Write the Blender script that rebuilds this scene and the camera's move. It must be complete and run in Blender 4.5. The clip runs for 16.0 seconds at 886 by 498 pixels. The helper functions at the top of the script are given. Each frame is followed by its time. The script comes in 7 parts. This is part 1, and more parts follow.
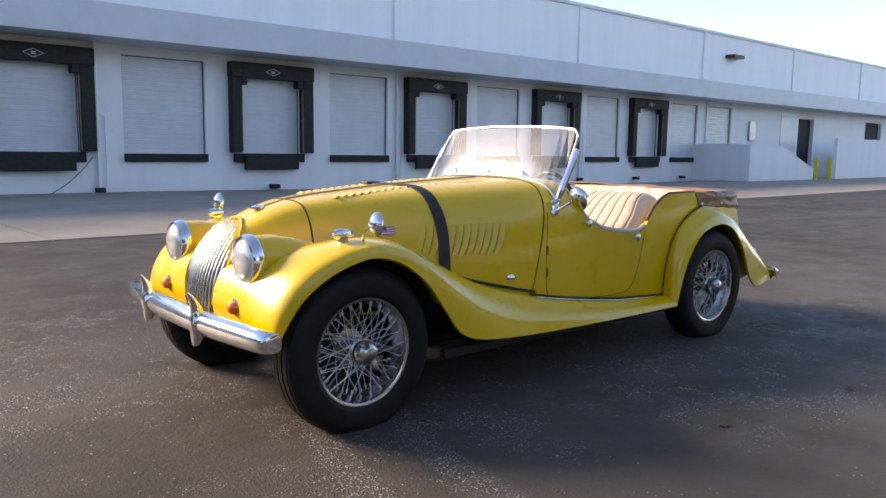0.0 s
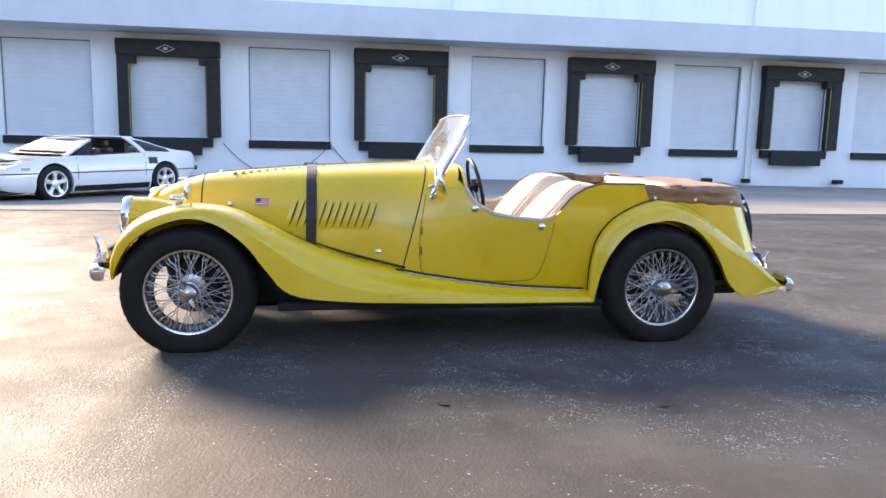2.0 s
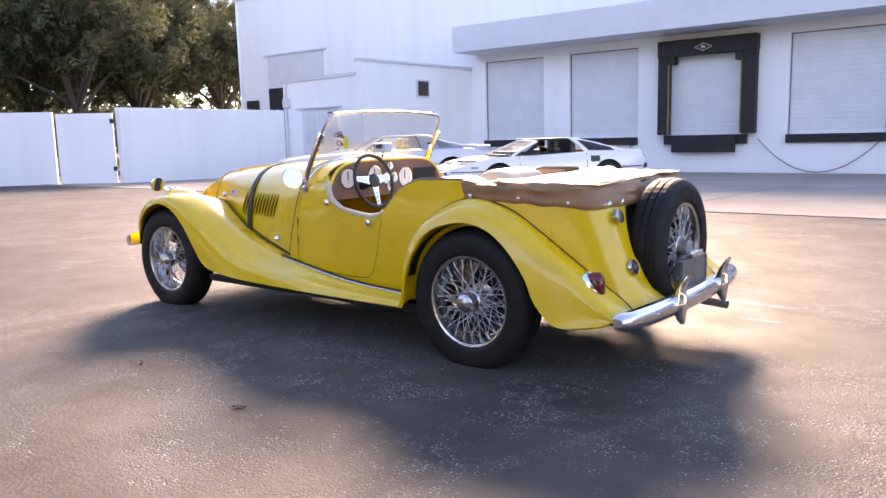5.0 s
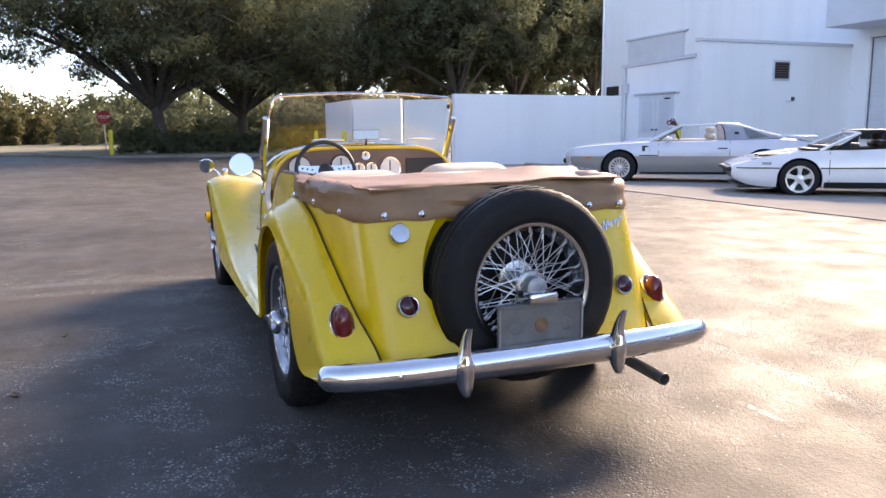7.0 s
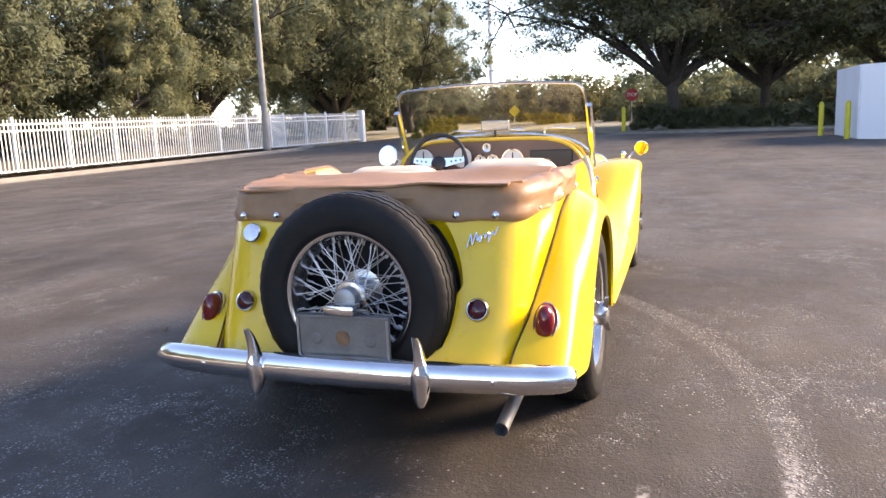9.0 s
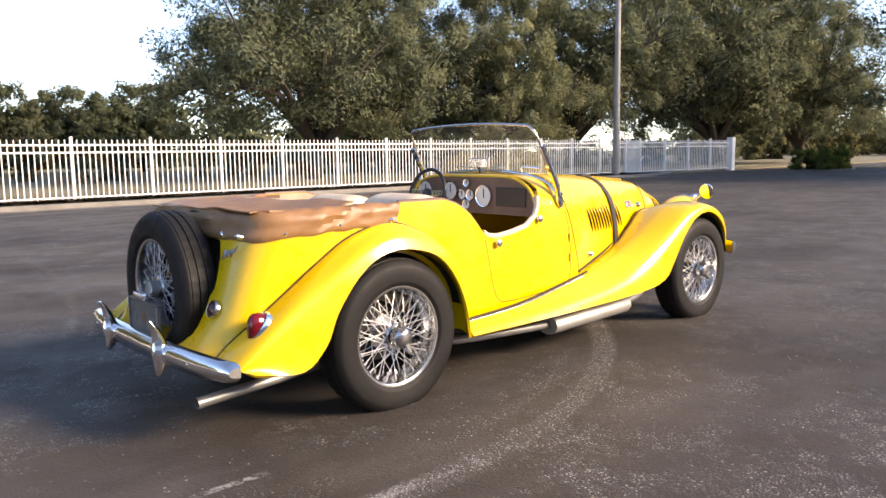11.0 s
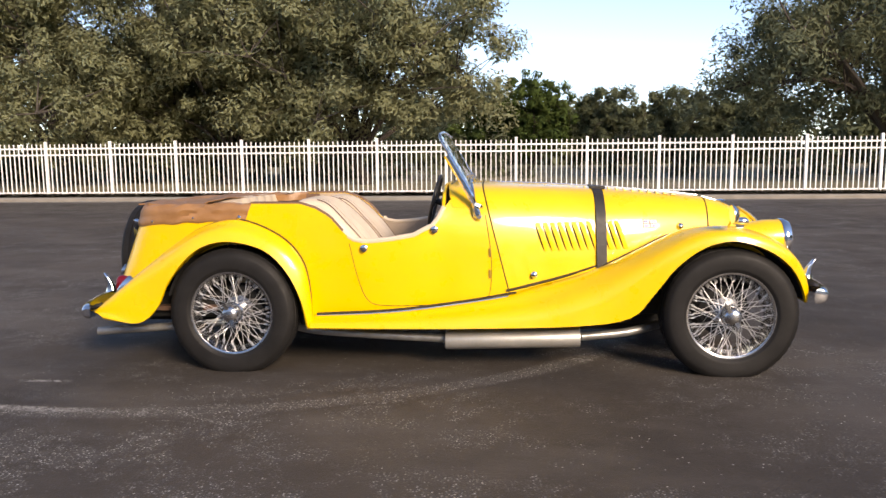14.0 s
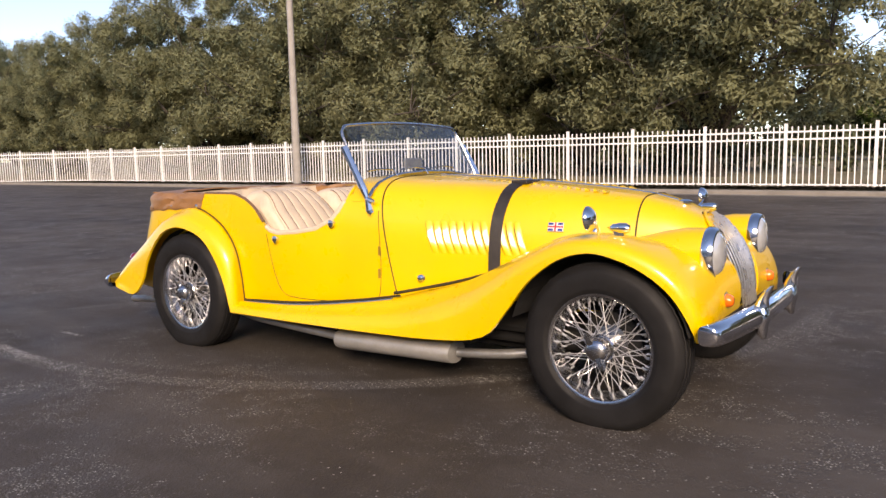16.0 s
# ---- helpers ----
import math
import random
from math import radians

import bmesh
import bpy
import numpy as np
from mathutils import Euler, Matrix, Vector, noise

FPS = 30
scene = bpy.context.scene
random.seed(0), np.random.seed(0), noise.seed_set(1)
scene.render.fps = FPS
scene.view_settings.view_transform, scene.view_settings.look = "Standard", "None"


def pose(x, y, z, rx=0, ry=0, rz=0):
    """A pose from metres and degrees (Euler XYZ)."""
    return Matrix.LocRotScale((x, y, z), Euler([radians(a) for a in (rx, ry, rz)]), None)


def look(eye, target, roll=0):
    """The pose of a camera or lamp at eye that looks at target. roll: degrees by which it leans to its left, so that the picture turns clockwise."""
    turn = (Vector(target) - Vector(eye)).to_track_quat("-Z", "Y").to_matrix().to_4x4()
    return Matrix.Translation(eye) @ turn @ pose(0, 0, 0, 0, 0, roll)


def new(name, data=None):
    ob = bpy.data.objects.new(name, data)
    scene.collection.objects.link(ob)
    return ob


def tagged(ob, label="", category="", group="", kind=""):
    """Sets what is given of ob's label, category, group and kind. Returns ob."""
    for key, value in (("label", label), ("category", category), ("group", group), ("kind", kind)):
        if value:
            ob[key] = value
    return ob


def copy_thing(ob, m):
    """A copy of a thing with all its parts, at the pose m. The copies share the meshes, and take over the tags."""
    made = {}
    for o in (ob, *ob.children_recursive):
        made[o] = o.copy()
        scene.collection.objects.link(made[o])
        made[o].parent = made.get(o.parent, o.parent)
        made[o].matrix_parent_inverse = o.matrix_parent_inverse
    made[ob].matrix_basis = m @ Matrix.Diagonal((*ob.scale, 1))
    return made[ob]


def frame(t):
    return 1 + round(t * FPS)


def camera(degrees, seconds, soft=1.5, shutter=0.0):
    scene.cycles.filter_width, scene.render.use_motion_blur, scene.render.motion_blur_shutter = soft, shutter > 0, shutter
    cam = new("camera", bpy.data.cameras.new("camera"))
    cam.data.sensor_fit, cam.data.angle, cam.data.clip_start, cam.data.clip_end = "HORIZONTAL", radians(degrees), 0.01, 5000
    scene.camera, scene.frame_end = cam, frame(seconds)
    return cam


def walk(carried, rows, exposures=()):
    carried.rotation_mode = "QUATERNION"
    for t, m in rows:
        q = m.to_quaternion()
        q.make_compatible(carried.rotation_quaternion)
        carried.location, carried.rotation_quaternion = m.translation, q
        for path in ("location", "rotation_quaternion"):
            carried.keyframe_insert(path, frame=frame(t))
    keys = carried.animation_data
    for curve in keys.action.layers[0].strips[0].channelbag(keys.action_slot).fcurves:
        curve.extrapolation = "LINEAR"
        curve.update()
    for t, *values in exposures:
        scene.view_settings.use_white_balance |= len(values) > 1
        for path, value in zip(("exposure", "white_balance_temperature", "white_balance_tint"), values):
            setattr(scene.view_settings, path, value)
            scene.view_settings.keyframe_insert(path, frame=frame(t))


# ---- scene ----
EXPOSURES = [(0.0, 1.60, 8350, 18), (0.5, 1.88, 8250, 18), (1.5, 2.40, 8150, 18), (2.5, 2.65, 8050, 20), (3.5, 2.59, 8450, 26), (4.7, 2.62, 9100, 30), (7.0, 2.24, 8400, 22), (8.0, 2.34, 8400, 22), (9.5, 2.32, 8450, 22), (12.0, 1.29, 8150, 18), (14.5, 1.12, 8000, 18), (16.0, 0.99, 8150, 22)]
cam = camera(60.70, 16.0)
walk(cam, [
    (0, pose(-2.811, -2.961, 1.092, 82.54, -0.78, -40.32)),
    (0.5, pose(-2.378, -3.464, 1.098, 82.32, -0.80, -32.80)),
    (1, pose(-1.864, -3.859, 1.093, 81.66, -0.71, -25.00)),
    (1.5, pose(-1.279, -4.207, 1.098, 81.57, -1.03, -17.37)),
    (2, pose(-0.637, -4.390, 1.101, 81.56, -1.29, -9.85)),
    (2.5, pose(0.038, -4.497, 1.105, 81.64, -0.72, -2.36)),
    (3, pose(0.719, -4.489, 1.103, 81.72, -0.89, 6.20)),
    (3.5, pose(1.413, -4.383, 1.099, 81.74, -0.31, 15.45)),
    (4, pose(2.081, -4.155, 1.082, 81.64, 0.05, 24.01)),
    (4.5, pose(2.674, -3.804, 1.072, 81.37, 0.35, 31.04)),
    (4.7, pose(2.908, -3.638, 1.075, 81.39, 0.86, 33.84)),
    (6.8, pose(4.000, -1.381, 1.038, 81.23, 0.71, 64.21)),
    (7, pose(4.024, -1.148, 1.034, 81.05, 0.57, 67.65)),
    (7.5, pose(4.111, -0.609, 1.030, 81.36, 1.77, 76.44)),
    (8, pose(4.141, -0.075, 1.052, 80.58, 2.04, 87.00)),
    (8.5, pose(4.071, 0.435, 1.070, 80.03, 2.23, 98.02)),
    (9, pose(3.991, 0.983, 1.067, 80.14, 2.43, 107.78)),
    (9.5, pose(3.808, 1.509, 1.052, 80.55, 2.08, 116.63)),
    (9.7, pose(3.754, 1.668, 1.034, 81.14, 1.92, 118.83)),
    (11.8, pose(2.408, 3.814, 1.094, 82.77, 0.10, 150.97)),
    (12, pose(2.188, 3.944, 1.079, 82.82, -0.09, 154.00)),
    (12.5, pose(1.626, 4.175, 1.083, 82.59, -0.28, 161.66)),
    (13, pose(1.039, 4.314, 1.084, 82.43, -0.13, 169.44)),
    (13.5, pose(0.421, 4.354, 1.106, 82.52, 0.16, 177.18)),
    (14, pose(-0.130, 4.284, 1.103, 82.91, 0.51, 184.46)),
    (14.5, pose(-0.733, 4.140, 1.104, 83.03, 0.70, 192.73)),
    (15, pose(-1.305, 3.891, 1.103, 82.93, 1.12, 200.97)),
    (15.5, pose(-1.858, 3.600, 1.111, 82.84, 1.47, 208.76)),
    (16, pose(-2.344, 3.212, 1.066, 82.72, 1.22, 215.23)),
], EXPOSURES)

# ---- light ----
SUN_YAW, SUN_EL = radians(34), radians(25.6)
sun_way = Vector((-math.sin(SUN_YAW) * math.cos(SUN_EL), math.cos(SUN_YAW) * math.cos(SUN_EL), math.sin(SUN_EL)))
world = bpy.data.worlds.new("sky")
scene.world = world
world.use_nodes = True
sky = world.node_tree.nodes.new("ShaderNodeTexSky")
sky.sky_type = "NISHITA"
sky.sun_disc = False
sky.sun_elevation = SUN_EL
sky.sun_rotation = -SUN_YAW
sky.dust_density = 0.05
sky.air_density = 0.65
sky.ozone_density = 2.5
back = world.node_tree.nodes["Background"]
back.inputs["Strength"].default_value = 0.15
world.node_tree.links.new(sky.outputs["Color"], back.inputs["Color"])
sun = new("sun", bpy.data.lights.new("sun", "SUN"))
sun.data.energy, sun.data.angle, sun.data.color = 3.0, radians(20.0), (1.0, 0.92, 0.80)
sun.matrix_world = look(sun_way * 60, (0, 0, 0))


# ---- material helpers ----
class Nodes:
    """A principled material with shorthand for noise and colour mixing."""

    def __init__(self, name, rough=0.6, metal=0.0, spec=0.5):
        self.m = bpy.data.materials.new(name)
        self.m.use_nodes = True
        self.t = self.m.node_tree
        self.b = self.t.nodes["Principled BSDF"]
        self.b.inputs["Roughness"].default_value = rough
        self.b.inputs["Metallic"].default_value = metal
        self.b.inputs["Specular IOR Level"].default_value = spec
        self.co = self.t.nodes.new("ShaderNodeTexCoord").outputs["Object"]

    def add(self, kind, **inputs):
        n = self.t.nodes.new("ShaderNode" + kind)
        for k, v in inputs.items():
            self.put(v, n.inputs[k.replace("_", " ")])
        return n

    def put(self, v, socket):
        if isinstance(v, bpy.types.NodeSocket):
            self.t.links.new(v, socket)
        else:
            socket.default_value = v

    def world(self):
        return self.add("NewGeometry").outputs["Position"]

    def stretch(self, co, x, y, z):
        n = self.add("Mapping", Vector=co)
        n.inputs["Scale"].default_value = (x, y, z)
        return n.outputs["Vector"]

    def noise(self, scale, detail=4.0, rough=0.55, co=None):
        return self.add("TexNoise", Vector=co or self.co, Scale=scale, Detail=detail, Roughness=rough).outputs["Fac"]

    def ramp(self, fac, *stops):
        n = self.add("ValToRGB", Fac=fac)
        e = n.color_ramp.elements
        while len(e) < len(stops):
            e.new(0.5)
        for el, (p, c) in zip(e, stops):
            el.position = p
            el.color = (c, c, c, 1) if isinstance(c, (int, float)) else (*c, 1)
        return n.outputs["Color"]

    def mix(self, fac, a, b, blend="MIX"):
        n = self.t.nodes.new("ShaderNodeMix")
        n.data_type, n.blend_type = "RGBA", blend
        for v, s in ((fac, n.inputs[0]), (a, n.inputs[6]), (b, n.inputs[7])):
            self.put((*v, 1) if isinstance(v, tuple) and len(v) == 3 else v, s)
        return n.outputs[2]

    def colour(self, v):
        self.put((*v, 1) if isinstance(v, tuple) else v, self.b.inputs["Base Color"])
        return self

    def rough(self, v):
        self.put(v, self.b.inputs["Roughness"])
        return self

    def bump(self, height, strength=0.3, distance=0.01):
        n = self.add("Bump", Height=height)
        n.inputs["Strength"].default_value, n.inputs["Distance"].default_value = strength, distance
        self.t.links.new(n.outputs["Normal"], self.b.inputs["Normal"])
        return self


def plain(name, colour, rough=0.5, metal=0.0, vary=0.12, scale=6.0, grain=0.0, spec=0.5, coat=0.0):
    """One surface with mottling at two scales and an optional fine relief."""
    n = Nodes(name, rough, metal, spec)
    dark = tuple(c * (1 - vary) for c in colour)
    lite = tuple(min(1, c * (1 + vary)) for c in colour)
    big = n.ramp(n.noise(scale, 5), (0.3, dark), (0.7, lite))
    fine = n.ramp(n.noise(scale * 14, 3), (0.3, 1 - vary * 0.6), (0.7, 1.0))
    n.colour(n.mix(1.0, big, fine, "MULTIPLY"))
    n.rough(n.ramp(n.noise(scale * 2.3, 4), (0.3, max(0.02, rough * 0.85)), (0.75, min(1, rough * 1.15))))
    if grain:
        n.bump(n.noise(scale * 20, 4), grain, 0.004)
    if coat:
        n.b.inputs["Coat Weight"].default_value = coat
        n.b.inputs["Coat Roughness"].default_value = 0.04
    return n.m


# ---- mesh helpers ----
def part(name, bm, material, parent=None, label="", smooth=False):
    """Links a bmesh as one mesh object, under a thing or part if given."""
    me = bpy.data.meshes.new(name)
    bm.to_mesh(me)
    bm.free()
    if material:
        me.materials.append(material)
    if smooth:
        for p in me.polygons:
            p.use_smooth = True
        me.set_sharp_from_angle(angle=radians(38))
    ob = new(name, me)
    ob.parent = parent
    if label:
        ob["label"] = label
    return ob


def again(ob, m, parent=None):
    """Another object on the same mesh, at the pose m."""
    o = bpy.data.objects.new(ob.name.split(".")[0], ob.data)
    scene.collection.objects.link(o)
    o.parent = parent or ob.parent
    o.matrix_basis = m
    return o


def thing(name, label, category, at=(0, 0, 0), group="", kind="", rz=0.0):
    e = new(name)
    e.matrix_basis = pose(*at, 0, 0, rz)
    return tagged(e, label, category, group, kind)


def box(bm, x0, x1, y0, y1, z0, z1, bevel=0.0):
    v = [bm.verts.new(p) for p in ((x0, y0, z0), (x1, y0, z0), (x1, y1, z0), (x0, y1, z0), (x0, y0, z1), (x1, y0, z1), (x1, y1, z1), (x0, y1, z1))]
    f = [bm.faces.new([v[i] for i in q]) for q in ((3, 2, 1, 0), (4, 5, 6, 7), (0, 1, 5, 4), (1, 2, 6, 5), (2, 3, 7, 6), (3, 0, 4, 7))]
    if bevel:
        edges = list({e for q in f for e in q.edges})
        bmesh.ops.bevel(bm, geom=edges, offset=bevel, segments=2, profile=0.5, affect="EDGES")
    return bm


def boxed(*a, **k):
    return box(bmesh.new(), *a, **k)


def loft(bm, rings, closed=True, caps=True):
    """Skins rings of equal length; closed joins each ring's ends."""
    vs = [[bm.verts.new(p) for p in r] for r in rings]
    n = len(vs[0])
    for a, b in zip(vs, vs[1:]):
        for i in range(n if closed else n - 1):
            j = (i + 1) % n
            q = [a[i], a[j], b[j], b[i]]
            q = [v for k, v in enumerate(q) if v not in q[:k]]
            if len(q) > 2:
                bm.faces.new(q)
    if caps and closed:
        bm.faces.new(list(reversed(vs[0])))
        bm.faces.new(vs[-1])
    return vs


def tube(bm, path, radius, sides=8, caps=True):
    """A round bar along a path of points; radius is one number or one a point."""
    pts = [Vector(p) for p in path]
    rings, up = [], Vector((0.13, 0.21, 0.97))
    for i, p in enumerate(pts):
        d = (pts[min(i + 1, len(pts) - 1)] - pts[max(i - 1, 0)]).normalized()
        if abs(d.dot(up)) > 0.95:
            up = Vector((1, 0, 0.1))
        u = d.cross(up).normalized()
        w = u.cross(d)
        up = w
        r = radius if isinstance(radius, (int, float)) else radius[i]
        rings.append([p + (u * math.cos(a) + w * math.sin(a)) * r for a in (2 * math.pi * k / sides for k in range(sides))])
    loft(bm, rings, True, caps)
    return bm


def spun(bm, profile, axis="z", sides=32, at=(0, 0, 0), close=False):
    """Turns a profile of (radius, height) round an axis."""
    rings = []
    for r, h in profile:
        ring = []
        for k in range(sides):
            a = 2 * math.pi * k / sides
            c, s = r * math.cos(a), r * math.sin(a)
            p = {"z": (c, s, h), "y": (c, h, -s), "x": (h, c, s)}[axis]
            ring.append(Vector(p) + Vector(at))
        rings.append(ring)
    if close:
        rings.append(rings[0])
    vs = loft(bm, rings, True, False)
    if not close:
        for ring, flip, r in ((vs[0], True, profile[0][0]), (vs[-1], False, profile[-1][0])):
            if r > 1e-6:
                bm.faces.new(list(reversed(ring)) if flip else ring)
    bmesh.ops.remove_doubles(bm, verts=bm.verts, dist=1e-5)
    return bm


def curve(points, n):
    """Catmull-Rom samples, n a span, of points of any width."""
    p = [np.array(q, float) for q in points]
    p = [2 * p[0] - p[1]] + p + [2 * p[-1] - p[-2]]
    out = []
    for i in range(1, len(p) - 2):
        for k in range(n):
            t = k / n
            out.append(0.5 * (2 * p[i] + (p[i + 1] - p[i - 1]) * t + (2 * p[i - 1] - 5 * p[i] + 4 * p[i + 1] - p[i + 2]) * t * t + (3 * p[i] - p[i - 1] - 3 * p[i + 1] + p[i + 2]) * t ** 3))
    out.append(p[-2])
    return out


def lerp(x, xs, ys):
    return float(np.interp(x, xs, ys))


# ---- materials of the setting ----
n = Nodes("asphalt", 0.8, 0.0, 0.24)
w = n.world()
place_xyz = n.add("SeparateXYZ", Vector=w)


def between(value, lo, hi):
    """0 at lo, 1 at hi, smooth and clamped."""
    m = n.add("MapRange", Value=value)
    m.interpolation_type = "SMOOTHSTEP"
    m.inputs["From Min"].default_value, m.inputs["From Max"].default_value = lo, hi
    return m.outputs[0]


def times(a, b):
    m = n.add("Math")
    m.operation = "MULTIPLY"
    n.put(a, m.inputs[0])
    n.put(b, m.inputs[1])
    return m.outputs[0]


def most(a, b):
    m = n.add("Math")
    m.operation = "MAXIMUM"
    n.put(a, m.inputs[0])
    n.put(b, m.inputs[1])
    return m.outputs[0]


def tyre_arc(x, y, r, wide, strength):
    """A band of bared stone left by a turning tyre."""
    d = n.add("VectorMath", Vector=w)
    d.operation = "DISTANCE"
    d.inputs[1].default_value = (x, y, 0.03)
    off = n.add("Math")
    off.operation = "SUBTRACT"
    n.put(d.outputs["Value"], off.inputs[0])
    off.inputs[1].default_value = r
    ab = n.add("Math")
    ab.operation = "ABSOLUTE"
    n.put(off.outputs[0], ab.inputs[0])
    return times(between(ab.outputs[0], wide, wide * 0.35), strength)


vor = n.add("TexVoronoi", Vector=w, Scale=95.0)
tone = n.add("SeparateColor", Color=vor.outputs["Color"]).outputs[0]
body = n.ramp(vor.outputs["Distance"], (0.20, 1.0), (0.48, 0.0))
patch = n.ramp(n.noise(0.33, 7, 0.65, w), (0.34, (0.036, 0.030, 0.025)), (0.66, (0.080, 0.067, 0.0565)))
bare = between(n.noise(0.5, 8, 0.70, n.stretch(w, 0.7, 1.25, 1)), 0.435, 0.560)
broken = times(between(n.noise(3.2, 6, 0.75, w), 0.44, 0.56), between(n.noise(16.0, 4, 0.7, w), 0.36, 0.56))
arcs = times(most(tyre_arc(1.70, -1.813, 3.12, 0.085, 1.0), times(tyre_arc(1.70, -1.813, 2.93, 0.05, 0.8), between(n.noise(0.9, 2, 0.5, w), 0.40, 0.60))), times(between(place_xyz.outputs["X"], 2.9, 2.0), between(place_xyz.outputs["Y"], 0.0, 0.5)))
front = times(most(tyre_arc(1.75, -1.75, 3.34, 0.11, 0.8), tyre_arc(1.75, -1.75, 3.0, 0.10, 0.7)), times(between(place_xyz.outputs["X"], -0.6, -1.1), between(place_xyz.outputs["Y"], -2.4, -1.7)))
arcs = most(arcs, front)
for arc in ((-3.9, -8.6, 1.7, 0.10, 0.55), (-3.2, -8.2, 2.6, 0.12, 0.35), (9.5, 14.0, 13.4, 0.06, 0.45), (9.9, 14.2, 13.9, 0.06, 0.35), (-9.0, 12.0, 10.4, 0.06, 0.40), (14.0, -6.0, 11.5, 0.07, 0.40), (14.0, -6.0, 12.9, 0.06, 0.35)):
    arcs = most(arcs, tyre_arc(*arc))
dense = most(times(bare, broken), times(arcs, between(n.noise(11.0, 5, 0.7, w), 0.28, 0.52)))
stain = n.ramp(n.noise(0.55, 7, 0.7, n.stretch(w, 1.5, 0.5, 1)), (0.52, 0.0), (0.68, 0.6))
c = n.mix(stain, patch, (0.027, 0.0225, 0.0195))
sweep = n.ramp(n.noise(1.0, 4, 0.6, n.stretch(w, 0.12, 1.1, 1)), (0.55, 0.0), (0.70, 0.30))
c = n.mix(sweep, c, (0.130, 0.116, 0.104))
stones = n.ramp(tone, (0.0, (0.050, 0.046, 0.042)), (0.35, (0.16, 0.148, 0.135)), (0.66, (0.36, 0.34, 0.315)), (1.0, (0.68, 0.655, 0.62)))
c = n.mix(times(dense, 0.92), c, n.mix(body, (0.030, 0.026, 0.023), stones))
dust = times(between(n.noise(0.8, 5, 0.65, n.stretch(w, 0.5, 1.3, 1)), 0.44, 0.66), 0.20)
c = n.mix(most(most(dust, times(dense, 0.24)), times(times(arcs, between(n.noise(38.0, 4, 0.7, w), 0.36, 0.60)), 0.34)), c, (0.21, 0.19, 0.172))
lone = times(n.ramp(tone, (0.978, 0.0), (0.985, 1.0)), body)
c = n.mix(times(lone, between(n.noise(1.6, 4, 0.6, w), 0.42, 0.62)), c, (0.46, 0.44, 0.41))
worn = times(times(arcs, between(n.noise(1.3, 3, 0.6, w), 0.56, 0.64)), between(n.noise(26.0, 4, 0.7, w), 0.46, 0.64))
scrape = times(tyre_arc(1.70, -1.813, 3.09, 0.040, 1.0), times(between(place_xyz.outputs["X"], 2.22, 2.05), between(place_xyz.outputs["X"], 1.52, 1.80)))
scrape = most(scrape, times(tyre_arc(2.08, -9.0, 9.874, 0.024, 1.0), times(between(place_xyz.outputs["X"], 2.24, 2.14), between(place_xyz.outputs["X"], 1.93, 2.03))))
worn = most(worn, times(scrape, between(n.noise(34.0, 4, 0.7, w), 0.40, 0.58)))
c = n.mix(times(worn, 0.58), c, (0.42, 0.405, 0.38))
n.colour(c)
n.rough(n.ramp(n.noise(2.2, 5, 0.6, w), (0.3, 0.56), (0.7, 0.78)))
relief = n.mix(n.ramp(dense, (0.0, 0.12), (0.7, 1.0)), n.noise(60, 4, 0.7, w), body)
relief = n.mix(0.42, relief, n.noise(24, 5, 0.75, w))
n.bump(relief, 0.75, 0.0085)
ASPHALT = n.m

n = Nodes("concrete_apron", 0.95, 0.0, 0.2)
w = n.world()
c = n.ramp(n.noise(0.7, 6, 0.6, w), (0.3, (0.285, 0.250, 0.213)), (0.7, (0.385, 0.343, 0.296)))
n.colour(n.mix(n.ramp(n.noise(5, 5, 0.7, w), (0.55, 0.0), (0.75, 0.5)), c, (0.235, 0.21, 0.185)))
n.bump(n.noise(90, 3, 0.6, w), 0.25, 0.003)
CONCRETE = n.m

n = Nodes("white_wall_paint", 0.75)
w = n.world()
streak = n.ramp(n.noise(1.3, 5, 0.6, n.stretch(w, 1.0, 1.0, 0.08)), (0.45, 0.0), (0.75, 0.35))
c = n.mix(streak, (0.835, 0.845, 0.85), (0.66, 0.665, 0.65))
n.colour(n.mix(n.ramp(n.noise(7, 5, 0.7, w), (0.62, 0.0), (0.8, 0.4)), c, (0.5, 0.48, 0.44)))
n.bump(n.noise(45, 4, 0.6, w), 0.15, 0.004)
WALL = n.m

CANOPY = plain("grey_painted_fascia", (0.60, 0.62, 0.65), 0.55, vary=0.05, scale=1.5)
DOOR = plain("white_door_enamel", (0.66, 0.68, 0.70), 0.42, vary=0.05, scale=2.0)
SEAL = plain("black_dock_foam", (0.018, 0.017, 0.017), 0.75, vary=0.3, scale=4.0, grain=0.3)
RUBBER = plain("dock_bumper_rubber", (0.02, 0.02, 0.02), 0.8, vary=0.3, scale=8.0, grain=0.4)
YELLOW_TAPE = plain("faded_yellow_strip", (0.30, 0.24, 0.07), 0.7, vary=0.25, scale=5.0)
LOGO = plain("stencil_white", (0.45, 0.45, 0.45), 0.7)
FENCE_WHITE = plain("white_fence_enamel", (0.80, 0.80, 0.78), 0.45, vary=0.06, scale=3.0)
GALV = plain("galvanised_steel", (0.45, 0.45, 0.45), 0.45, 0.8, vary=0.15, scale=10.0)
POLE = plain("weathered_concrete_pole", (0.30, 0.280, 0.250), 0.8, vary=0.15, scale=3.0, grain=0.2)
BOLLARD = plain("yellow_bollard_paint", (0.62, 0.52, 0.03), 0.55, vary=0.15, scale=5.0)
# near-black that stands for the shade inside openings
DARK = plain("opening_shade", (0.02, 0.02, 0.022), 0.8)
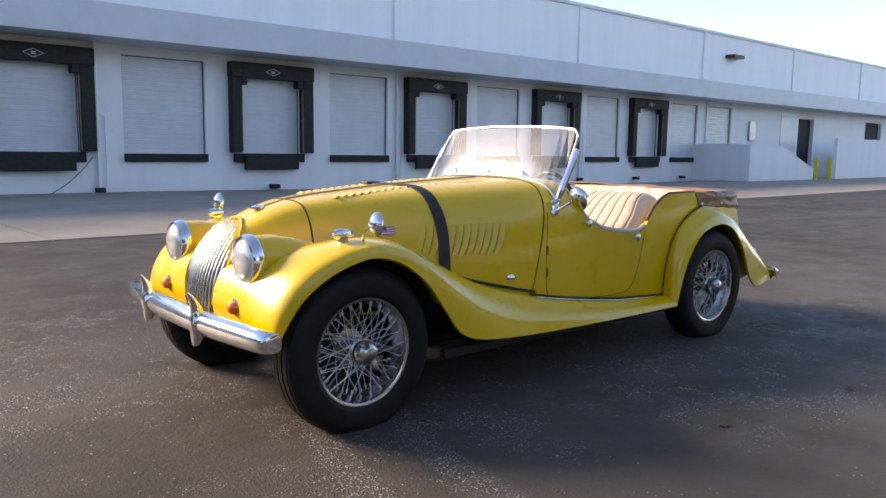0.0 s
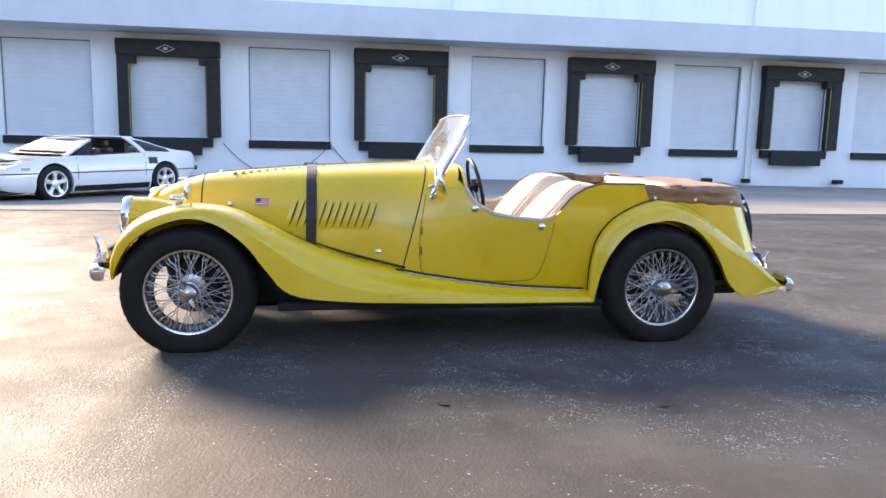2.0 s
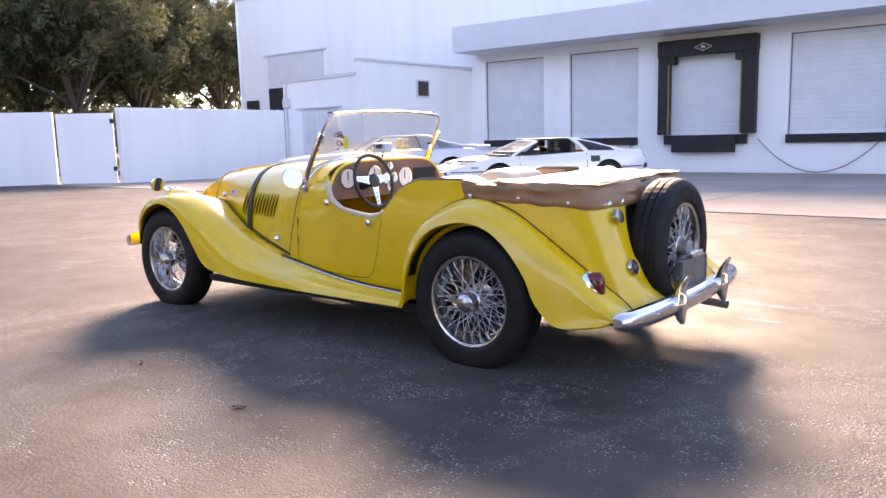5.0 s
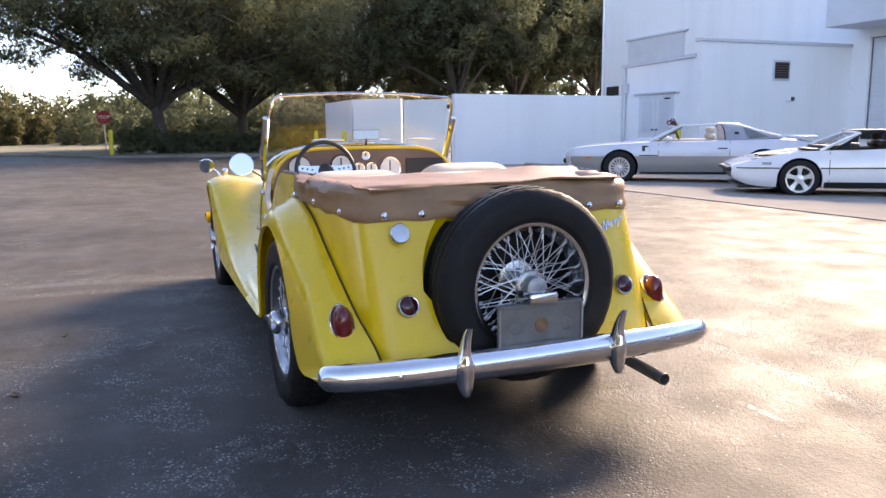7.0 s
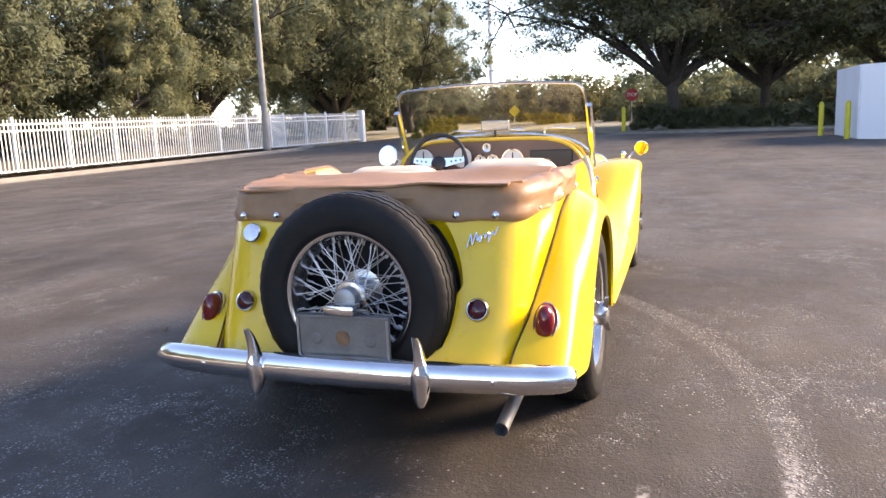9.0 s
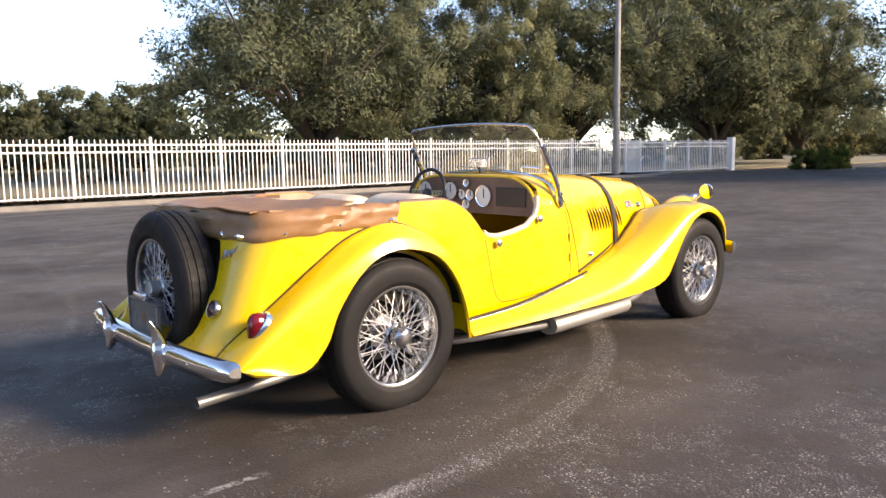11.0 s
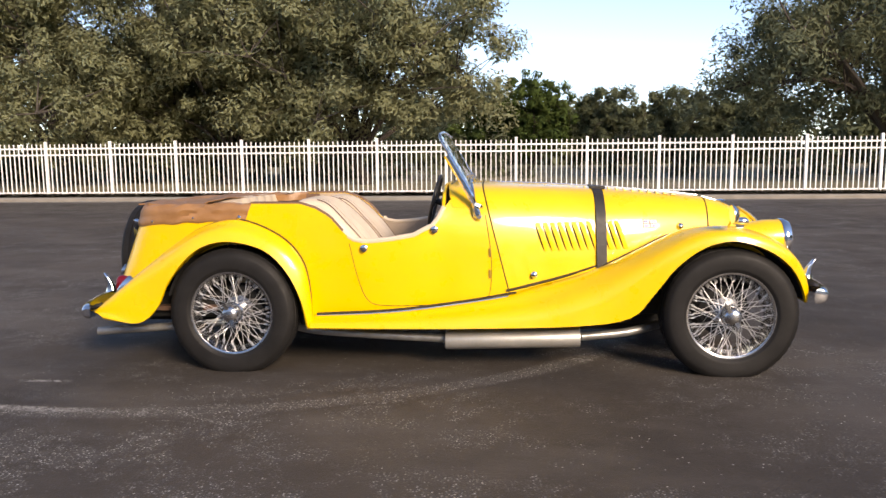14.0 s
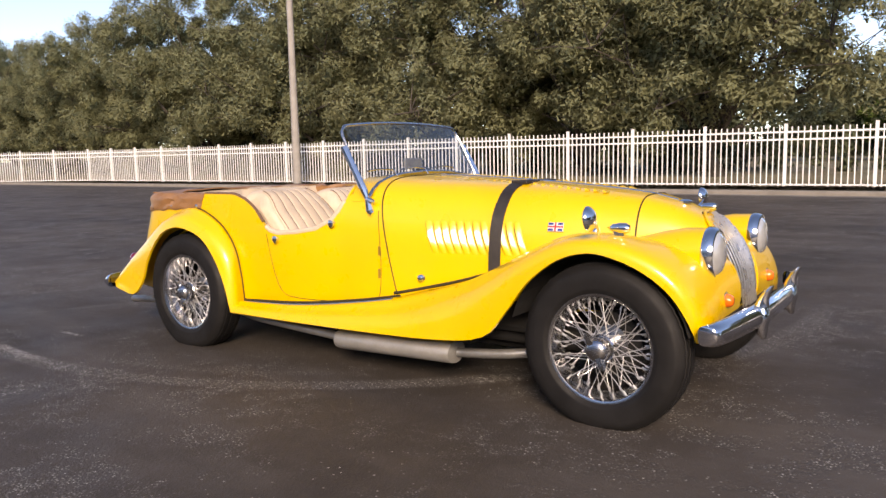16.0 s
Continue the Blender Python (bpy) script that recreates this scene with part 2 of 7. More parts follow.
BRONZE = plain("dark_bronze_metal", (0.05, 0.045, 0.04), 0.5, 0.5)
STRIP = plain("grey_weather_strip", (0.16, 0.17, 0.19), 0.7)
CABLE = plain("grey_cable", (0.10, 0.10, 0.11), 0.6)
KERB = plain("kerb_concrete", (0.21, 0.19, 0.162), 0.85, vary=0.18, scale=3.0, grain=0.25)
n = Nodes("dry_grass_soil", 0.95)
w = n.world()
c = n.ramp(n.noise(0.5, 6, 0.65, w), (0.3, (0.150, 0.140, 0.075)), (0.55, (0.25, 0.215, 0.135)), (0.75, (0.31, 0.255, 0.175)))
n.colour(n.mix(n.ramp(n.noise(14, 5, 0.7, w), (0.4, 0.0), (0.7, 0.6)), c, (0.06, 0.055, 0.03)))
n.bump(n.noise(30, 5, 0.7, w), 0.8, 0.03)
SOIL = n.m

# ---- ground ----
WALL_Y = 19.80


def ground_z(x, y):
    """The lot is level and falls gently to the docks, more so to the east."""
    if y <= 6.2:
        return 0.03
    east = min(1.0, max(0.0, (x - 4.0) / 18.0))
    return 0.03 - (0.27 + 0.18 * east) * min(1.0, (y - 6.2) / 13.0)


bm = bmesh.new()
xs = [-1200, -300, -90, -60, -40, -30, -20, -10, 0, 10, 20, 30, 40, 60, 90, 300, 1200]
ys = [-1200, -300, -90, -50, -30, -20, -14, -10, -5, 0, 6.2, 12, 19.2, 25, 60, 300, 1200]
grid = [[bm.verts.new((x, y, ground_z(x, y))) for x in xs] for y in ys]
for a, b in zip(grid, grid[1:]):
    for i in range(len(xs) - 1):
        bm.faces.new((a[i], a[i + 1], b[i + 1], b[i]))
tagged(part("ground", bm, ASPHALT), "dark worn asphalt car park with pale stone specks", "ground", kind="structure")

bm = bmesh.new()
for k in range(16):
    x0 = -19.0 + 6.1 * k
    for y0, y1 in ((6.2, 12.7), (12.7, 19.75)):
        v = [bm.verts.new((x, y, ground_z(x, y) + 0.012)) for x, y in ((x0 + 0.01, y0), (x0 + 6.09, y0), (x0 + 6.09, y1 - 0.02), (x0 + 0.01, y1 - 0.02))]
        f = bm.faces.new(v)
        r = bmesh.ops.extrude_face_region(bm, geom=[f])
        for q in r["geom"]:
            if isinstance(q, bmesh.types.BMVert):
                q.co.z -= 0.0
        for q in v:
            q.co.z -= 0.1
bmesh.ops.recalc_face_normals(bm, faces=bm.faces)
tagged(part("pavement", bm, CONCRETE), "pale concrete dock apron in jointed slabs", "pavement", kind="structure")

# ---- warehouse ----
warehouse = thing("warehouse", "long white warehouse with a row of loading docks", "building", kind="structure")
PERIOD = 6.913
P_LEFT = [-12.86, -9.42] + [-2.47 + PERIOD * k for k in range(6)] + [35.6]
D_LEFT = [-6.30 + PERIOD * k for k in range(6)]
DOOR_W, DOOR_Z0, DOOR_Z1 = 2.45, 0.88, 3.67
X0, X1 = -13.5, 75.0
holes = sorted([(x, x + DOOR_W, DOOR_Z0, DOOR_Z1) for x in P_LEFT] + [(x + 0.36, x + 2.64, DOOR_Z0, 3.4) for x in D_LEFT] + [(46.4, 48.6, 0.0, 3.4), (57.0, 60.0, 1.6, 3.5)])
x = X0
for a, b, lo, hi in holes:
    part("wall_panel", boxed(x, a, WALL_Y, WALL_Y + 0.25, -0.6, 4.5), WALL, warehouse)
    part("sill_wall", boxed(a, b, WALL_Y, WALL_Y + 0.25, -0.6, lo), WALL, warehouse)
    part("lintel", boxed(a, b, WALL_Y, WALL_Y + 0.25, hi, 4.5), WALL, warehouse)
    x = b
part("wall_panel", boxed(x, X1, WALL_Y, WALL_Y + 0.25, -0.6, 4.5), WALL, warehouse)
part("upper_wall", boxed(-27.5, X1, WALL_Y + 0.3, WALL_Y + 0.6, -0.4, 7.62), WALL, warehouse)
part("back_wall", boxed(-27.5, X1, 60, 60.3, -0.4, 7.5), WALL, warehouse)
part("end_wall", boxed(-27.5, -27.2, WALL_Y + 0.6, 60, -0.4, 7.6), WALL, warehouse)
part("far_end_wall", boxed(X1 - 0.3, X1, WALL_Y + 0.6, 60, -0.4, 7.6), WALL, warehouse)
part("roof", boxed(-27.2, X1 - 0.3, WALL_Y + 0.6, 60, 7.2, 7.4), CONCRETE, warehouse)
part("parapet_cap", boxed(-27.6, X1 + 0.1, WALL_Y + 0.18, WALL_Y + 0.75, 7.62, 7.76), CANOPY, warehouse)
part("canopy", boxed(X0 + 0.3, X1, 18.3, WALL_Y + 0.3, 3.93, 4.80, bevel=0.01), CANOPY, warehouse, "pale grey fascia over the docks")
for k in range(9):
    x = 14.4 + 10.45 * (k - 3)
    if x > X0:
        part("pilaster", boxed(x - 0.12, x + 0.12, WALL_Y + 0.2, WALL_Y + 0.299, 4.8, 7.62), WALL, warehouse)


def overhead_door(x0, x1, z0, z1):
    """Sectional door with rolled ribs."""
    bm = bmesh.new()
    prof, z = [], z0
    while z < z1 - 0.01:
        prof += [(0.0, z), (0.0, z + 0.112), (0.011, z + 0.120), (0.011, z + 0.132)]
        z += 0.14
    prof = [(d, min(q, z1)) for d, q in prof]
    rings = [[(x, WALL_Y + 0.12 + d, q) for d, q in prof] for x in (x0 - 0.02, x1 + 0.02)]
    loft(bm, rings, False, False)
    d = part("overhead_door", bm, DOOR, warehouse)
    for a, b, c, e in ((x0, x0 + 0.03, z0, z1), (x1 - 0.03, x1, z0, z1), (x0 + 0.03, x1 - 0.03, z1 - 0.03, z1)):
        part("weather_strip", boxed(a, b, WALL_Y + 0.085, WALL_Y + 0.118, c, e), STRIP, d, "grey rubber weather strip")


for k, x in enumerate(P_LEFT):
    overhead_door(x, x + DOOR_W, DOOR_Z0, DOOR_Z1)
    part("dock_bumper", boxed(x - 0.02, x + DOOR_W + 0.02, WALL_Y - 0.12, WALL_Y - 0.002, DOOR_Z0 - 0.25, DOOR_Z0 - 0.01, bevel=0.012), RUBBER, warehouse, "black rubber strip")
for x in D_LEFT:
    overhead_door(x + 0.36, x + 2.64, DOOR_Z0, 3.4)
    bm = bmesh.new()
    box(bm, x + 0.11, x + 0.42, WALL_Y - 0.34, WALL_Y - 0.002, 0.92, 3.26, bevel=0.03)
    box(bm, x + 2.62, x + 3.0, WALL_Y - 0.34, WALL_Y - 0.002, 0.92, 3.26, bevel=0.03)
    box(bm, x + 0.09, x + 3.02, WALL_Y - 0.36, WALL_Y - 0.002, 3.26, 3.73, bevel=0.03)
    box(bm, x + 0.42, x + 0.62, WALL_Y - 0.34, WALL_Y - 0.002, 3.03, 3.28, bevel=0.02)
    box(bm, x + 2.42, x + 2.62, WALL_Y - 0.34, WALL_Y - 0.002, 3.03, 3.28, bevel=0.02)
    seal = part("dock_seal", bm, SEAL, warehouse, "black padded dock seal")
    for sx in (x + 0.43, x + 2.585):
        part("guide_strip", boxed(sx, sx + 0.026, WALL_Y - 0.32, WALL_Y - 0.28, 0.95, 3.02), YELLOW_TAPE, seal, "faded yellow guide strip")
    bm = bmesh.new()
    box(bm, x + 0.25, x + 2.75, WALL_Y - 0.15, WALL_Y - 0.002, 0.62, 0.90, bevel=0.015)
    box(bm, x + 0.55, x + 2.45, WALL_Y - 0.3, WALL_Y - 0.15, 0.38, 0.86, bevel=0.02)
    part("dock_leveller", bm, RUBBER, warehouse, "black steel leveller and bumpers")
    bm = bmesh.new()
    for s in (1.0, 0.82):
        pts = [(x + 1.5 - 0.27 * s, 3.47), (x + 1.5, 3.47 - 0.12 * s), (x + 1.5 + 0.27 * s, 3.47), (x + 1.5, 3.47 + 0.12 * s)]
        if s == 1.0:
            outer = [bm.verts.new((a, WALL_Y - 0.368, b)) for a, b in pts]
        else:
            inner = [bm.verts.new((a, WALL_Y - 0.368, b)) for a, b in pts]
    for i in range(4):
        bm.faces.new((outer[i], outer[(i + 1) % 4], inner[(i + 1) % 4], inner[i]))
    box(bm, x + 1.44, x + 1.56, WALL_Y - 0.372, WALL_Y - 0.366, 3.43, 3.51)
    part("emblem", bm, LOGO, seal, "pale diamond mark")

# ---- materials of the cars ----
n = Nodes("yellow_coach_paint", 0.32)
n.colour(n.ramp(n.noise(2.5, 4), (0.3, (0.755, 0.470, 0.004)), (0.7, (0.80, 0.512, 0.006))))
n.rough(n.ramp(n.noise(9, 4), (0.35, 0.26), (0.7, 0.40)))
n.bump(n.noise(18, 3), 0.02, 0.004)
n.b.inputs["Coat Weight"].default_value = 0.6
n.b.inputs["Coat Roughness"].default_value = 0.06
YELLOW = n.m
CHROME = plain("chrome", (0.82, 0.82, 0.83), 0.10, 1.0, vary=0.06, scale=12.0)
DULL_CHROME = plain("dulled_chrome", (0.55, 0.55, 0.55), 0.24, 1.0, vary=0.15, scale=30.0)
GRILLE = plain("grille_bar_metal", (0.66, 0.66, 0.66), 0.30, 0.9, vary=0.06, scale=20.0)
PLATE = plain("bare_plate_metal", (0.20, 0.195, 0.185), 0.5, 0.5, vary=0.2, scale=14.0)
WIRE = plain("silver_wire", (0.64, 0.64, 0.64), 0.20, 1.0, vary=0.08, scale=12.0)
STEEL = plain("grey_steel", (0.36, 0.36, 0.35), 0.42, 0.7, vary=0.2, scale=14.0)
SILENCER = plain("aluminised_silencer", (0.50, 0.49, 0.46), 0.45, 0.6, vary=0.15, scale=9.0)
UNDER = plain("black_underbody", (0.012, 0.012, 0.012), 0.8, vary=0.3)
TYRE = plain("tyre_rubber", (0.011, 0.0105, 0.0105), 0.62, vary=0.25, scale=9.0, grain=0.15, spec=0.25)
SEAM = plain("shut_line", (0.03, 0.022, 0.005), 0.8)
WELT = plain("brown_welt", (0.045, 0.024, 0.010), 0.8)
STRAP = plain("black_leather_strap", (0.022, 0.018, 0.016), 0.55, vary=0.3, scale=25.0, grain=0.3)
n = Nodes("brown_hood_cloth", 0.42)
n.colour(n.ramp(n.noise(9, 5, 0.6), (0.3, (0.235, 0.118, 0.050)), (0.7, (0.34, 0.178, 0.078))))
n.bump(n.mix(0.35, n.noise(7, 3, 0.5), n.noise(260, 2)), 0.25, 0.012)
HOODCLOTH = n.m
BEIGE = plain("beige_leather", (0.63, 0.515, 0.385), 0.5, vary=0.12, scale=7.0, grain=0.2)
TAN = plain("tan_trim_leather", (0.43, 0.335, 0.25), 0.5, vary=0.14, scale=8.0, grain=0.2)
SPOKE = plain("silver_spoke", (0.70, 0.70, 0.70), 0.34, 0.75, vary=0.10, scale=14.0)
HINGE = plain("aged_yellow_hinge", (0.26, 0.15, 0.02), 0.5)
BROWN = plain("brown_trim_leather", (0.16, 0.092, 0.062), 0.5, vary=0.2, scale=8.0, grain=0.2)
DIAL = plain("cream_dial", (0.78, 0.76, 0.70), 0.4)
BLACK = plain("black_plastic", (0.015, 0.015, 0.015), 0.4)
DARKLENS = plain("dark_red_lens", (0.055, 0.002, 0.006), 0.12, vary=0.25, scale=20.0, coat=0.3)
REDLENS = plain("red_lens", (0.15, 0.002, 0.006), 0.14, vary=0.25, scale=20.0, coat=0.4)
AMBER = plain("amber_lens", (0.88, 0.17, 0.015), 0.12, vary=0.2, scale=20.0, coat=1.0)
LAMP = plain("lamp_reflector", (0.72, 0.74, 0.74), 0.22, 0.55, vary=0.12, scale=30.0, coat=1.0)
MIRROR = plain("mirror_glass", (0.9, 0.9, 0.9), 0.03, 1.0, vary=0.0)
RUST = plain("rust_stain", (0.22, 0.12, 0.06), 0.7, vary=0.3, scale=40.0)
FLAG_RED = plain("enamel_red", (0.5, 0.03, 0.04), 0.3)
FLAG_BLUE = plain("enamel_blue", (0.03, 0.05, 0.25), 0.3)
FLAG_WHITE = plain("enamel_white", (0.75, 0.75, 0.75), 0.3)
n = Nodes("windscreen_glass", 0.02)
clear = n.t.nodes.new("ShaderNodeBsdfTransparent")
clear.inputs["Color"].default_value = (0.90, 0.92, 0.90, 1)
gloss = n.add("BsdfGlossy", Roughness=0.03)
fres = n.add("LayerWeight", Blend=0.5)
powr = n.add("Math")
powr.operation = "POWER"
n.put(fres.outputs["Facing"], powr.inputs[0])
powr.inputs[1].default_value = 3.0
lift = n.add("MapRange", Value=powr.outputs[0])
lift.inputs["To Min"].default_value, lift.inputs["To Max"].default_value = 0.045, 1.0
mixer = n.t.nodes.new("ShaderNodeMixShader")
n.put(lift.outputs[0], mixer.inputs[0])
n.put(clear.outputs[0], mixer.inputs[1])
n.put(gloss.outputs[0], mixer.inputs[2])
dust = n.t.nodes.new("ShaderNodeBsdfTranslucent")
film = n.add("BsdfGlossy", Roughness=0.27)
haze = n.t.nodes.new("ShaderNodeMixShader")
haze.inputs[0].default_value = 0.04
n.put(film.outputs[0], haze.inputs[1])
n.put(dust.outputs[0], haze.inputs[2])
dusty = n.t.nodes.new("ShaderNodeMixShader")
n.put(n.ramp(n.noise(5, 4, 0.6), (0.3, 0.045), (0.7, 0.08)), dusty.inputs[0])
n.put(mixer.outputs[0], dusty.inputs[1])
n.put(haze.outputs[0], dusty.inputs[2])
n.put(dusty.outputs[0], n.t.nodes["Material Output"].inputs["Surface"])
GLASS = n.m

# ---- the yellow roadster: nose towards -x, rear towards +x ----
roadster = thing("roadster", "yellow vintage open four-seat roadster with chrome wire wheels", "car")


def net_patch(net, along, across):
    """A smooth grid from a net of stations, each a list of control points."""
    rows = [curve(s, across) for s in net]
    cols = [curve([r[i] for r in rows], along) for i in range(len(rows[0]))]
    return [[cols[i][k] for i in range(len(cols))] for k in range(len(cols[0]))]


def grid_mesh(grid, thick=0.0, flip=False):
    bm = bmesh.new()
    vs = [[bm.verts.new(p) for p in r] for r in grid]
    for a, b in zip(vs, vs[1:]):
        for i in range(len(a) - 1):
            q = [a[i], a[i + 1], b[i + 1], b[i]]
            bm.faces.new(q[::-1] if flip else q)
    bmesh.ops.remove_doubles(bm, verts=bm.verts, dist=1e-5)
    if thick:
        bmesh.ops.recalc_face_normals(bm, faces=bm.faces)
        bmesh.ops.solidify(bm, geom=bm.faces[:], thickness=thick)
        bmesh.ops.recalc_face_normals(bm, faces=bm.faces)
    return bm


def mirror_y(pts, s):
    return [(p[0], -s * p[1], p[2]) for p in pts]


def mid(a, b, k, dy=0.0, dz=0.0):
    return tuple(a[i] + (b[i] - a[i]) * k + (0, dy, dz)[i] for i in range(3))


def wing(stations, s):
    """Wing skin from inner joint, crown and outer lip."""
    net = []
    for i, c, o in stations:
        m1 = mid(i, c, 0.55, 0.0, 0.012)
        q = mid(c, o, 0.42)
        q = (q[0] + (c[0] - o[0]) * 0.10, o[1] + 0.022, q[2] + (c[2] - o[2]) * 0.10)
        net.append(mirror_y([i, m1, c, q, o], s))
    return net_patch(net, 4, 3)


FRONT = [
    ((-1.585, -0.140, 0.400), (-1.592, -0.515, 0.385), (-1.572, -0.618, 0.390)),
    ((-1.600, -0.140, 0.480), (-1.594, -0.525, 0.470), (-1.545, -0.638, 0.465)),
    ((-1.590, -0.150, 0.560), (-1.557, -0.540, 0.570), (-1.490, -0.658, 0.555)),
    ((-1.545, -0.170, 0.630), (-1.477, -0.552, 0.660), (-1.407, -0.674, 0.625)),
    ((-1.400, -0.220, 0.670), (-1.350, -0.558, 0.723), (-1.305, -0.686, 0.672)),
    ((-1.200, -0.285, 0.690), (-1.200, -0.560, 0.752), (-1.195, -0.690, 0.691)),
    ((-1.000, -0.335, 0.690), (-1.040, -0.560, 0.732), (-1.070, -0.690, 0.657)),
    ((-0.820, -0.385, 0.615), (-0.880, -0.563, 0.662), (-0.945, -0.694, 0.562)),
    ((-0.650, -0.425, 0.540), (-0.710, -0.570, 0.570), (-0.848, -0.694, 0.437)),
    ((-0.460, -0.465, 0.480), (-0.520, -0.585, 0.472), (-0.735, -0.694, 0.322)),
    ((-0.220, -0.495, 0.425), (-0.280, -0.597, 0.388), (-0.480, -0.694, 0.281)),
    ((0.050, -0.520, 0.365), (0.050, -0.613, 0.338), (0.000, -0.694, 0.266)),
    ((0.400, -0.555, 0.318), (0.400, -0.630, 0.307), (0.400, -0.694, 0.262)),
    ((0.820, -0.580, 0.298), (0.820, -0.645, 0.294), (0.820, -0.694, 0.262)),
]
REAR = [
    ((0.838, -0.570, 0.280), (0.810, -0.645, 0.270), (0.824, -0.686, 0.256)),
    ((0.842, -0.575, 0.445), (0.822, -0.646, 0.435), (0.862, -0.692, 0.410)),
    ((0.880, -0.575, 0.590), (0.862, -0.643, 0.576), (0.925, -0.696, 0.540)),
    ((0.992, -0.572, 0.706), (0.976, -0.637, 0.692), (1.032, -0.697, 0.646)),
    ((1.192, -0.568, 0.784), (1.185, -0.630, 0.772), (1.200, -0.697, 0.690)),
    ((1.388, -0.560, 0.744), (1.372, -0.622, 0.738), (1.335, -0.696, 0.668)),
    ((1.545, -0.548, 0.648), (1.526, -0.630, 0.646), (1.440, -0.695, 0.595)),
    ((1.682, -0.533, 0.546), (1.660, -0.644, 0.544), (1.533, -0.693, 0.475)),
    ((1.798, -0.513, 0.460), (1.778, -0.655, 0.448), (1.590, -0.693, 0.358)),
    ((1.893, -0.499, 0.385), (1.875, -0.657, 0.372), (1.695, -0.691, 0.277)),
    ((1.950, -0.490, 0.332), (1.940, -0.650, 0.327), (1.880, -0.682, 0.304)),
]
for s in (1, -1):
    part("front_wing", grid_mesh(wing(FRONT, s), 0.012), YELLOW, roadster, "yellow swept front wing and running board", smooth=True)
    part("rear_wing", grid_mesh(wing(REAR, s), 0.012), YELLOW, roadster, "yellow arched rear wing", smooth=True)
    bm = bmesh.new()
    tube(bm, curve(mirror_y([(-0.16, -0.548, 0.400), (0.05, -0.556, 0.366), (0.40, -0.592, 0.326), (0.80, -0.612, 0.306)], s), 6), 0.005, 6)
    part("tread_strip", bm, DULL_CHROME, roadster, "bright strip along the running board")
    bm = bmesh.new()
    tube(bm, curve(mirror_y([(-0.20, -0.540, 0.418), (0.05, -0.551, 0.376), (0.40, -0.587, 0.336), (0.80, -0.608, 0.316)], s), 6), 0.0055, 6)
    part("sill_gap", bm, SEAM, roadster)
    # dark inner arches
    for x0, y0 in ((-1.2, 0.42), (1.2, 0.46)):
        bm = bmesh.new()
        ring = [(x0 + 0.36 * math.cos(a), 0.33 + 0.35 * math.sin(a)) for a in (0.22 + (math.pi - 0.44) * k / 16 for k in range(17))]
        loft(bm, [[(x, -s * y, z) for x, z in ring] for y in (y0 - 0.06, 0.64)], False, False)
        bm.faces.new([bm.verts.new((x, -s * (y0 - 0.06), z)) for x, z in ring])
        part("inner_arch", bm, UNDER, roadster)

W_X = [-1.62, -1.52, -1.40, -1.2, -0.9, -0.6, -0.3, 0.0, 0.2, 0.55, 0.9, 1.2, 1.5, 1.68]
W_Y = [0.130, 0.165, 0.200, 0.262, 0.350, 0.420, 0.478, 0.520, 0.545, 0.583, 0.595, 0.588, 0.560, 0.527]
TOP_X = [-1.60, -1.55, -1.48, -1.41, -1.31, -1.21, -1.04, -0.72, -0.39, -0.06, 0.10]
TOP_Z = [0.55, 0.67, 0.755, 0.795, 0.840, 0.868, 0.890, 0.918, 0.938, 0.952, 0.955]


def bonnet_ring(x, grow=0.0, k=28, zb=None):
    """Half-round bonnet section at x, from the left foot over the top."""
    w, zt = lerp(x, W_X, W_Y) + grow, lerp(x, TOP_X, TOP_Z) + grow
    z0 = zb if zb is not None else lerp(x, [-1.6, -1.2, 0.2], [0.42, 0.40, 0.32])
    out = []
    ey, ez = lerp(x, [-0.7, 0.0], [0.50, 0.36]), lerp(x, [-0.7, 0.0], [0.62, 0.42])
    for i in range(k + 1):
        a = math.pi * i / k
        c, q = math.cos(a), math.sin(a)
        y = -w * math.copysign(abs(c) ** ey, c)
        zz = z0 + (zt - z0) * (abs(q) ** ez)
        out.append((x + 0.085 * (1 - (zz - z0) / (zt - z0)) * lerp(x, [-1.3, -0.3, 0.0], [0.0, -0.5, -2.0]), y, zz))
    return out


def bonnet_half(x, z):
    """Half width of the bonnet section at x and height z."""
    w, zt, z0 = lerp(x, W_X, W_Y), lerp(x, TOP_X, TOP_Z), lerp(x, [-1.6, -1.2, 0.2], [0.42, 0.40, 0.32])
    ey, ez = lerp(x, [-0.7, 0.0], [0.50, 0.36]), lerp(x, [-0.7, 0.0], [0.62, 0.42])
    q = min(1.0, max(0.0, (z - z0) / (zt - z0))) ** (1 / ez)
    return w * math.sqrt(max(0.0, 1 - q * q)) ** ey


def spread(a, b, k):
    return [a + (b - a) * i / (k - 1) for i in range(k)]


for nm, a, b, k in (("cowl", -1.53, -1.205, 12), ("bonnet", -1.20, -0.03, 24), ("scuttle", -0.022, 0.15, 6)):
    rings = [bonnet_ring(x) for x in spread(a, b, k)]
    if nm == "scuttle":
        rings = [[p for p in r if p[2] > 0.83] for r in rings]
        few = min(len(r) for r in rings)
        rings = [r[(len(r) - few) // 2:(len(r) - few) // 2 + few] for r in rings]
    part(nm, grid_mesh(rings, 0.008), YELLOW, roadster, smooth=True)
for x in (-1.2025, -0.026):
    bm = bmesh.new()
    tube(bm, bonnet_ring(x, 0.0, 60), 0.0036, 6)
    part("panel_gap", bm, SEAM, roadster)
bm = bmesh.new()
tube(bm, [(x, 0, lerp(x, TOP_X, TOP_Z) + 0.002) for x in spread(-1.30, -0.06, 12)], 0.0042, 6)
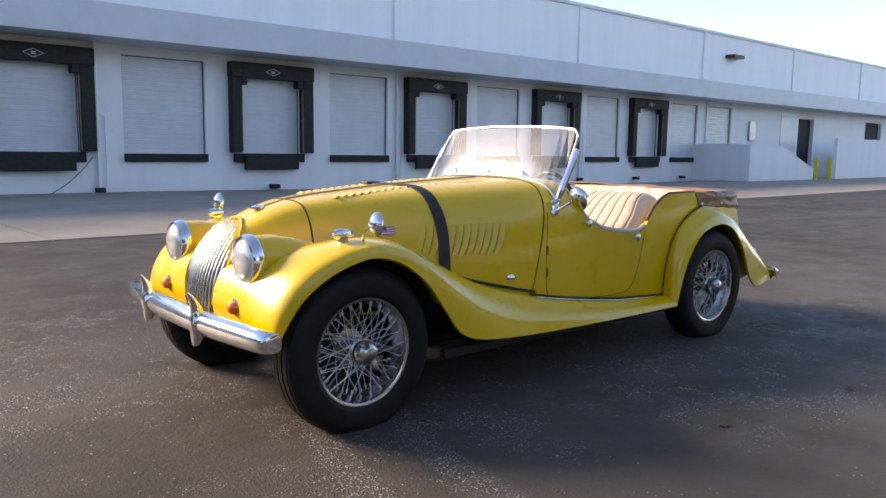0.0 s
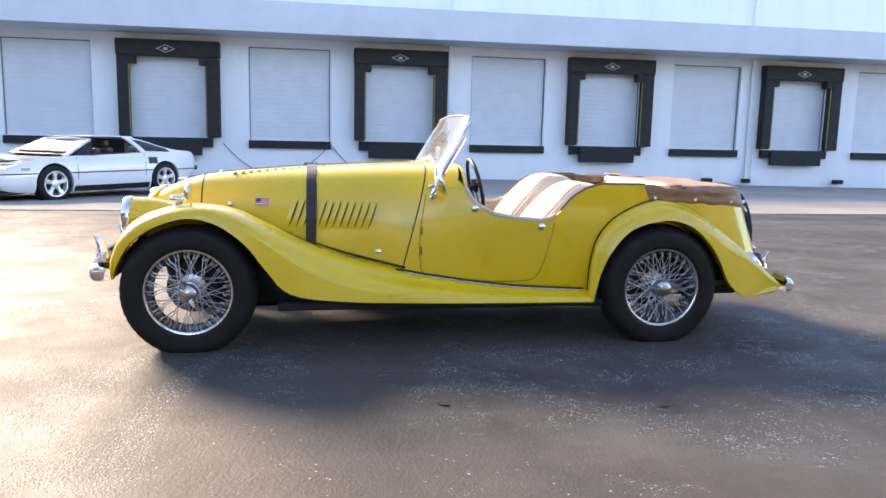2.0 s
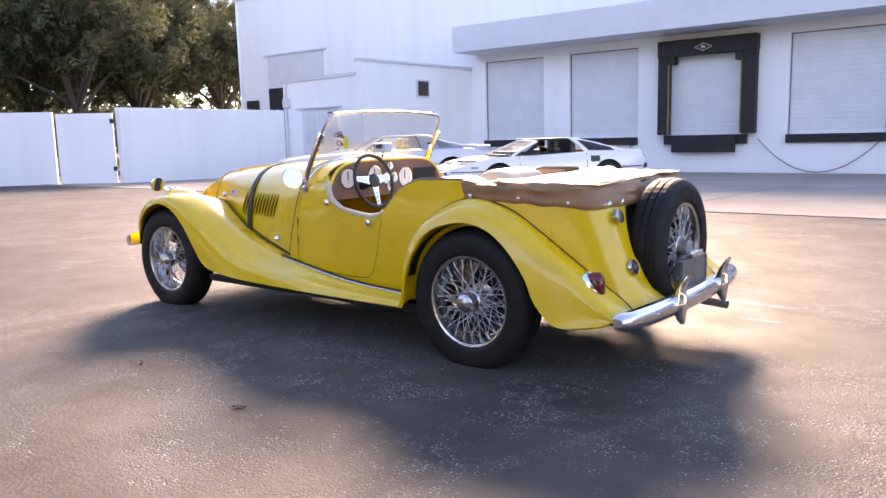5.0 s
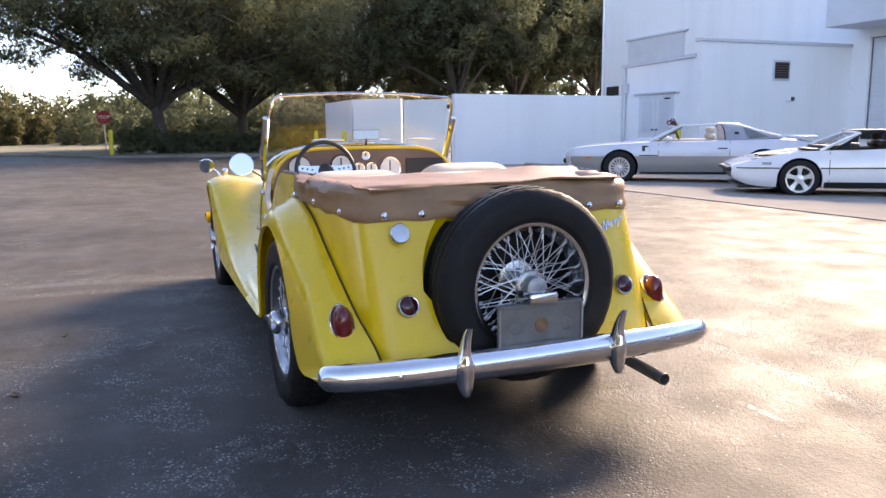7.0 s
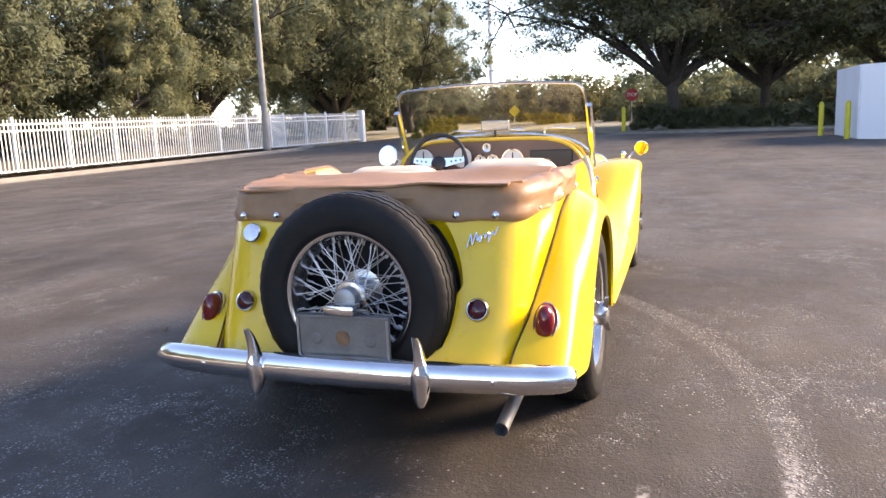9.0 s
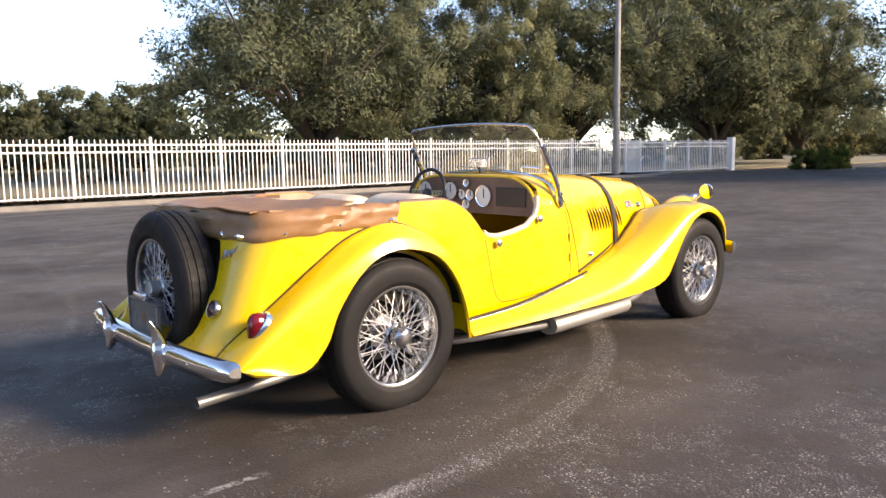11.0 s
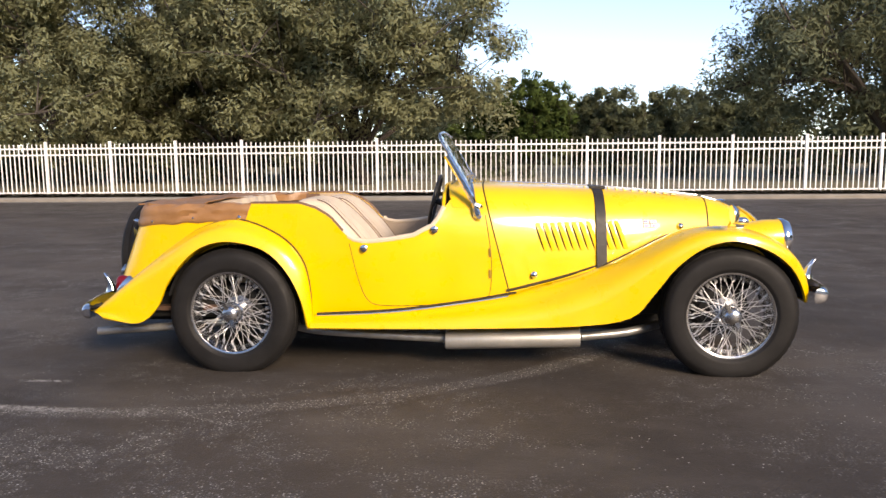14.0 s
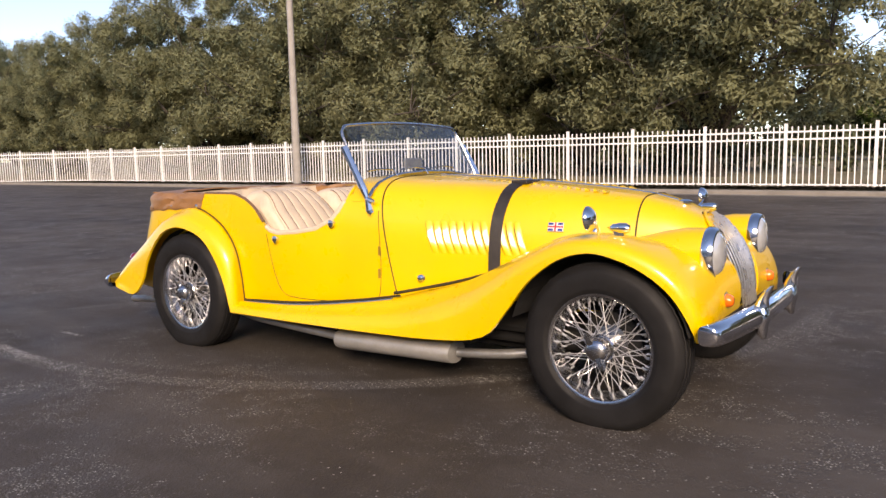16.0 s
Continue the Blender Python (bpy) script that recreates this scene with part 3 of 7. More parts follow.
part("bonnet_hinge", bm, DULL_CHROME, roadster, "bright piano hinge along the bonnet")


def bonnet_skin(x, z):
    """Half width of the raked bonnet surface at a point of its side."""
    q = x
    for _ in range(3):
        zt, z0 = lerp(q, TOP_X, TOP_Z), lerp(q, [-1.6, -1.2, 0.2], [0.42, 0.40, 0.32])
        q = x - 0.085 * (1 - (z - z0) / (zt - z0)) * lerp(q, [-1.3, -0.3, 0.0], [0.0, -0.5, -2.0])
    return bonnet_half(q, z)


def on_bonnet(x, z, s, out=0.0):
    """The point of the bonnet's side at a height, and its outward normal."""
    h, e = bonnet_skin(x, z), 0.004
    hx, hz = (bonnet_skin(x + e, z) - h) / e, (bonnet_skin(x, z + e) - h) / e
    nrm = Vector((-hx, -s, -hz)).normalized()
    return Vector((x, -s * h, z)) + nrm * out, nrm


# side louvres, top louvres
for s in (1, -1):
    for k in range(12):
        x = -0.744 + 0.037 * k
        if k == 3:
            continue
        bm = bmesh.new()
        grid, throat = [], []
        for j in range(7):
            t = j / 6
            z = 0.615 + 0.145 * t
            xx = x - 0.014 + 0.050 * t
            ends = math.sin(math.pi * t) ** 0.4
            row = []
            for d, o in ((-0.018, -0.001), (-0.011, 0.003), (0.001, 0.0065), (0.007, 0.0095), (0.0085, 0.0085)):
                p, nn = on_bonnet(xx + d, z, s, o * ends)
                row.append(tuple(p))
            grid.append(row)
            # closed dark strip that stands for the shade in the louvre's mouth
            throat.append([tuple(on_bonnet(xx + 0.0085, z, s, 0.0082 * ends)[0]), tuple(on_bonnet(xx + 0.0085, z, s, 0.0012)[0]), tuple(on_bonnet(xx + 0.0085 + 0.0055 * ends, z, s, 0.0012)[0])])
        part("louvre", grid_mesh(grid), YELLOW, roadster, smooth=True)
        part("louvre_slot_shade", grid_mesh(throat), SEAM, roadster)
    for k in range(22):
        x = -1.05 + 0.042 * k
        if abs(x + 0.63) < 0.03:
            continue
        z = lerp(x, TOP_X, TOP_Z)
        y = -s * 0.15
        bm = bmesh.new()
        zz = z - 0.008
        v = [bm.verts.new(p) for p in ((x, y - 0.02, zz), (x + 0.022, y - 0.022, zz), (x + 0.022, y + 0.022, zz), (x, y + 0.02, zz), (x + 0.022, y - 0.018, zz + 0.011), (x + 0.022, y + 0.018, zz + 0.011))]
        for q in ((0, 1, 4), (3, 5, 2), (0, 4, 5, 3), (1, 2, 5, 4)):
            bm.faces.new([v[i] for i in q])
        part("top_louvre", bm, YELLOW, roadster)

# dark gap under the bonnet's lower edge, behind the strap
for s in (1, -1):
    bm = bmesh.new()
    path = curve([(x, -s * (bonnet_skin(x, z) + 0.004), z + 0.006) for x, z in ((-0.62, 0.535), (-0.46, 0.486), (-0.30, 0.448), (-0.19, 0.424), (-0.15, 0.417))], 5)
    tube(bm, path, [0.004 + 0.003 * min(1, k / 6) for k in range(len(path))], 6)
    part("sill_gap", bm, SEAM, roadster)
    seam = []
    for i, c, o in FRONT[4:9]:
        best = mid(i, c, 0.1)
        for k in spread(0.0, 0.95, 60):
            best = mid(i, c, k, 0.0, 0.012 * math.sin(math.pi * min(1, k / 1.1)))
            if -best[1] > bonnet_skin(best[0], best[2]) + 0.001:
                break
        seam.append((best[0], best[1] - 0.002, best[2] + 0.004))
    bm = bmesh.new()
    tube(bm, curve(mirror_y(seam, s), 5), 0.0034, 6)
    part("wing_piping", bm, WELT, roadster, "dark welt along the wing joint")

# bonnet strap
bm = bmesh.new()
ring = []
for x in (-0.670, -0.660, -0.628, -0.618):
    row = []
    for px, py, pz in bonnet_ring(x, 0.006, 60):
        if pz < 0.49:
            continue
        px = x + 0.014 - 0.006 * (0.92 - pz) / 0.42
        if pz < 0.84:
            py = math.copysign(bonnet_skin(px, pz) + 0.006 + 0.006 * min(1.0, max(0.0, (0.84 - pz) / 0.06)), py)
        row.append((px, py, pz))
    ring.append(row)
m = min(len(r) for r in ring)
cut = [(len(r) - m) // 2 for r in ring]
part("bonnet_strap", grid_mesh([r[c:c + m] for r, c in zip(ring, cut)], 0.006), STRAP, roadster, "black leather bonnet strap", smooth=True)
part("strap_buckle", boxed(-0.675, -0.595, 0.13, 0.20, 0.915, 0.932, bevel=0.004), STRAP, roadster)

# ---- tub ----
PLAN = [(x, -lerp(x, W_X, W_Y)) for x in spread(-0.02, 1.60, 60)] + [(1.66, -0.530), (1.72, -0.508), (1.755, -0.478), (1.775, -0.435), (1.783, -0.38)] + [(1.783 + 0.006 * (1 - k / 11), -0.35 * k / 11) for k in range(11, -1, -1)]
EDGE_X = [-0.02, 0.14, 0.165, 0.18, 0.22, 0.31, 0.43, 0.55, 0.62, 0.66, 0.73, 0.80, 0.88, 1.12, 1.4, 1.8]
EDGE_Z = [0.88, 0.88, 0.855, 0.82, 0.752, 0.702, 0.682, 0.672, 0.685, 0.72, 0.80, 0.842, 0.868, 0.868, 0.845, 0.80]


def tub_point(i, z, inset=0.0):
    x, y = PLAN[i]
    a, b = PLAN[max(0, i - 1)], PLAN[min(len(PLAN) - 1, i + 1)]
    nx, ny = (b[1] - a[1]), -(b[0] - a[0])
    ln = math.hypot(nx, ny)
    g = min(1, max(0, (x - 1.15) / 0.55)) ** 1.5
    xo = g * (0.77 - z) * 0.385 + (g * max(0.0, 0.44 - z) * 0.22 if abs(y) < 0.46 else 0.0)
    w = 1 - 0.35 * (z - 0.58) ** 2 * (1 - g)
    fore = min(1.0, max(0.0, (0.27 - x) / 0.13))
    if fore:
        xo -= 0.18 * max(0.0, (0.27 - x) / 0.29) * max(0.0, 1 - (z - 0.32) / 0.63)
        y = -(fore * bonnet_half(min(x, 0.14), z) + (1 - fore) * abs(y) * w)
        w = 1
    return (x + xo - nx / ln * inset, y * w - ny / ln * inset, z)


def tub_grid(s, inset=0.0, rows=12, zlow=0.295, drop=0.0):
    g = []
    for i in range(len(PLAN)):
        zt = lerp(PLAN[i][0], EDGE_X, EDGE_Z) - drop
        q = 0.345 ** 2 - (PLAN[i][0] - 1.21) ** 2
        zl = max(zlow, 0.32 + math.sqrt(q)) if q > 0 else zlow
        g.append([(p[0], s * p[1], p[2]) for p in (tub_point(i, zl + (zt - zl) * k / rows, inset) for k in range(rows + 1))])
    return g


def skin_half(x, z):
    """Half width of the tub's outer skin at x and height z."""
    return max([abs(a[1]) + (abs(b[1]) - abs(a[1])) * (x - a[0]) / (b[0] - a[0]) for a, b in ((tub_point(i, z), tub_point(i + 1, z)) for i in range(len(PLAN) - 1)) if a[0] <= x < b[0]] + [0.0])


full = tub_grid(1) + tub_grid(-1)[::-1][1:]
bm = grid_mesh(full)
bmesh.ops.recalc_face_normals(bm, faces=bm.faces)
bmesh.ops.solidify(bm, geom=bm.faces[:], thickness=0.02)
bmesh.ops.recalc_face_normals(bm, faces=bm.faces)
tub = part("tub", bm, YELLOW, roadster, "yellow body tub with cut-down doors", smooth=True)


def carve(ob, cutter):
    """Cuts a bmesh solid out of an object, once and for good."""
    me = bpy.data.meshes.new("cutter")
    cutter.to_mesh(me)
    cutter.free()
    c = bpy.data.objects.new("cutter", me)
    scene.collection.objects.link(c)
    mod = ob.modifiers.new("cut", "BOOLEAN")
    mod.operation, mod.solver, mod.object = "DIFFERENCE", "EXACT", c
    out = bpy.data.meshes.new_from_object(ob.evaluated_get(bpy.context.evaluated_depsgraph_get()))
    ob.modifiers.clear()
    ob.data = out
    for p in out.polygons:
        p.use_smooth = True
    out.set_sharp_from_angle(angle=radians(38))
    bpy.data.objects.remove(c)


SPARE = (1.893, 0.005, 0.540)
cutter = bmesh.new()
ring = [((0.338 if math.sin(a) > 0 else 0.318) * math.cos(a), max(0.338 * math.sin(a), 0.385 - SPARE[2])) for a in (2 * math.pi * k / 72 for k in range(72))]
loft(cutter, [[(x, SPARE[1] + y, SPARE[2] + z) for y, z in ring] for x in (1.775, 2.2)])
bmesh.ops.remove_doubles(cutter, verts=cutter.verts, dist=1e-5)
bmesh.ops.recalc_face_normals(cutter, faces=cutter.faces)
carve(tub, cutter)
ring = [(0.345 * math.cos(a), 0.345 * math.sin(a)) for a in (2 * math.pi * k / 48 for k in range(48))]
bm = bmesh.new()
loft(bm, [[(max(1.772, min(x, 1.775 + (0.77 - SPARE[2] - r * z) * 0.385)), SPARE[1] + r * y, min(0.750, max(SPARE[2] + r * z, 0.30))) for y, z in ring] for x, r in ((1.93, 1.0), (1.80, 1.0), (1.777, 0.95), (1.776, 0.88))], True, False)
well = part("spare_well", bm, YELLOW, roadster, "yellow well behind the spare wheel", smooth=True)
# black disc: the shade deep in the yellow well, put in as colour
bm = bmesh.new()
loft(bm, [[(1.772, SPARE[1] + 0.31 * r * math.cos(a), SPARE[2] + 0.31 * r * math.sin(a)) for a in (2 * math.pi * k / 32 for k in range(32))] for r in (1.0, 0.02)], True, False)
part("well_shade", bm, UNDER, roadster, "black disc standing for the shade behind the spare wheel")
for s in (1, -1):
    lining = list(zip(tub_grid(s, 0.03, 8, 0.34, 0.004), PLAN))
    part("side_trim", grid_mesh([g for g, p in lining if -0.021 < p[0] < 1.06]), TAN, roadster, "tan leather door and side trim", smooth=True)
    part("side_trim", grid_mesh([g for g, p in lining if 1.025 < p[0] < 1.45]), BROWN, roadster, "brown leather side trim", smooth=True)
for s in (1, -1):
    idx = [i for i in range(len(PLAN)) if 0.16 < PLAN[i][0] < 0.66]
    bm = bmesh.new()
    tube(bm, [(p[0], s * p[1], p[2]) for p in (tub_point(i, lerp(PLAN[i][0], EDGE_X, EDGE_Z) + 0.004, 0.01) for i in idx)], 0.014, 8)
    part("door_capping", bm, BEIGE, roadster, "beige padded door top", smooth=True)
    idx = [i for i in range(len(PLAN)) if 0.64 < PLAN[i][0] < 1.16]
    bm = bmesh.new()
    tube(bm, [(p[0], s * p[1], p[2]) for p in (tub_point(i, lerp(PLAN[i][0], EDGE_X, EDGE_Z) + 0.002, 0.012) for i in idx)], 0.009, 6)
    part("cockpit_edging", bm, BROWN, roadster)

    def body(x, z, out=0.0):
        i = min(range(60), key=lambda k: abs(PLAN[k][0] - x))
        p = tub_point(i, z, -out)
        return (x, s * p[1], z)

    bm = bmesh.new()
    outline = curve([(-0.045, 0.80), (-0.072, 0.62), (-0.074, 0.47), (-0.055, 0.390), (0.02, 0.362), (0.25, 0.350), (0.44, 0.350), (0.535, 0.372), (0.585, 0.47), (0.632, 0.668)], 5)
    tube(bm, [(x, s * -(skin_half(x, z) - 0.0005), z) for x, z in outline], 0.0020, 6)
    part("door_gap", bm, SEAM, roadster)
    for x, z in ((0.207, 0.735), (0.555, 0.647)):
        p = (x, -s * skin_half(x, z), z)
        bm = spun(bmesh.new(), [(0.012, 0.0), (0.010, 0.008), (0.018, 0.014), (0.018, 0.022), (0.008, 0.028)], "y", 16)
        k = part("sidescreen_knob", bm, CHROME, roadster, smooth=True)
        k.matrix_basis = pose(p[0], p[1], p[2], 0 if s < 0 else 180, 0, 0)
    for z in (0.508, 0.615):
        part("hinge", boxed(-0.072, -0.062, s * -skin_half(-0.067, z) - 0.006, s * -skin_half(-0.067, z) + 0.006, z - 0.022, z + 0.022, bevel=0.002), HINGE, roadster)

# dark welts where the rear wings meet the tub
for s in (1, -1):
    seam = []
    for i, c, o in REAR:
        best = mid(i, c, 0.1)
        for k in spread(0.0, 0.95, 40):
            best = mid(i, c, k, 0.0, 0.012 * math.sin(math.pi * min(1, k / 1.1)))
            if -best[1] > skin_half(best[0], best[2]) + 0.001:
                break
        seam.append((best[0] - 0.003, best[1] - 0.003, best[2] + 0.003))
    bm = bmesh.new()
    tube(bm, curve(mirror_y(seam, s), 5), 0.0034, 6)
    part("wing_piping", bm, WELT, roadster, "dark welt along the wing joint")

# front catches, badges
for s in (1, -1):
    p, nn = on_bonnet(-0.289, 0.50, s, 0.004)
    bm = spun(bmesh.new(), [(0.018, 0.0), (0.016, 0.006), (0.009, 0.010), (0.015, 0.018), (0.006, 0.024)], "y", 16)
    k = part("bonnet_catch", bm, CHROME, roadster, smooth=True)
    k.matrix_basis = pose(*p, 180 if s > 0 else 0, 0, 0)
    p, nn = on_bonnet(-1.05, 0.725, s, 0.003)
    k = part("side_repeater", spun(bmesh.new(), [(0.018, 0.0), (0.016, 0.01), (0.008, 0.02), (0.0, 0.022)], "y", 16), CHROME, roadster, smooth=True)
    k.matrix_basis = pose(*p, 180 if s > 0 else 0, 0, 0)
    p, nn = on_bonnet(-0.885, 0.74, s, 0.006)
    nrm = Vector((0, nn.y, nn.z)).normalized()
    badge = part("flag_badge", boxed(-0.034, 0.034, -0.003, 0.003, -0.02, 0.02, bevel=0.001), FLAG_WHITE, roadster, "small enamel flag badge")
    q = nrm.to_track_quat("-Y", "Z").to_matrix().to_4x4()
    badge.matrix_basis = Matrix.Translation(p) @ pose(0, 0, 0, -22 if s > 0 else 22, 0, 8 if s < 0 else -8)
    f = -s * 0.0045
    if s > 0:
        for k in range(4):
            part("red_stripe", boxed(-0.033, 0.033, min(f, 0), max(f, 0), -0.018 + k * 0.0105, -0.0135 + k * 0.0105), FLAG_RED, badge)
        part("blue_field", boxed(-0.033, -0.006, min(f * 1.3, 0), max(f * 1.3, 0), 0.0, 0.019), FLAG_BLUE, badge)
    else:
        for a in (-0.032, 0.010):
            for b in (-0.018, 0.008):
                part("blue_field", boxed(a, a + 0.022, min(f, 0), max(f, 0), b, b + 0.010), FLAG_BLUE, badge)
        part("red_cross", boxed(-0.033, 0.033, min(f * 1.4, 0), max(f * 1.4, 0), -0.003, 0.003), FLAG_RED, badge)
        part("red_upright", boxed(-0.003, 0.003, min(f * 1.5, 0), max(f * 1.5, 0), -0.019, 0.019), FLAG_RED, badge)

# ---- grille ----
GP = curve([(-1.428, 0.798), (-1.472, 0.752), (-1.528, 0.670), (-1.573, 0.560), (-1.590, 0.425)], 6)


def grille_half(z):
    return lerp(z, [0.42, 0.50, 0.60, 0.68, 0.73, 0.77, 0.798], [0.112, 0.144, 0.163, 0.158, 0.138, 0.097, 0.034])


def grille_bow(y):
    """The slats stand proud in the middle of the grille."""
    return 0.018 * (1 - (y / 0.17) ** 2)


part("grille_backing", grid_mesh([[(x + 0.036 - grille_bow(y), y, z) for y in spread(-grille_half(z), grille_half(z), 7)] for x, z in GP]), UNDER, roadster)
for k in range(13):
    y = -0.1476 + 0.0246 * k
    pts = [(x - grille_bow(y), z) for x, z in GP if grille_half(z) > abs(y) + 0.004]
    if len(pts) > 2:
        bm = bmesh.new()
        rings = []
        for x, z in pts:
            rings.append([(x + d, y + w, z) for d, w in ((0.003, -0.0042), (-0.001, -0.0046), (-0.0038, -0.0028), (-0.0048, 0.0), (-0.0038, 0.0028), (-0.001, 0.0046), (0.003, 0.0042))])
        loft(bm, rings)
        bmesh.ops.recalc_face_normals(bm, faces=bm.faces)
        part("grille_bar", bm, GRILLE, roadster, smooth=True)
bm = bmesh.new()
rim = [(x + 0.006, -grille_half(z) - 0.003, z) for x, z in GP]
rim = rim[::-1] + [(GP[0][0] + 0.002, 0.0, GP[0][1] + 0.006)] + [(p[0], -p[1], p[2]) for p in rim]
tube(bm, rim + [rim[0]], 0.0065, 8)
part("grille_surround", bm, YELLOW, roadster, smooth=True)
bm = bmesh.new()
loft(bm, [[(x, y, z) for x, y, z in ((-1.60, yy, 0.43), (-1.585, yy, 0.385), (-1.50, yy, 0.38), (-1.50, yy, 0.43))] for yy in spread(-0.36, 0.36, 9)])
part("front_valance", bm, UNDER, roadster)

# ---- lamps ----
for s in (1, -1):
    y = -s * 0.338
    bm = bmesh.new()
    rings = []
    for x, r, yy, z in ((-1.535, 0.097, 0.338, 0.667), (-1.46, 0.101, 0.340, 0.662), (-1.38, 0.092, 0.345, 0.657), (-1.28, 0.070, 0.360, 0.650), (-1.16, 0.035, 0.385, 0.665)):
        rings.append([(x + 0.012 * math.sin(a), -s * yy + r * math.cos(a), z + r * math.sin(a)) for a in (2 * math.pi * k / 28 for k in range(28))])
    loft(bm, rings)
    part("lamp_pod", bm, YELLOW, roadster, "yellow headlamp pod", smooth=True)
    lamp = part("headlamp", spun(bmesh.new(), [(0.088, 0.0), (0.084, -0.014), (0.062, -0.030), (0.030, -0.038), (0.0, -0.040)], "x", 32, (-1.548, y, 0.667)), LAMP, roadster, "round glass headlamp", smooth=True)
    bm = spun(bmesh.new(), [(0.088, -0.026), (0.094, -0.024), (0.101, -0.010), (0.104, 0.008), (0.100, 0.016), (0.088, 0.010)], "x", 36, (-1.540, y, 0.667), close=True)
    part("rim", bm, CHROME, lamp, "chrome lamp rim", smooth=True)
    ind = part("indicator", spun(bmesh.new(), [(0.026, 0.0), (0.026, -0.012), (0.022, -0.028), (0.014, -0.036), (0.0, -0.038)], "x", 20, (-1.585, -s * 0.331, 0.493)), AMBER, roadster, "amber indicator lens", smooth=True)
    part("bezel", spun(bmesh.new(), [(0.027, -0.008), (0.034, -0.006), (0.034, 0.012), (0.027, 0.012)], "x", 20, (-1.587, -s * 0.331, 0.493), close=True), CHROME, ind, smooth=True)
    side = part("sidelight", spun(bmesh.new(), [(0.0, -0.046), (0.013, -0.042), (0.020, -0.028), (0.0205, -0.008), (0.015, 0.022), (0.0, 0.046)], "x", 20, (-1.262, -s * 0.563, 0.774)), CHROME, roadster, "chrome torpedo sidelight", smooth=True)
    part("stem", boxed(-1.285, -1.245, -s * 0.563 - 0.012, -s * 0.563 + 0.012, 0.742, 0.775, bevel=0.004), CHROME, side)
    arm = bmesh.new()
    tube(arm, [(-1.20, -s * 0.60, 0.742), (-1.205, -s * 0.62, 0.775), (-1.21, -s * 0.655, 0.80), (-1.205, -s * 0.675, 0.815)], 0.006, 8)
    mir = part("wing_mirror", arm, CHROME, roadster, "round chrome mirror on the wing", smooth=True)
    bm = spun(bmesh.new(), [(0.0, -0.026), (0.020, -0.022), (0.036, -0.013), (0.046, -0.002), (0.047, 0.005), (0.042, 0.007)], "x", 28)
    h = part("mirror_back", bm, CHROME, mir, smooth=True)
    h.matrix_basis = pose(-1.20, -s * 0.685, 0.816, 0, 6, -3 if s > 0 else 0)
    g = part("mirror_face", spun(bmesh.new(), [(0.0, 0.006), (0.043, 0.006), (0.043, 0.0075), (0.0, 0.0075)], "x", 28), MIRROR, mir)
    g.matrix_basis = h.matrix_basis
bm = bmesh.new()
tube(bm, [(-0.02, -0.515, 0.80), (0.0, -0.56, 0.83), (0.02, -0.60, 0.86)], 0.006, 8)
mir = part("door_mirror", bm, CHROME, roadster, "round chrome mirror beside the windscreen", smooth=True)
for nm, prof, mt in (("mirror_back", [(0.0, -0.030), (0.03, -0.026), (0.050, -0.014), (0.060, -0.002), (0.061, 0.006), (0.055, 0.008)], CHROME), ("mirror_face", [(0.0, 0.007), (0.056, 0.007), (0.056, 0.0085), (0.0, 0.0085)], MIRROR)):
    h = part(nm, spun(bmesh.new(), prof, "x", 28), mt, mir, smooth=nm == "mirror_back")
    h.matrix_basis = pose(0.022, -0.622, 0.867, 0, -14, -10)
bm = spun(bmesh.new(), [(0.03, 0.0), (0.03, 0.008), (0.016, 0.014), (0.0, 0.016)], "z", 20, (-1.33, 0.0, 0.833))
part("nose_badge", bm, CHROME, roadster, smooth=True)


# ---- bumpers ----
def bumper(name, path, label, s):
    """Chrome blade with a rolled face, along a path; s points outwards in x."""
    rings = []
    for k, p in enumerate(path):
        t = k / (len(path) - 1)
        h = 0.045 * (0.40 + 0.60 * math.sin(math.pi * t) ** 0.30)
        prof = [(-0.012, -1.0), (0.008, -0.98), (0.024, -0.7), (0.032, -0.25), (0.032, 0.25), (0.024, 0.7), (0.008, 0.98), (-0.012, 1.0)]
        rings.append([(p[0] + s * d, p[1], p[2] + h * q) for d, q in prof])
    bm = bmesh.new()
    loft(bm, rings)
    bmesh.ops.recalc_face_normals(bm, faces=bm.faces)
    return part(name, bm, CHROME, roadster, label, smooth=True)


def overrider(x, y, z0, z1, s, wide=1.0):
    """Chrome blade, slim at its curled tips and flared where it clasps the bumper."""
    bm = bmesh.new()
    rings = []
    for t in spread(0, 1, 15):
        z = z0 + (z1 - z0) * t
        dx = 0.034 * max(0.0, (t - 0.55) / 0.45) ** 2 + 0.010 * max(0.0, (0.3 - t) / 0.3) ** 2
        w = wide * lerp(t, [0.0, 0.06, 0.16, 0.32, 0.44, 0.56, 0.72, 0.93, 1.0], [0.011, 0.019, 0.025, 0.031, 0.029, 0.020, 0.0155, 0.013, 0.008])
        d = lerp(t, [0.0, 0.1, 0.42, 0.7, 1.0], [0.010, 0.020, 0.034, 0.022, 0.008])
        ring = []
        for k in range(16):
            a = 2 * math.pi * k / 16
            c, q = math.cos(a), math.sin(a)
            ring.append((x + s * (dx + d * (c if c < 0 else c ** 1.4)), y + w * math.copysign(abs(q) ** 0.8, q), z))
        rings.append(ring)
    loft(bm, rings)
    bmesh.ops.recalc_face_normals(bm, faces=bm.faces)
    part("overrider", bm, CHROME, roadster, "chrome bumper overrider", smooth=True)


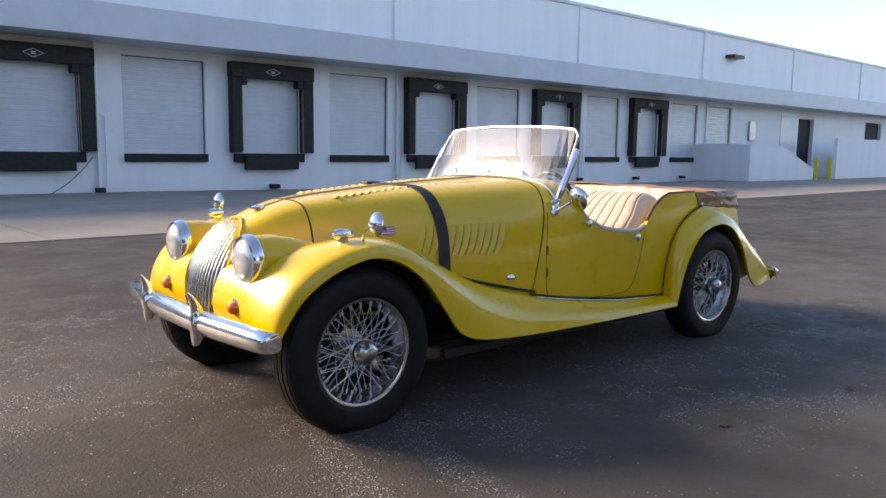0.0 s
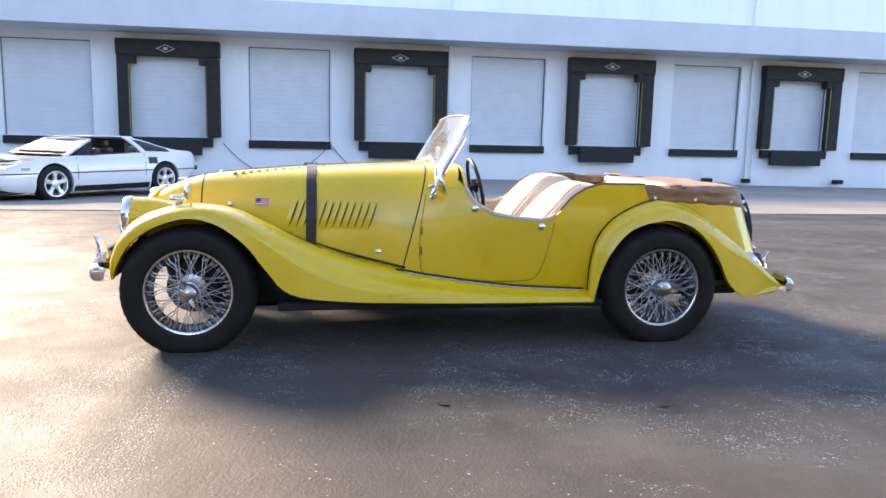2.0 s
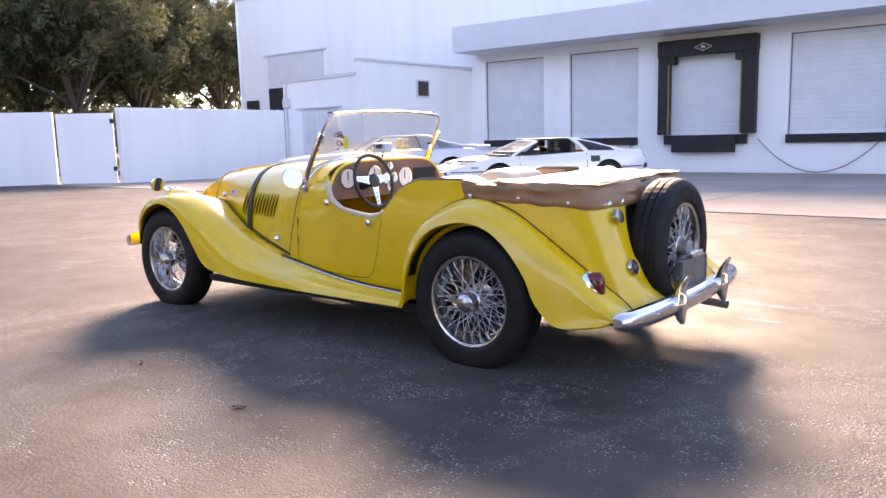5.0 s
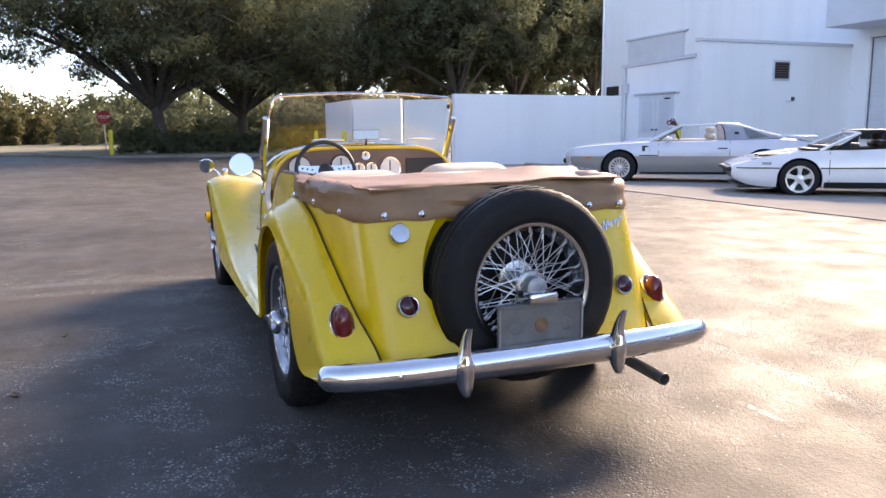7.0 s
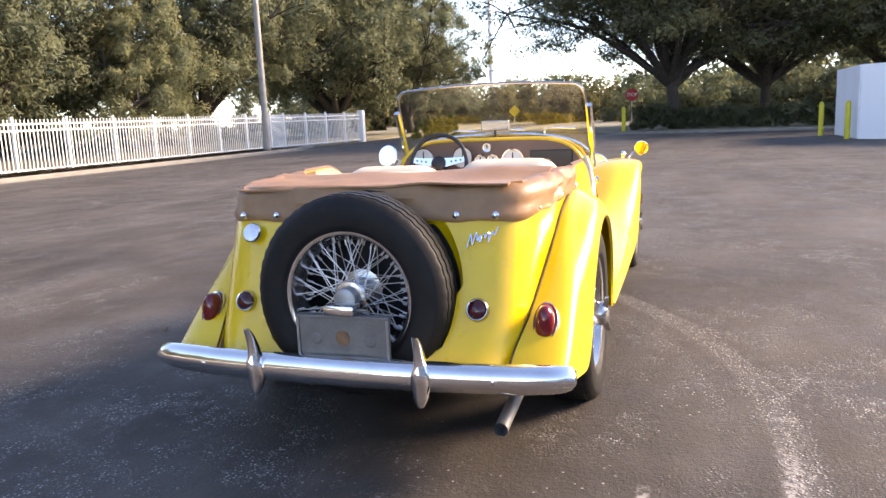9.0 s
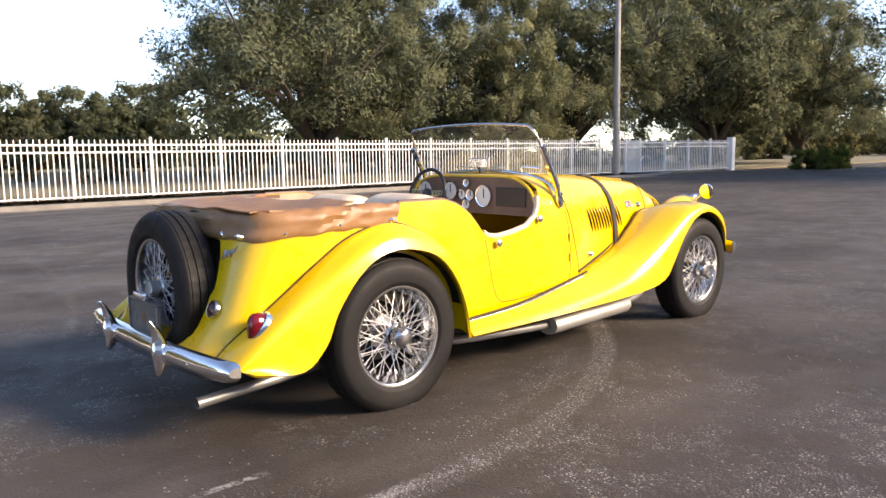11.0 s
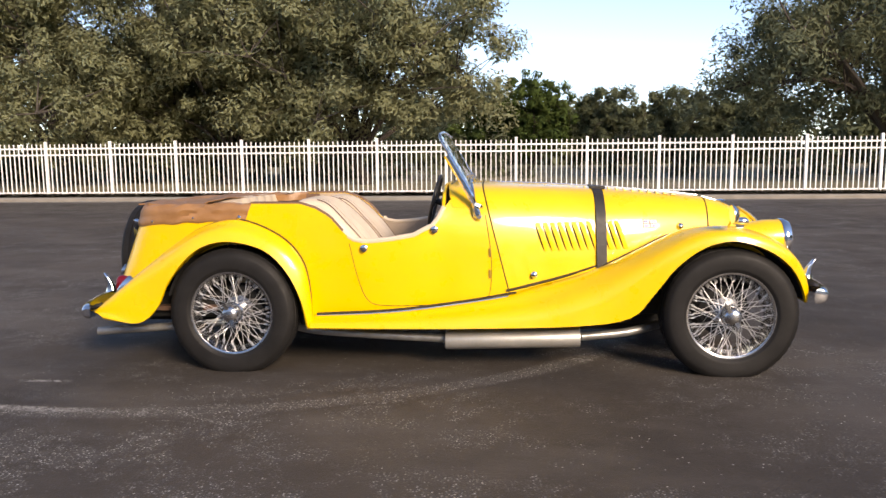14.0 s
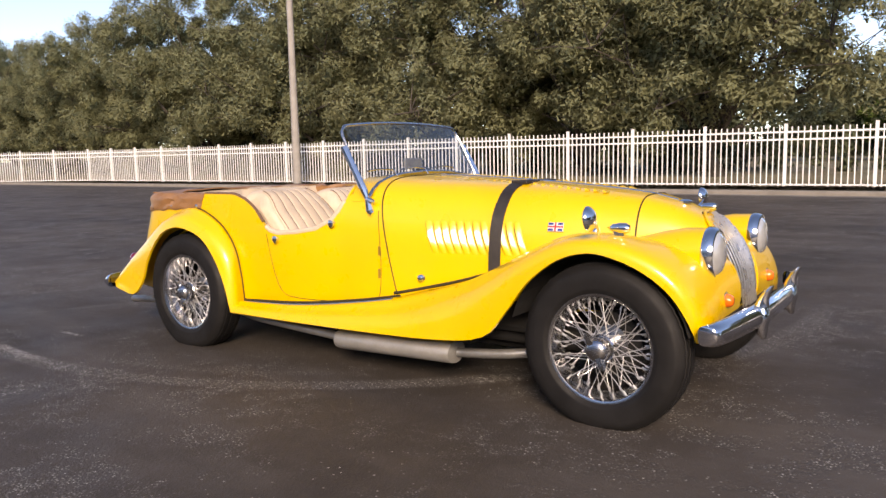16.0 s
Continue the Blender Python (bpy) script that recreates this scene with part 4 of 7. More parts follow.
bumper("front_bumper", curve([(-1.603, -0.682, 0.429), (-1.628, -0.668, 0.429), (-1.648, -0.600, 0.430), (-1.672, -0.43, 0.431), (-1.697, -0.20, 0.433), (-1.700, 0.0, 0.433), (-1.697, 0.20, 0.433), (-1.672, 0.43, 0.431), (-1.648, 0.590, 0.430), (-1.628, 0.655, 0.429), (-1.603, 0.668, 0.429)], 4), "curved chrome front bumper", -1)
bumper("rear_bumper", curve([(1.955, -0.69, 0.330), (1.985, -0.62, 0.331), (2.02, -0.4, 0.332), (2.035, 0.0, 0.333), (2.02, 0.4, 0.332), (1.985, 0.62, 0.331), (1.955, 0.69, 0.330)], 5), "straight chrome rear bumper", 1)
for y in (-0.245, 0.27):
    overrider(-1.706, y, 0.350, 0.552, -1, 1.25)
for y in (-0.275, 0.262):
    overrider(2.055, y, 0.255, 0.467, 1)
for y in (-0.45, 0.45):
    bm = bmesh.new()
    tube(bm, [(-1.45, y * 0.7, 0.36), (-1.58, y * 0.8, 0.39), (-1.665, y * 0.85, 0.425)], 0.016, 8)
    part("bumper_iron", bm, UNDER, roadster)
    bm = bmesh.new()
    tube(bm, [(1.75, y, 0.30), (1.90, y, 0.28), (2.0, y, 0.325)], 0.014, 8)
    part("bumper_iron", bm, UNDER, roadster)
    part("bolt", spun(bmesh.new(), [(0.010, 0.0), (0.009, 0.006), (0.0, 0.008)], "x", 12, (2.042, y * 1.05, 0.335)), CHROME, roadster)

# ---- tail ----
for s in (1, -1):
    ring = lambda cx, cz, tilt, hy, hz, d=0.0: [(cx + hz * math.sin(a) * -math.sin(tilt) + d * math.cos(tilt), hy * math.cos(a), cz + hz * math.sin(a) * math.cos(tilt) + d * math.sin(tilt)) for a in (2 * math.pi * k / 28 for k in range(28))]
    bm = bmesh.new()
    slope = radians(38)
    loft(bm, [ring(1.800, 0.438, slope, 0.031, 0.060), ring(1.814, 0.448, radians(34), 0.0312, 0.059), ring(1.829, 0.456, radians(24), 0.030, 0.053), ring(1.841, 0.462, radians(14), 0.025, 0.043), ring(1.848, 0.465, radians(8), 0.016, 0.028), ring(1.851, 0.466, radians(6), 0.005, 0.008)])
    bmesh.ops.recalc_face_normals(bm, faces=bm.faces)
    tail = part("tail_lamp", bm, REDLENS, roadster, "dark red tail lamp in a chrome rim", smooth=True)
    tail.matrix_basis = pose(0, -s * 0.580, 0)
    bm = bmesh.new()
    loft(bm, [ring(1.800, 0.438, slope, 0.031 + g, 0.060 + g, d) for g, d in ((-0.001, 0.020), (0.005, 0.024), (0.0105, 0.014), (0.0105, -0.012), (0.0, -0.016))], True, False)
    part("rim", bm, CHROME, tail, smooth=True)
    refl = part("reflector", spun(bmesh.new(), [(0.029, 0.0), (0.026, 0.008), (0.013, 0.015), (0.0, 0.017)], "x", 24), DARKLENS, roadster, "round dark red lamp in a chrome ring", smooth=True)
    refl.matrix_basis = pose(1.897, -s * 0.393, 0.503, 0, -20, 0)
    part("ring", spun(bmesh.new(), [(0.029, 0.006), (0.032, 0.007), (0.0355, 0.0), (0.0355, -0.012), (0.029, -0.012)], "x", 24, close=True), DULL_CHROME, refl, smooth=True)
cap = part("fuel_cap", spun(bmesh.new(), [(0.018, -0.03), (0.018, 0.012), (0.0315, 0.014), (0.0325, 0.022), (0.029, 0.027), (0.0, 0.029)], "x", 28), DULL_CHROME, roadster, "dulled chrome fuel filler cap", smooth=True)
cap.matrix_basis = pose(1.808, -0.392, 0.711, 0, -20, 0)
bm = bmesh.new()
pts = [(1.826 - 0.37 * (v * 0.9 + 0.038 * u), 0.348 + 0.095 * u, 0.688 + 0.038 * u + v) for u, v in ((0.0, -0.012), (0.07, 0.010), (0.12, 0.024), (0.15, 0.006), (0.18, -0.010), (0.25, 0.012), (0.31, 0.020), (0.33, -0.004), (0.42, 0.008), (0.47, -0.006), (0.40, -0.010), (0.46, 0.004), (0.56, 0.006), (0.58, -0.006), (0.67, 0.008), (0.71, -0.006), (0.69, -0.022), (0.75, -0.008), (0.84, 0.006), (0.88, -0.008), (1.0, 0.012))]
tube(bm, curve(pts, 4), 0.0026, 6)
part("script_badge", bm, WIRE, roadster, "chrome squiggle badge")
plate = part("plate_holder", boxed(2.000, 2.012, -0.145, 0.155, 0.355, 0.497, bevel=0.003), PLATE, roadster, "bare grey number plate holder")
part("plate_lip", boxed(1.985, 2.016, -0.147, 0.157, 0.490, 0.499, bevel=0.002), PLATE, plate)
for y0, y1, z0, z1 in ((-0.145, 0.155, 0.355, 0.363), (-0.145, -0.137, 0.363, 0.490), (0.147, 0.155, 0.363, 0.490)):
    part("plate_flange", boxed(2.0125, 2.018, y0, y1, z0, z1, bevel=0.0015), STEEL, plate)
for y in (-0.085, 0.095):
    part("dimple", spun(bmesh.new(), [(0.020, 0.0), (0.016, 0.003), (0.0, 0.004)], "x", 18, (2.012, y, 0.425)), PLATE, plate)
part("rust_spot", spun(bmesh.new(), [(0.024, 0.0), (0.020, 0.002), (0.0, 0.0025)], "x", 18, (2.012, 0.005, 0.43)), RUST, plate, "brown rust spot")
bm = boxed(1.975, 2.035, -0.045, 0.055, 0.502, 0.535, bevel=0.010)
part("plate_lamp", bm, CHROME, roadster, "chrome plate lamp", smooth=True)
part("plate_bracket", boxed(1.93, 2.0, -0.02, 0.03, 0.40, 0.50), STEEL, roadster)

# ---- hood cover round the back of the cockpit ----
start = min(i for i in range(len(PLAN)) if PLAN[i][0] > 1.15)
grid = []
for s, order in ((1, range(start, len(PLAN))), (-1, range(len(PLAN) - 2, start - 1, -1))):
    for i in order:
        x, y = PLAN[i]
        rear = min(1, max(0, (x - 1.30) / 0.42)) ** 1.3
        full_in = min(1.0, 0.35 + (i - start) / 5)
        hem = 0.778 - 0.026 * rear + 0.004 * noise.noise(Vector((x * 6, y * 4, 9.0)))
        top = 0.872 - 0.008 * rear
        lean = -0.035 * max(0.0, 1 - (i - start) / 6)
        prof = [(0.004, 0.0), (0.010, 0.08), (0.012, 0.22), (0.011, 0.36), (0.012, 0.50), (0.014, 0.64), (0.012, 0.78), (0.004, 0.90), (-0.008, 0.97), (-0.03, 1.0), (-0.06, 0.97), (-0.075, 0.85), (-0.08, 0.45)]
        row = []
        for o, f in prof:
            z = hem + (top - hem) * f
            crease = abs(noise.noise(Vector((x * 9 + f * 3.5 + 3.0, y * 7, f * 1.6 + s))))
            fold = (0.020 * (0.5 - 2.2 * crease) * (1.0 - 0.5 * rear) + 0.008 * noise.noise(Vector((x * 16, y * 12, f * 4.0 + s)))) * min(1.0, f * 1.6)
            p = tub_point(i, min(z, 0.845), -(o + fold) * full_in)
            row.append((p[0] + lean * f, s * p[1], z + fold * 0.45 * f + (0.004 * math.sin(i * 1.3) * (1 - f) if o > 0 else 0.0)))
        grid.append(row)
part("hood_cover", grid_mesh(grid, 0.005), HOODCLOTH, roadster, "creased brown folded hood cover", smooth=True)
bm_rows = []
for k, x in enumerate(spread(1.335, 1.765, 14)):
    half = -PLAN[min(range(60), key=lambda q: abs(PLAN[q][0] - x))][1] - 0.045 - (0.03 if x > 1.70 else 0.0)
    bm_rows.append([(x, half * u, 0.858 + 0.026 * max(0.0, 1 - k / 4) ** 1.5 + 0.006 * math.sin(k * 0.55 + 2.2 * u) + 0.010 * noise.noise(Vector((x * 7, u * 3, 1.7))) - 0.008 * (k < 1)) for u in spread(-1, 1, 28)])
part("hood_deck", grid_mesh(bm_rows, 0.006), HOODCLOTH, roadster, "slack brown cloth over the folded hood", smooth=True)
for s in (1, -1):
    for x, z in ((1.20, 0.800), (1.44, 0.794), (1.66, 0.778)):
        i = min(range(len(PLAN)), key=lambda k: abs(PLAN[k][0] - x))
        p = tub_point(i, z, -0.006)
        k = part("stud", spun(bmesh.new(), [(0.012, -0.02), (0.011, 0.004), (0.004, 0.010), (0.0, 0.010)], "y", 14), CHROME, roadster, smooth=True)
        k.matrix_basis = pose(p[0], s * p[1], z, 180 if s > 0 else 0, 0, 0)
    for y in (0.434, 0.31):
        k = part("stud", spun(bmesh.new(), [(0.012, -0.02), (0.011, 0.004), (0.004, 0.010), (0.0, 0.010)], "x", 14), CHROME, roadster, smooth=True)
        k.matrix_basis = pose(1.802, -s * y, 0.772, 0, -15, 0)

# ---- underside, exhaust ----
part("frame_rail", boxed(-1.28, 1.85, -0.36, 0.36, 0.22, 0.31, bevel=0.02), UNDER, roadster, "black chassis frame")
part("floor_pan", boxed(-0.6, 0.9, -0.56, 0.56, 0.245, 0.30, bevel=0.01), UNDER, roadster)
part("sill_rail", boxed(-0.80, 0.95, -0.625, -0.585, 0.222, 0.262, bevel=0.008), UNDER, roadster)
part("sump", boxed(-1.05, -0.35, -0.26, 0.26, 0.165, 0.24, bevel=0.02), UNDER, roadster)
part("engine_bay_tray", boxed(-0.95, -0.30, -0.42, 0.42, 0.28, 0.42, bevel=0.03), UNDER, roadster)
part("fuel_tank", boxed(1.35, 1.88, -0.46, 0.46, 0.26, 0.40, bevel=0.02), UNDER, roadster)
for x in (-1.22, 1.22):
    bm = bmesh.new()
    tube(bm, [(x, -0.5, 0.30), (x, 0.5, 0.30)], 0.035, 10)
    part("axle", bm, UNDER, roadster)
part("floor", boxed(-0.1, 1.7, -0.50, 0.50, 0.305, 0.33), BROWN, roadster)
bm = bmesh.new()
rings = [[(x, 0.55 + 0.008 * (x + 0.5) + r * 1.35 * math.cos(a), 0.199 - 0.028 * (x + 0.5) + r * math.sin(a)) for a in (2 * math.pi * k / 20 for k in range(20))] for x, r in ((-0.515, 0.036), (-0.513, 0.050), (-0.505, 0.052), (0.145, 0.052), (0.153, 0.050), (0.155, 0.036))]
loft(bm, rings)
part("silencer", bm, SILENCER, roadster, "grey exhaust silencer under the running board", smooth=True)
bm = bmesh.new()
tube(bm, curve([(-0.95, 0.42, 0.24), (-0.75, 0.50, 0.21), (-0.52, 0.548, 0.197)], 4), 0.021, 10)
tube(bm, curve([(0.15, 0.556, 0.182), (0.5, 0.56, 0.200), (0.85, 0.55, 0.222), (1.1, 0.47, 0.255), (1.4, 0.47, 0.232), (1.7, 0.478, 0.208), (2.018, 0.484, 0.186)], 4), 0.021, 12, caps=False)
part("exhaust_pipe", bm, STEEL, roadster, "grey exhaust pipe with an open tip", smooth=True)

# ---- cockpit ----
ring = bonnet_ring(0.0, -0.012, 40)
dash = [(0.155 + 0.02 * (0.95 - z), y * 1.02, z) for x, y, z in ring if z > 0.735]
bm = bmesh.new()
f = bm.faces.new([bm.verts.new(p) for p in dash])
r = bmesh.ops.extrude_face_region(bm, geom=[f])
for v in r["geom"]:
    if isinstance(v, bmesh.types.BMVert):
        v.co.x += 0.016
bmesh.ops.recalc_face_normals(bm, faces=bm.faces)
dashboard = part("dashboard", bm, BROWN, roadster, "brown leather dashboard with white dials", smooth=True)
for y, z, r in ((0.126, 0.836, 0.054), (-0.356, 0.852, 0.054), (-0.140, 0.858, 0.050), (-0.008, 0.905, 0.017), (-0.045, 0.838, 0.026), (0.022, 0.838, 0.026), (-0.010, 0.785, 0.024)):
    g = part("gauge", spun(bmesh.new(), [(r, 0.0), (r, 0.004), (0.0, 0.004)], "x", 28, (0.176, y, z)), DIAL, dashboard, "white dial in a chrome bezel")
    part("bezel", spun(bmesh.new(), [(r, -0.002), (r + 0.007, 0.0), (r + 0.006, 0.010), (r, 0.008)], "x", 28, (0.176, y, z), close=True), CHROME, g, smooth=True)
    part("needle", boxed(0.180, 0.183, y - 0.003, y + 0.003, z - r * 0.2, z + r * 0.75), BLACK, g)
# flat black slab: the shade inside the open glovebox, as colour
part("glovebox_shade", boxed(0.172, 0.181, 0.215, 0.430, 0.785, 0.885, bevel=0.004), BLACK, dashboard, "black slab standing for the shade in the open glovebox")
bm = bmesh.new()
tube(bm, [(p[0] + 0.010, p[1], p[2] + 0.004) for p in dash], 0.009, 8)
part("scuttle_roll", bm, YELLOW, roadster, smooth=True)
bm = bmesh.new()
tube(bm, [(p[0] - 0.02, p[1] * 0.97, p[2] + 0.010) for p in dash if p[2] > 0.86], 0.007, 8)
part("demist_rail", bm, BLACK, roadster)

wheel_m = pose(0.272, -0.243, 0.834, 0, -14, 0) @ Matrix.Scale(0.815, 4)
steer = part("steering_wheel", spun(bmesh.new(), [(0.182 + 0.013 * math.cos(a), 0.013 * math.sin(a)) for a in (2 * math.pi * k / 10 for k in range(10))], "x", 48, close=True), BLACK, roadster, "dark-rimmed three-spoke steering wheel", smooth=True)
steer.matrix_basis = wheel_m
for k in range(3):
    a = math.radians((-90, 8, 172)[k])
    d = Vector((0, math.cos(a), math.sin(a)))
    q = Vector((0, -d.z, d.y))
    bm = bmesh.new()
    loft(bm, [[d * rr + q * w * e + Vector((f, 0, 0)) for e, f in ((-1, -0.003), (1, -0.003), (1, 0.003), (-1, 0.003))] for rr, w in ((0.04, 0.030), (0.10, 0.022), (0.175, 0.016))])
    part("spoke", bm, CHROME, steer)
    for rr in (0.085, 0.115, 0.145):
        p = d * rr
        part("spoke_hole", spun(bmesh.new(), [(0.006, 0.0035), (0.006, 0.0045), (0.0, 0.0045)], "x", 10, tuple(p)), BLACK, steer)
part("hub", spun(bmesh.new(), [(0.048, -0.01), (0.048, 0.008), (0.040, 0.014), (0.0, 0.016)], "x", 24), BLACK, steer, smooth=True)
bm = bmesh.new()
tube(bm, [(0.28, -0.242, 0.835), (-0.05, -0.242, 0.72)], 0.02, 10)
part("steering_column", bm, BLACK, roadster)


SQUAB = curve([(0.455, 0.42), (0.50, 0.55), (0.585, 0.680), (0.685, 0.790), (0.745, 0.846), (0.795, 0.875), (0.860, 0.886), (0.925, 0.876), (0.968, 0.848), (0.982, 0.80), (0.955, 0.72), (0.89, 0.60), (0.80, 0.44)], 4)


def bucket_seat(y, lower=0.0):
    """Thick padded squab with stitched flutes and rounded sides, on a low cushion."""
    rows = []
    for u in spread(-1, 1, 99):
        full = max(0.0, 1 - abs(u) ** 7) ** 0.42
        groove = 0.0055 * (1 - abs(math.sin(u * math.pi * 3.5)) ** 0.35)
        row = []
        for k, (x, z) in enumerate(SQUAB):
            cx, cz = 0.64 + 0.72 * (min(z, 0.80) - 0.5), min(z, 0.795)
            g = (0.45 + 0.55 * full) - groove / 0.1 * min(1.0, max(0.0, (26 - k) / 6))
            row.append((cx + (x - cx) * g, y + 0.232 * u * (1 - 0.20 * max(0.0, (z - 0.78) / 0.1)), cz + (z - cz) * g))
        rows.append(row)
    bm = bmesh.new()
    loft(bm, rows, False, False)
    for row in (rows[0], rows[-1]):
        bm.faces.new([bm.verts.new(p) for p in row])
    bmesh.ops.recalc_face_normals(bm, faces=bm.faces)
    bmesh.ops.translate(bm, vec=(0, 0, -lower), verts=bm.verts)
    seat = part("front_seat", bm, BEIGE, roadster, "beige pleated leather bucket seat with fluted back", smooth=True)
    part("cushion", boxed(0.16, 0.56, y - 0.22, y + 0.22, 0.33, 0.47, bevel=0.04), BEIGE, seat, smooth=True)
    for k in range(-3, 4):
        u = k / 3.5
        if abs(u) < 0.99:
            bm = bmesh.new()
            tube(bm, [(0.64 + 0.72 * (min(z, 0.80) - 0.5) + (x - 0.64 - 0.72 * (min(z, 0.80) - 0.5)) * 0.955, y + 0.232 * u * (1 - 0.20 * max(0.0, (z - 0.78) / 0.1)), min(z, 0.795) + (z - min(z, 0.795)) * 0.955) for x, z in SQUAB[4:23]], 0.0022, 5)
            bmesh.ops.translate(bm, vec=(0, 0, -lower), verts=bm.verts)
            part("piping", bm, BROWN, seat, "brown seam piping")


bucket_seat(-0.262, 0.020)
bucket_seat(0.262)
bm = bmesh.new()
rows = []
for t in spread(0, 1, 9):
    z = 0.46 + 0.406 * t
    rows.append([(1.24 + 0.09 * t - 0.008 * abs(math.sin(u * 22)), u, z - 0.01 * (abs(u) / 0.5) ** 2) for u in spread(-0.52, 0.52, 101)])
rows.append([(p[0] + 0.025, p[1], p[2] + 0.010) for p in rows[-1]])
rows.append([(p[0] + 0.06, p[1], p[2] + 0.002) for p in rows[-2]])
rear_seat = part("rear_seat", grid_mesh(rows), BEIGE, roadster, "beige pleated leather rear bench", smooth=True)
part("cushion", boxed(0.90, 1.26, -0.46, 0.46, 0.36, 0.50, bevel=0.04), BEIGE, rear_seat, smooth=True)

# ---- windscreen ----
base = [(0.045 - 0.035 * (y / 0.5) ** 2, y, lerp(abs(y), [0, 0.2, 0.32, 0.42, 0.48, 0.505], [0.968, 0.962, 0.948, 0.920, 0.880, 0.850])) for y in spread(-0.505, 0.505, 21)]
top = [(0.188 - 0.006 * (y / 0.5) ** 2, y * 0.965, 1.222 - 0.022 * (abs(y) / 0.5) ** 2.5) for y in spread(-0.48, 0.48, 21)]
bm = grid_mesh([base, [tuple((a[i] + b[i]) / 2 for i in range(3)) for a, b in zip(base, top)], top])
screen_frame = bmesh.new()
loop = curve([base[0], (0.060, -0.502, 0.95), (0.135, -0.495, 1.10), (0.172, -0.486, 1.165), (0.183, -0.462, 1.197), (0.186, -0.42, 1.207), (0.188, -0.2, 1.220), (0.188, 0, 1.223), (0.188, 0.2, 1.220), (0.186, 0.42, 1.207), (0.183, 0.462, 1.197), (0.172, 0.486, 1.165), (0.135, 0.495, 1.10), (0.060, 0.502, 0.95), base[-1]], 4)
tube(screen_frame, loop, 0.0075, 8)
tube(screen_frame, base, 0.009, 8)
windscreen = part("windscreen", screen_frame, DULL_CHROME, roadster, "flat windscreen in a chrome frame", smooth=True)
pane = part("pane", bm, GLASS, windscreen)
pane.visible_shadow = False
for s in (1, -1):
    bm = bmesh.new()
    foot = curve([(-0.022, -s * 0.503, 0.785), (-0.004, -s * 0.503, 0.80), (0.008, -s * 0.506, 0.85), (0.04, -s * 0.510, 0.92), (0.145, -s * 0.508, 1.10)], 4)
    tube(bm, foot, [0.014 + 0.008 * math.sin(min(1, k / 8) * math.pi) + (0.004 if k > 10 else 0) for k in range(len(foot))], 8)
    part("stanchion", bm, CHROME, windscreen, "chrome windscreen stanchion", smooth=True)
    bm = bmesh.new()
    tube(bm, curve([(-0.030, -s * 0.500, 0.842), (-0.004, -s * 0.508, 0.850), (0.022, -s * 0.510, 0.868)], 4), [0.007, 0.010, 0.013, 0.014, 0.013, 0.012, 0.012, 0.010, 0.008], 8)
    part("stanchion_bracket", bm, CHROME, windscreen, smooth=True)
for y in (-0.26, 0.0, 0.26):
    bm = bmesh.new()
    tube(bm, [(0.02, y, 0.955), (0.035, y + 0.01, 0.985), (0.062, y + 0.06, 0.992), (0.068, y + 0.17, 0.985)], 0.004, 6)
    part("wiper", bm, CHROME, roadster)
bm = bmesh.new()
tube(bm, [(0.10, 0.02, 0.955), (0.11, 0.02, 1.0)], 0.006, 8)
mirror = part("rear_view_mirror", bm, BLACK, roadster, "interior mirror on the scuttle")
part("mirror_case", boxed(0.098, 0.112, -0.055, 0.095, 0.985, 1.040, bevel=0.005), STEEL, mirror)
part("mirror_face", boxed(0.1125, 0.1145, -0.050, 0.090, 0.990, 1.035), MIRROR, mirror)


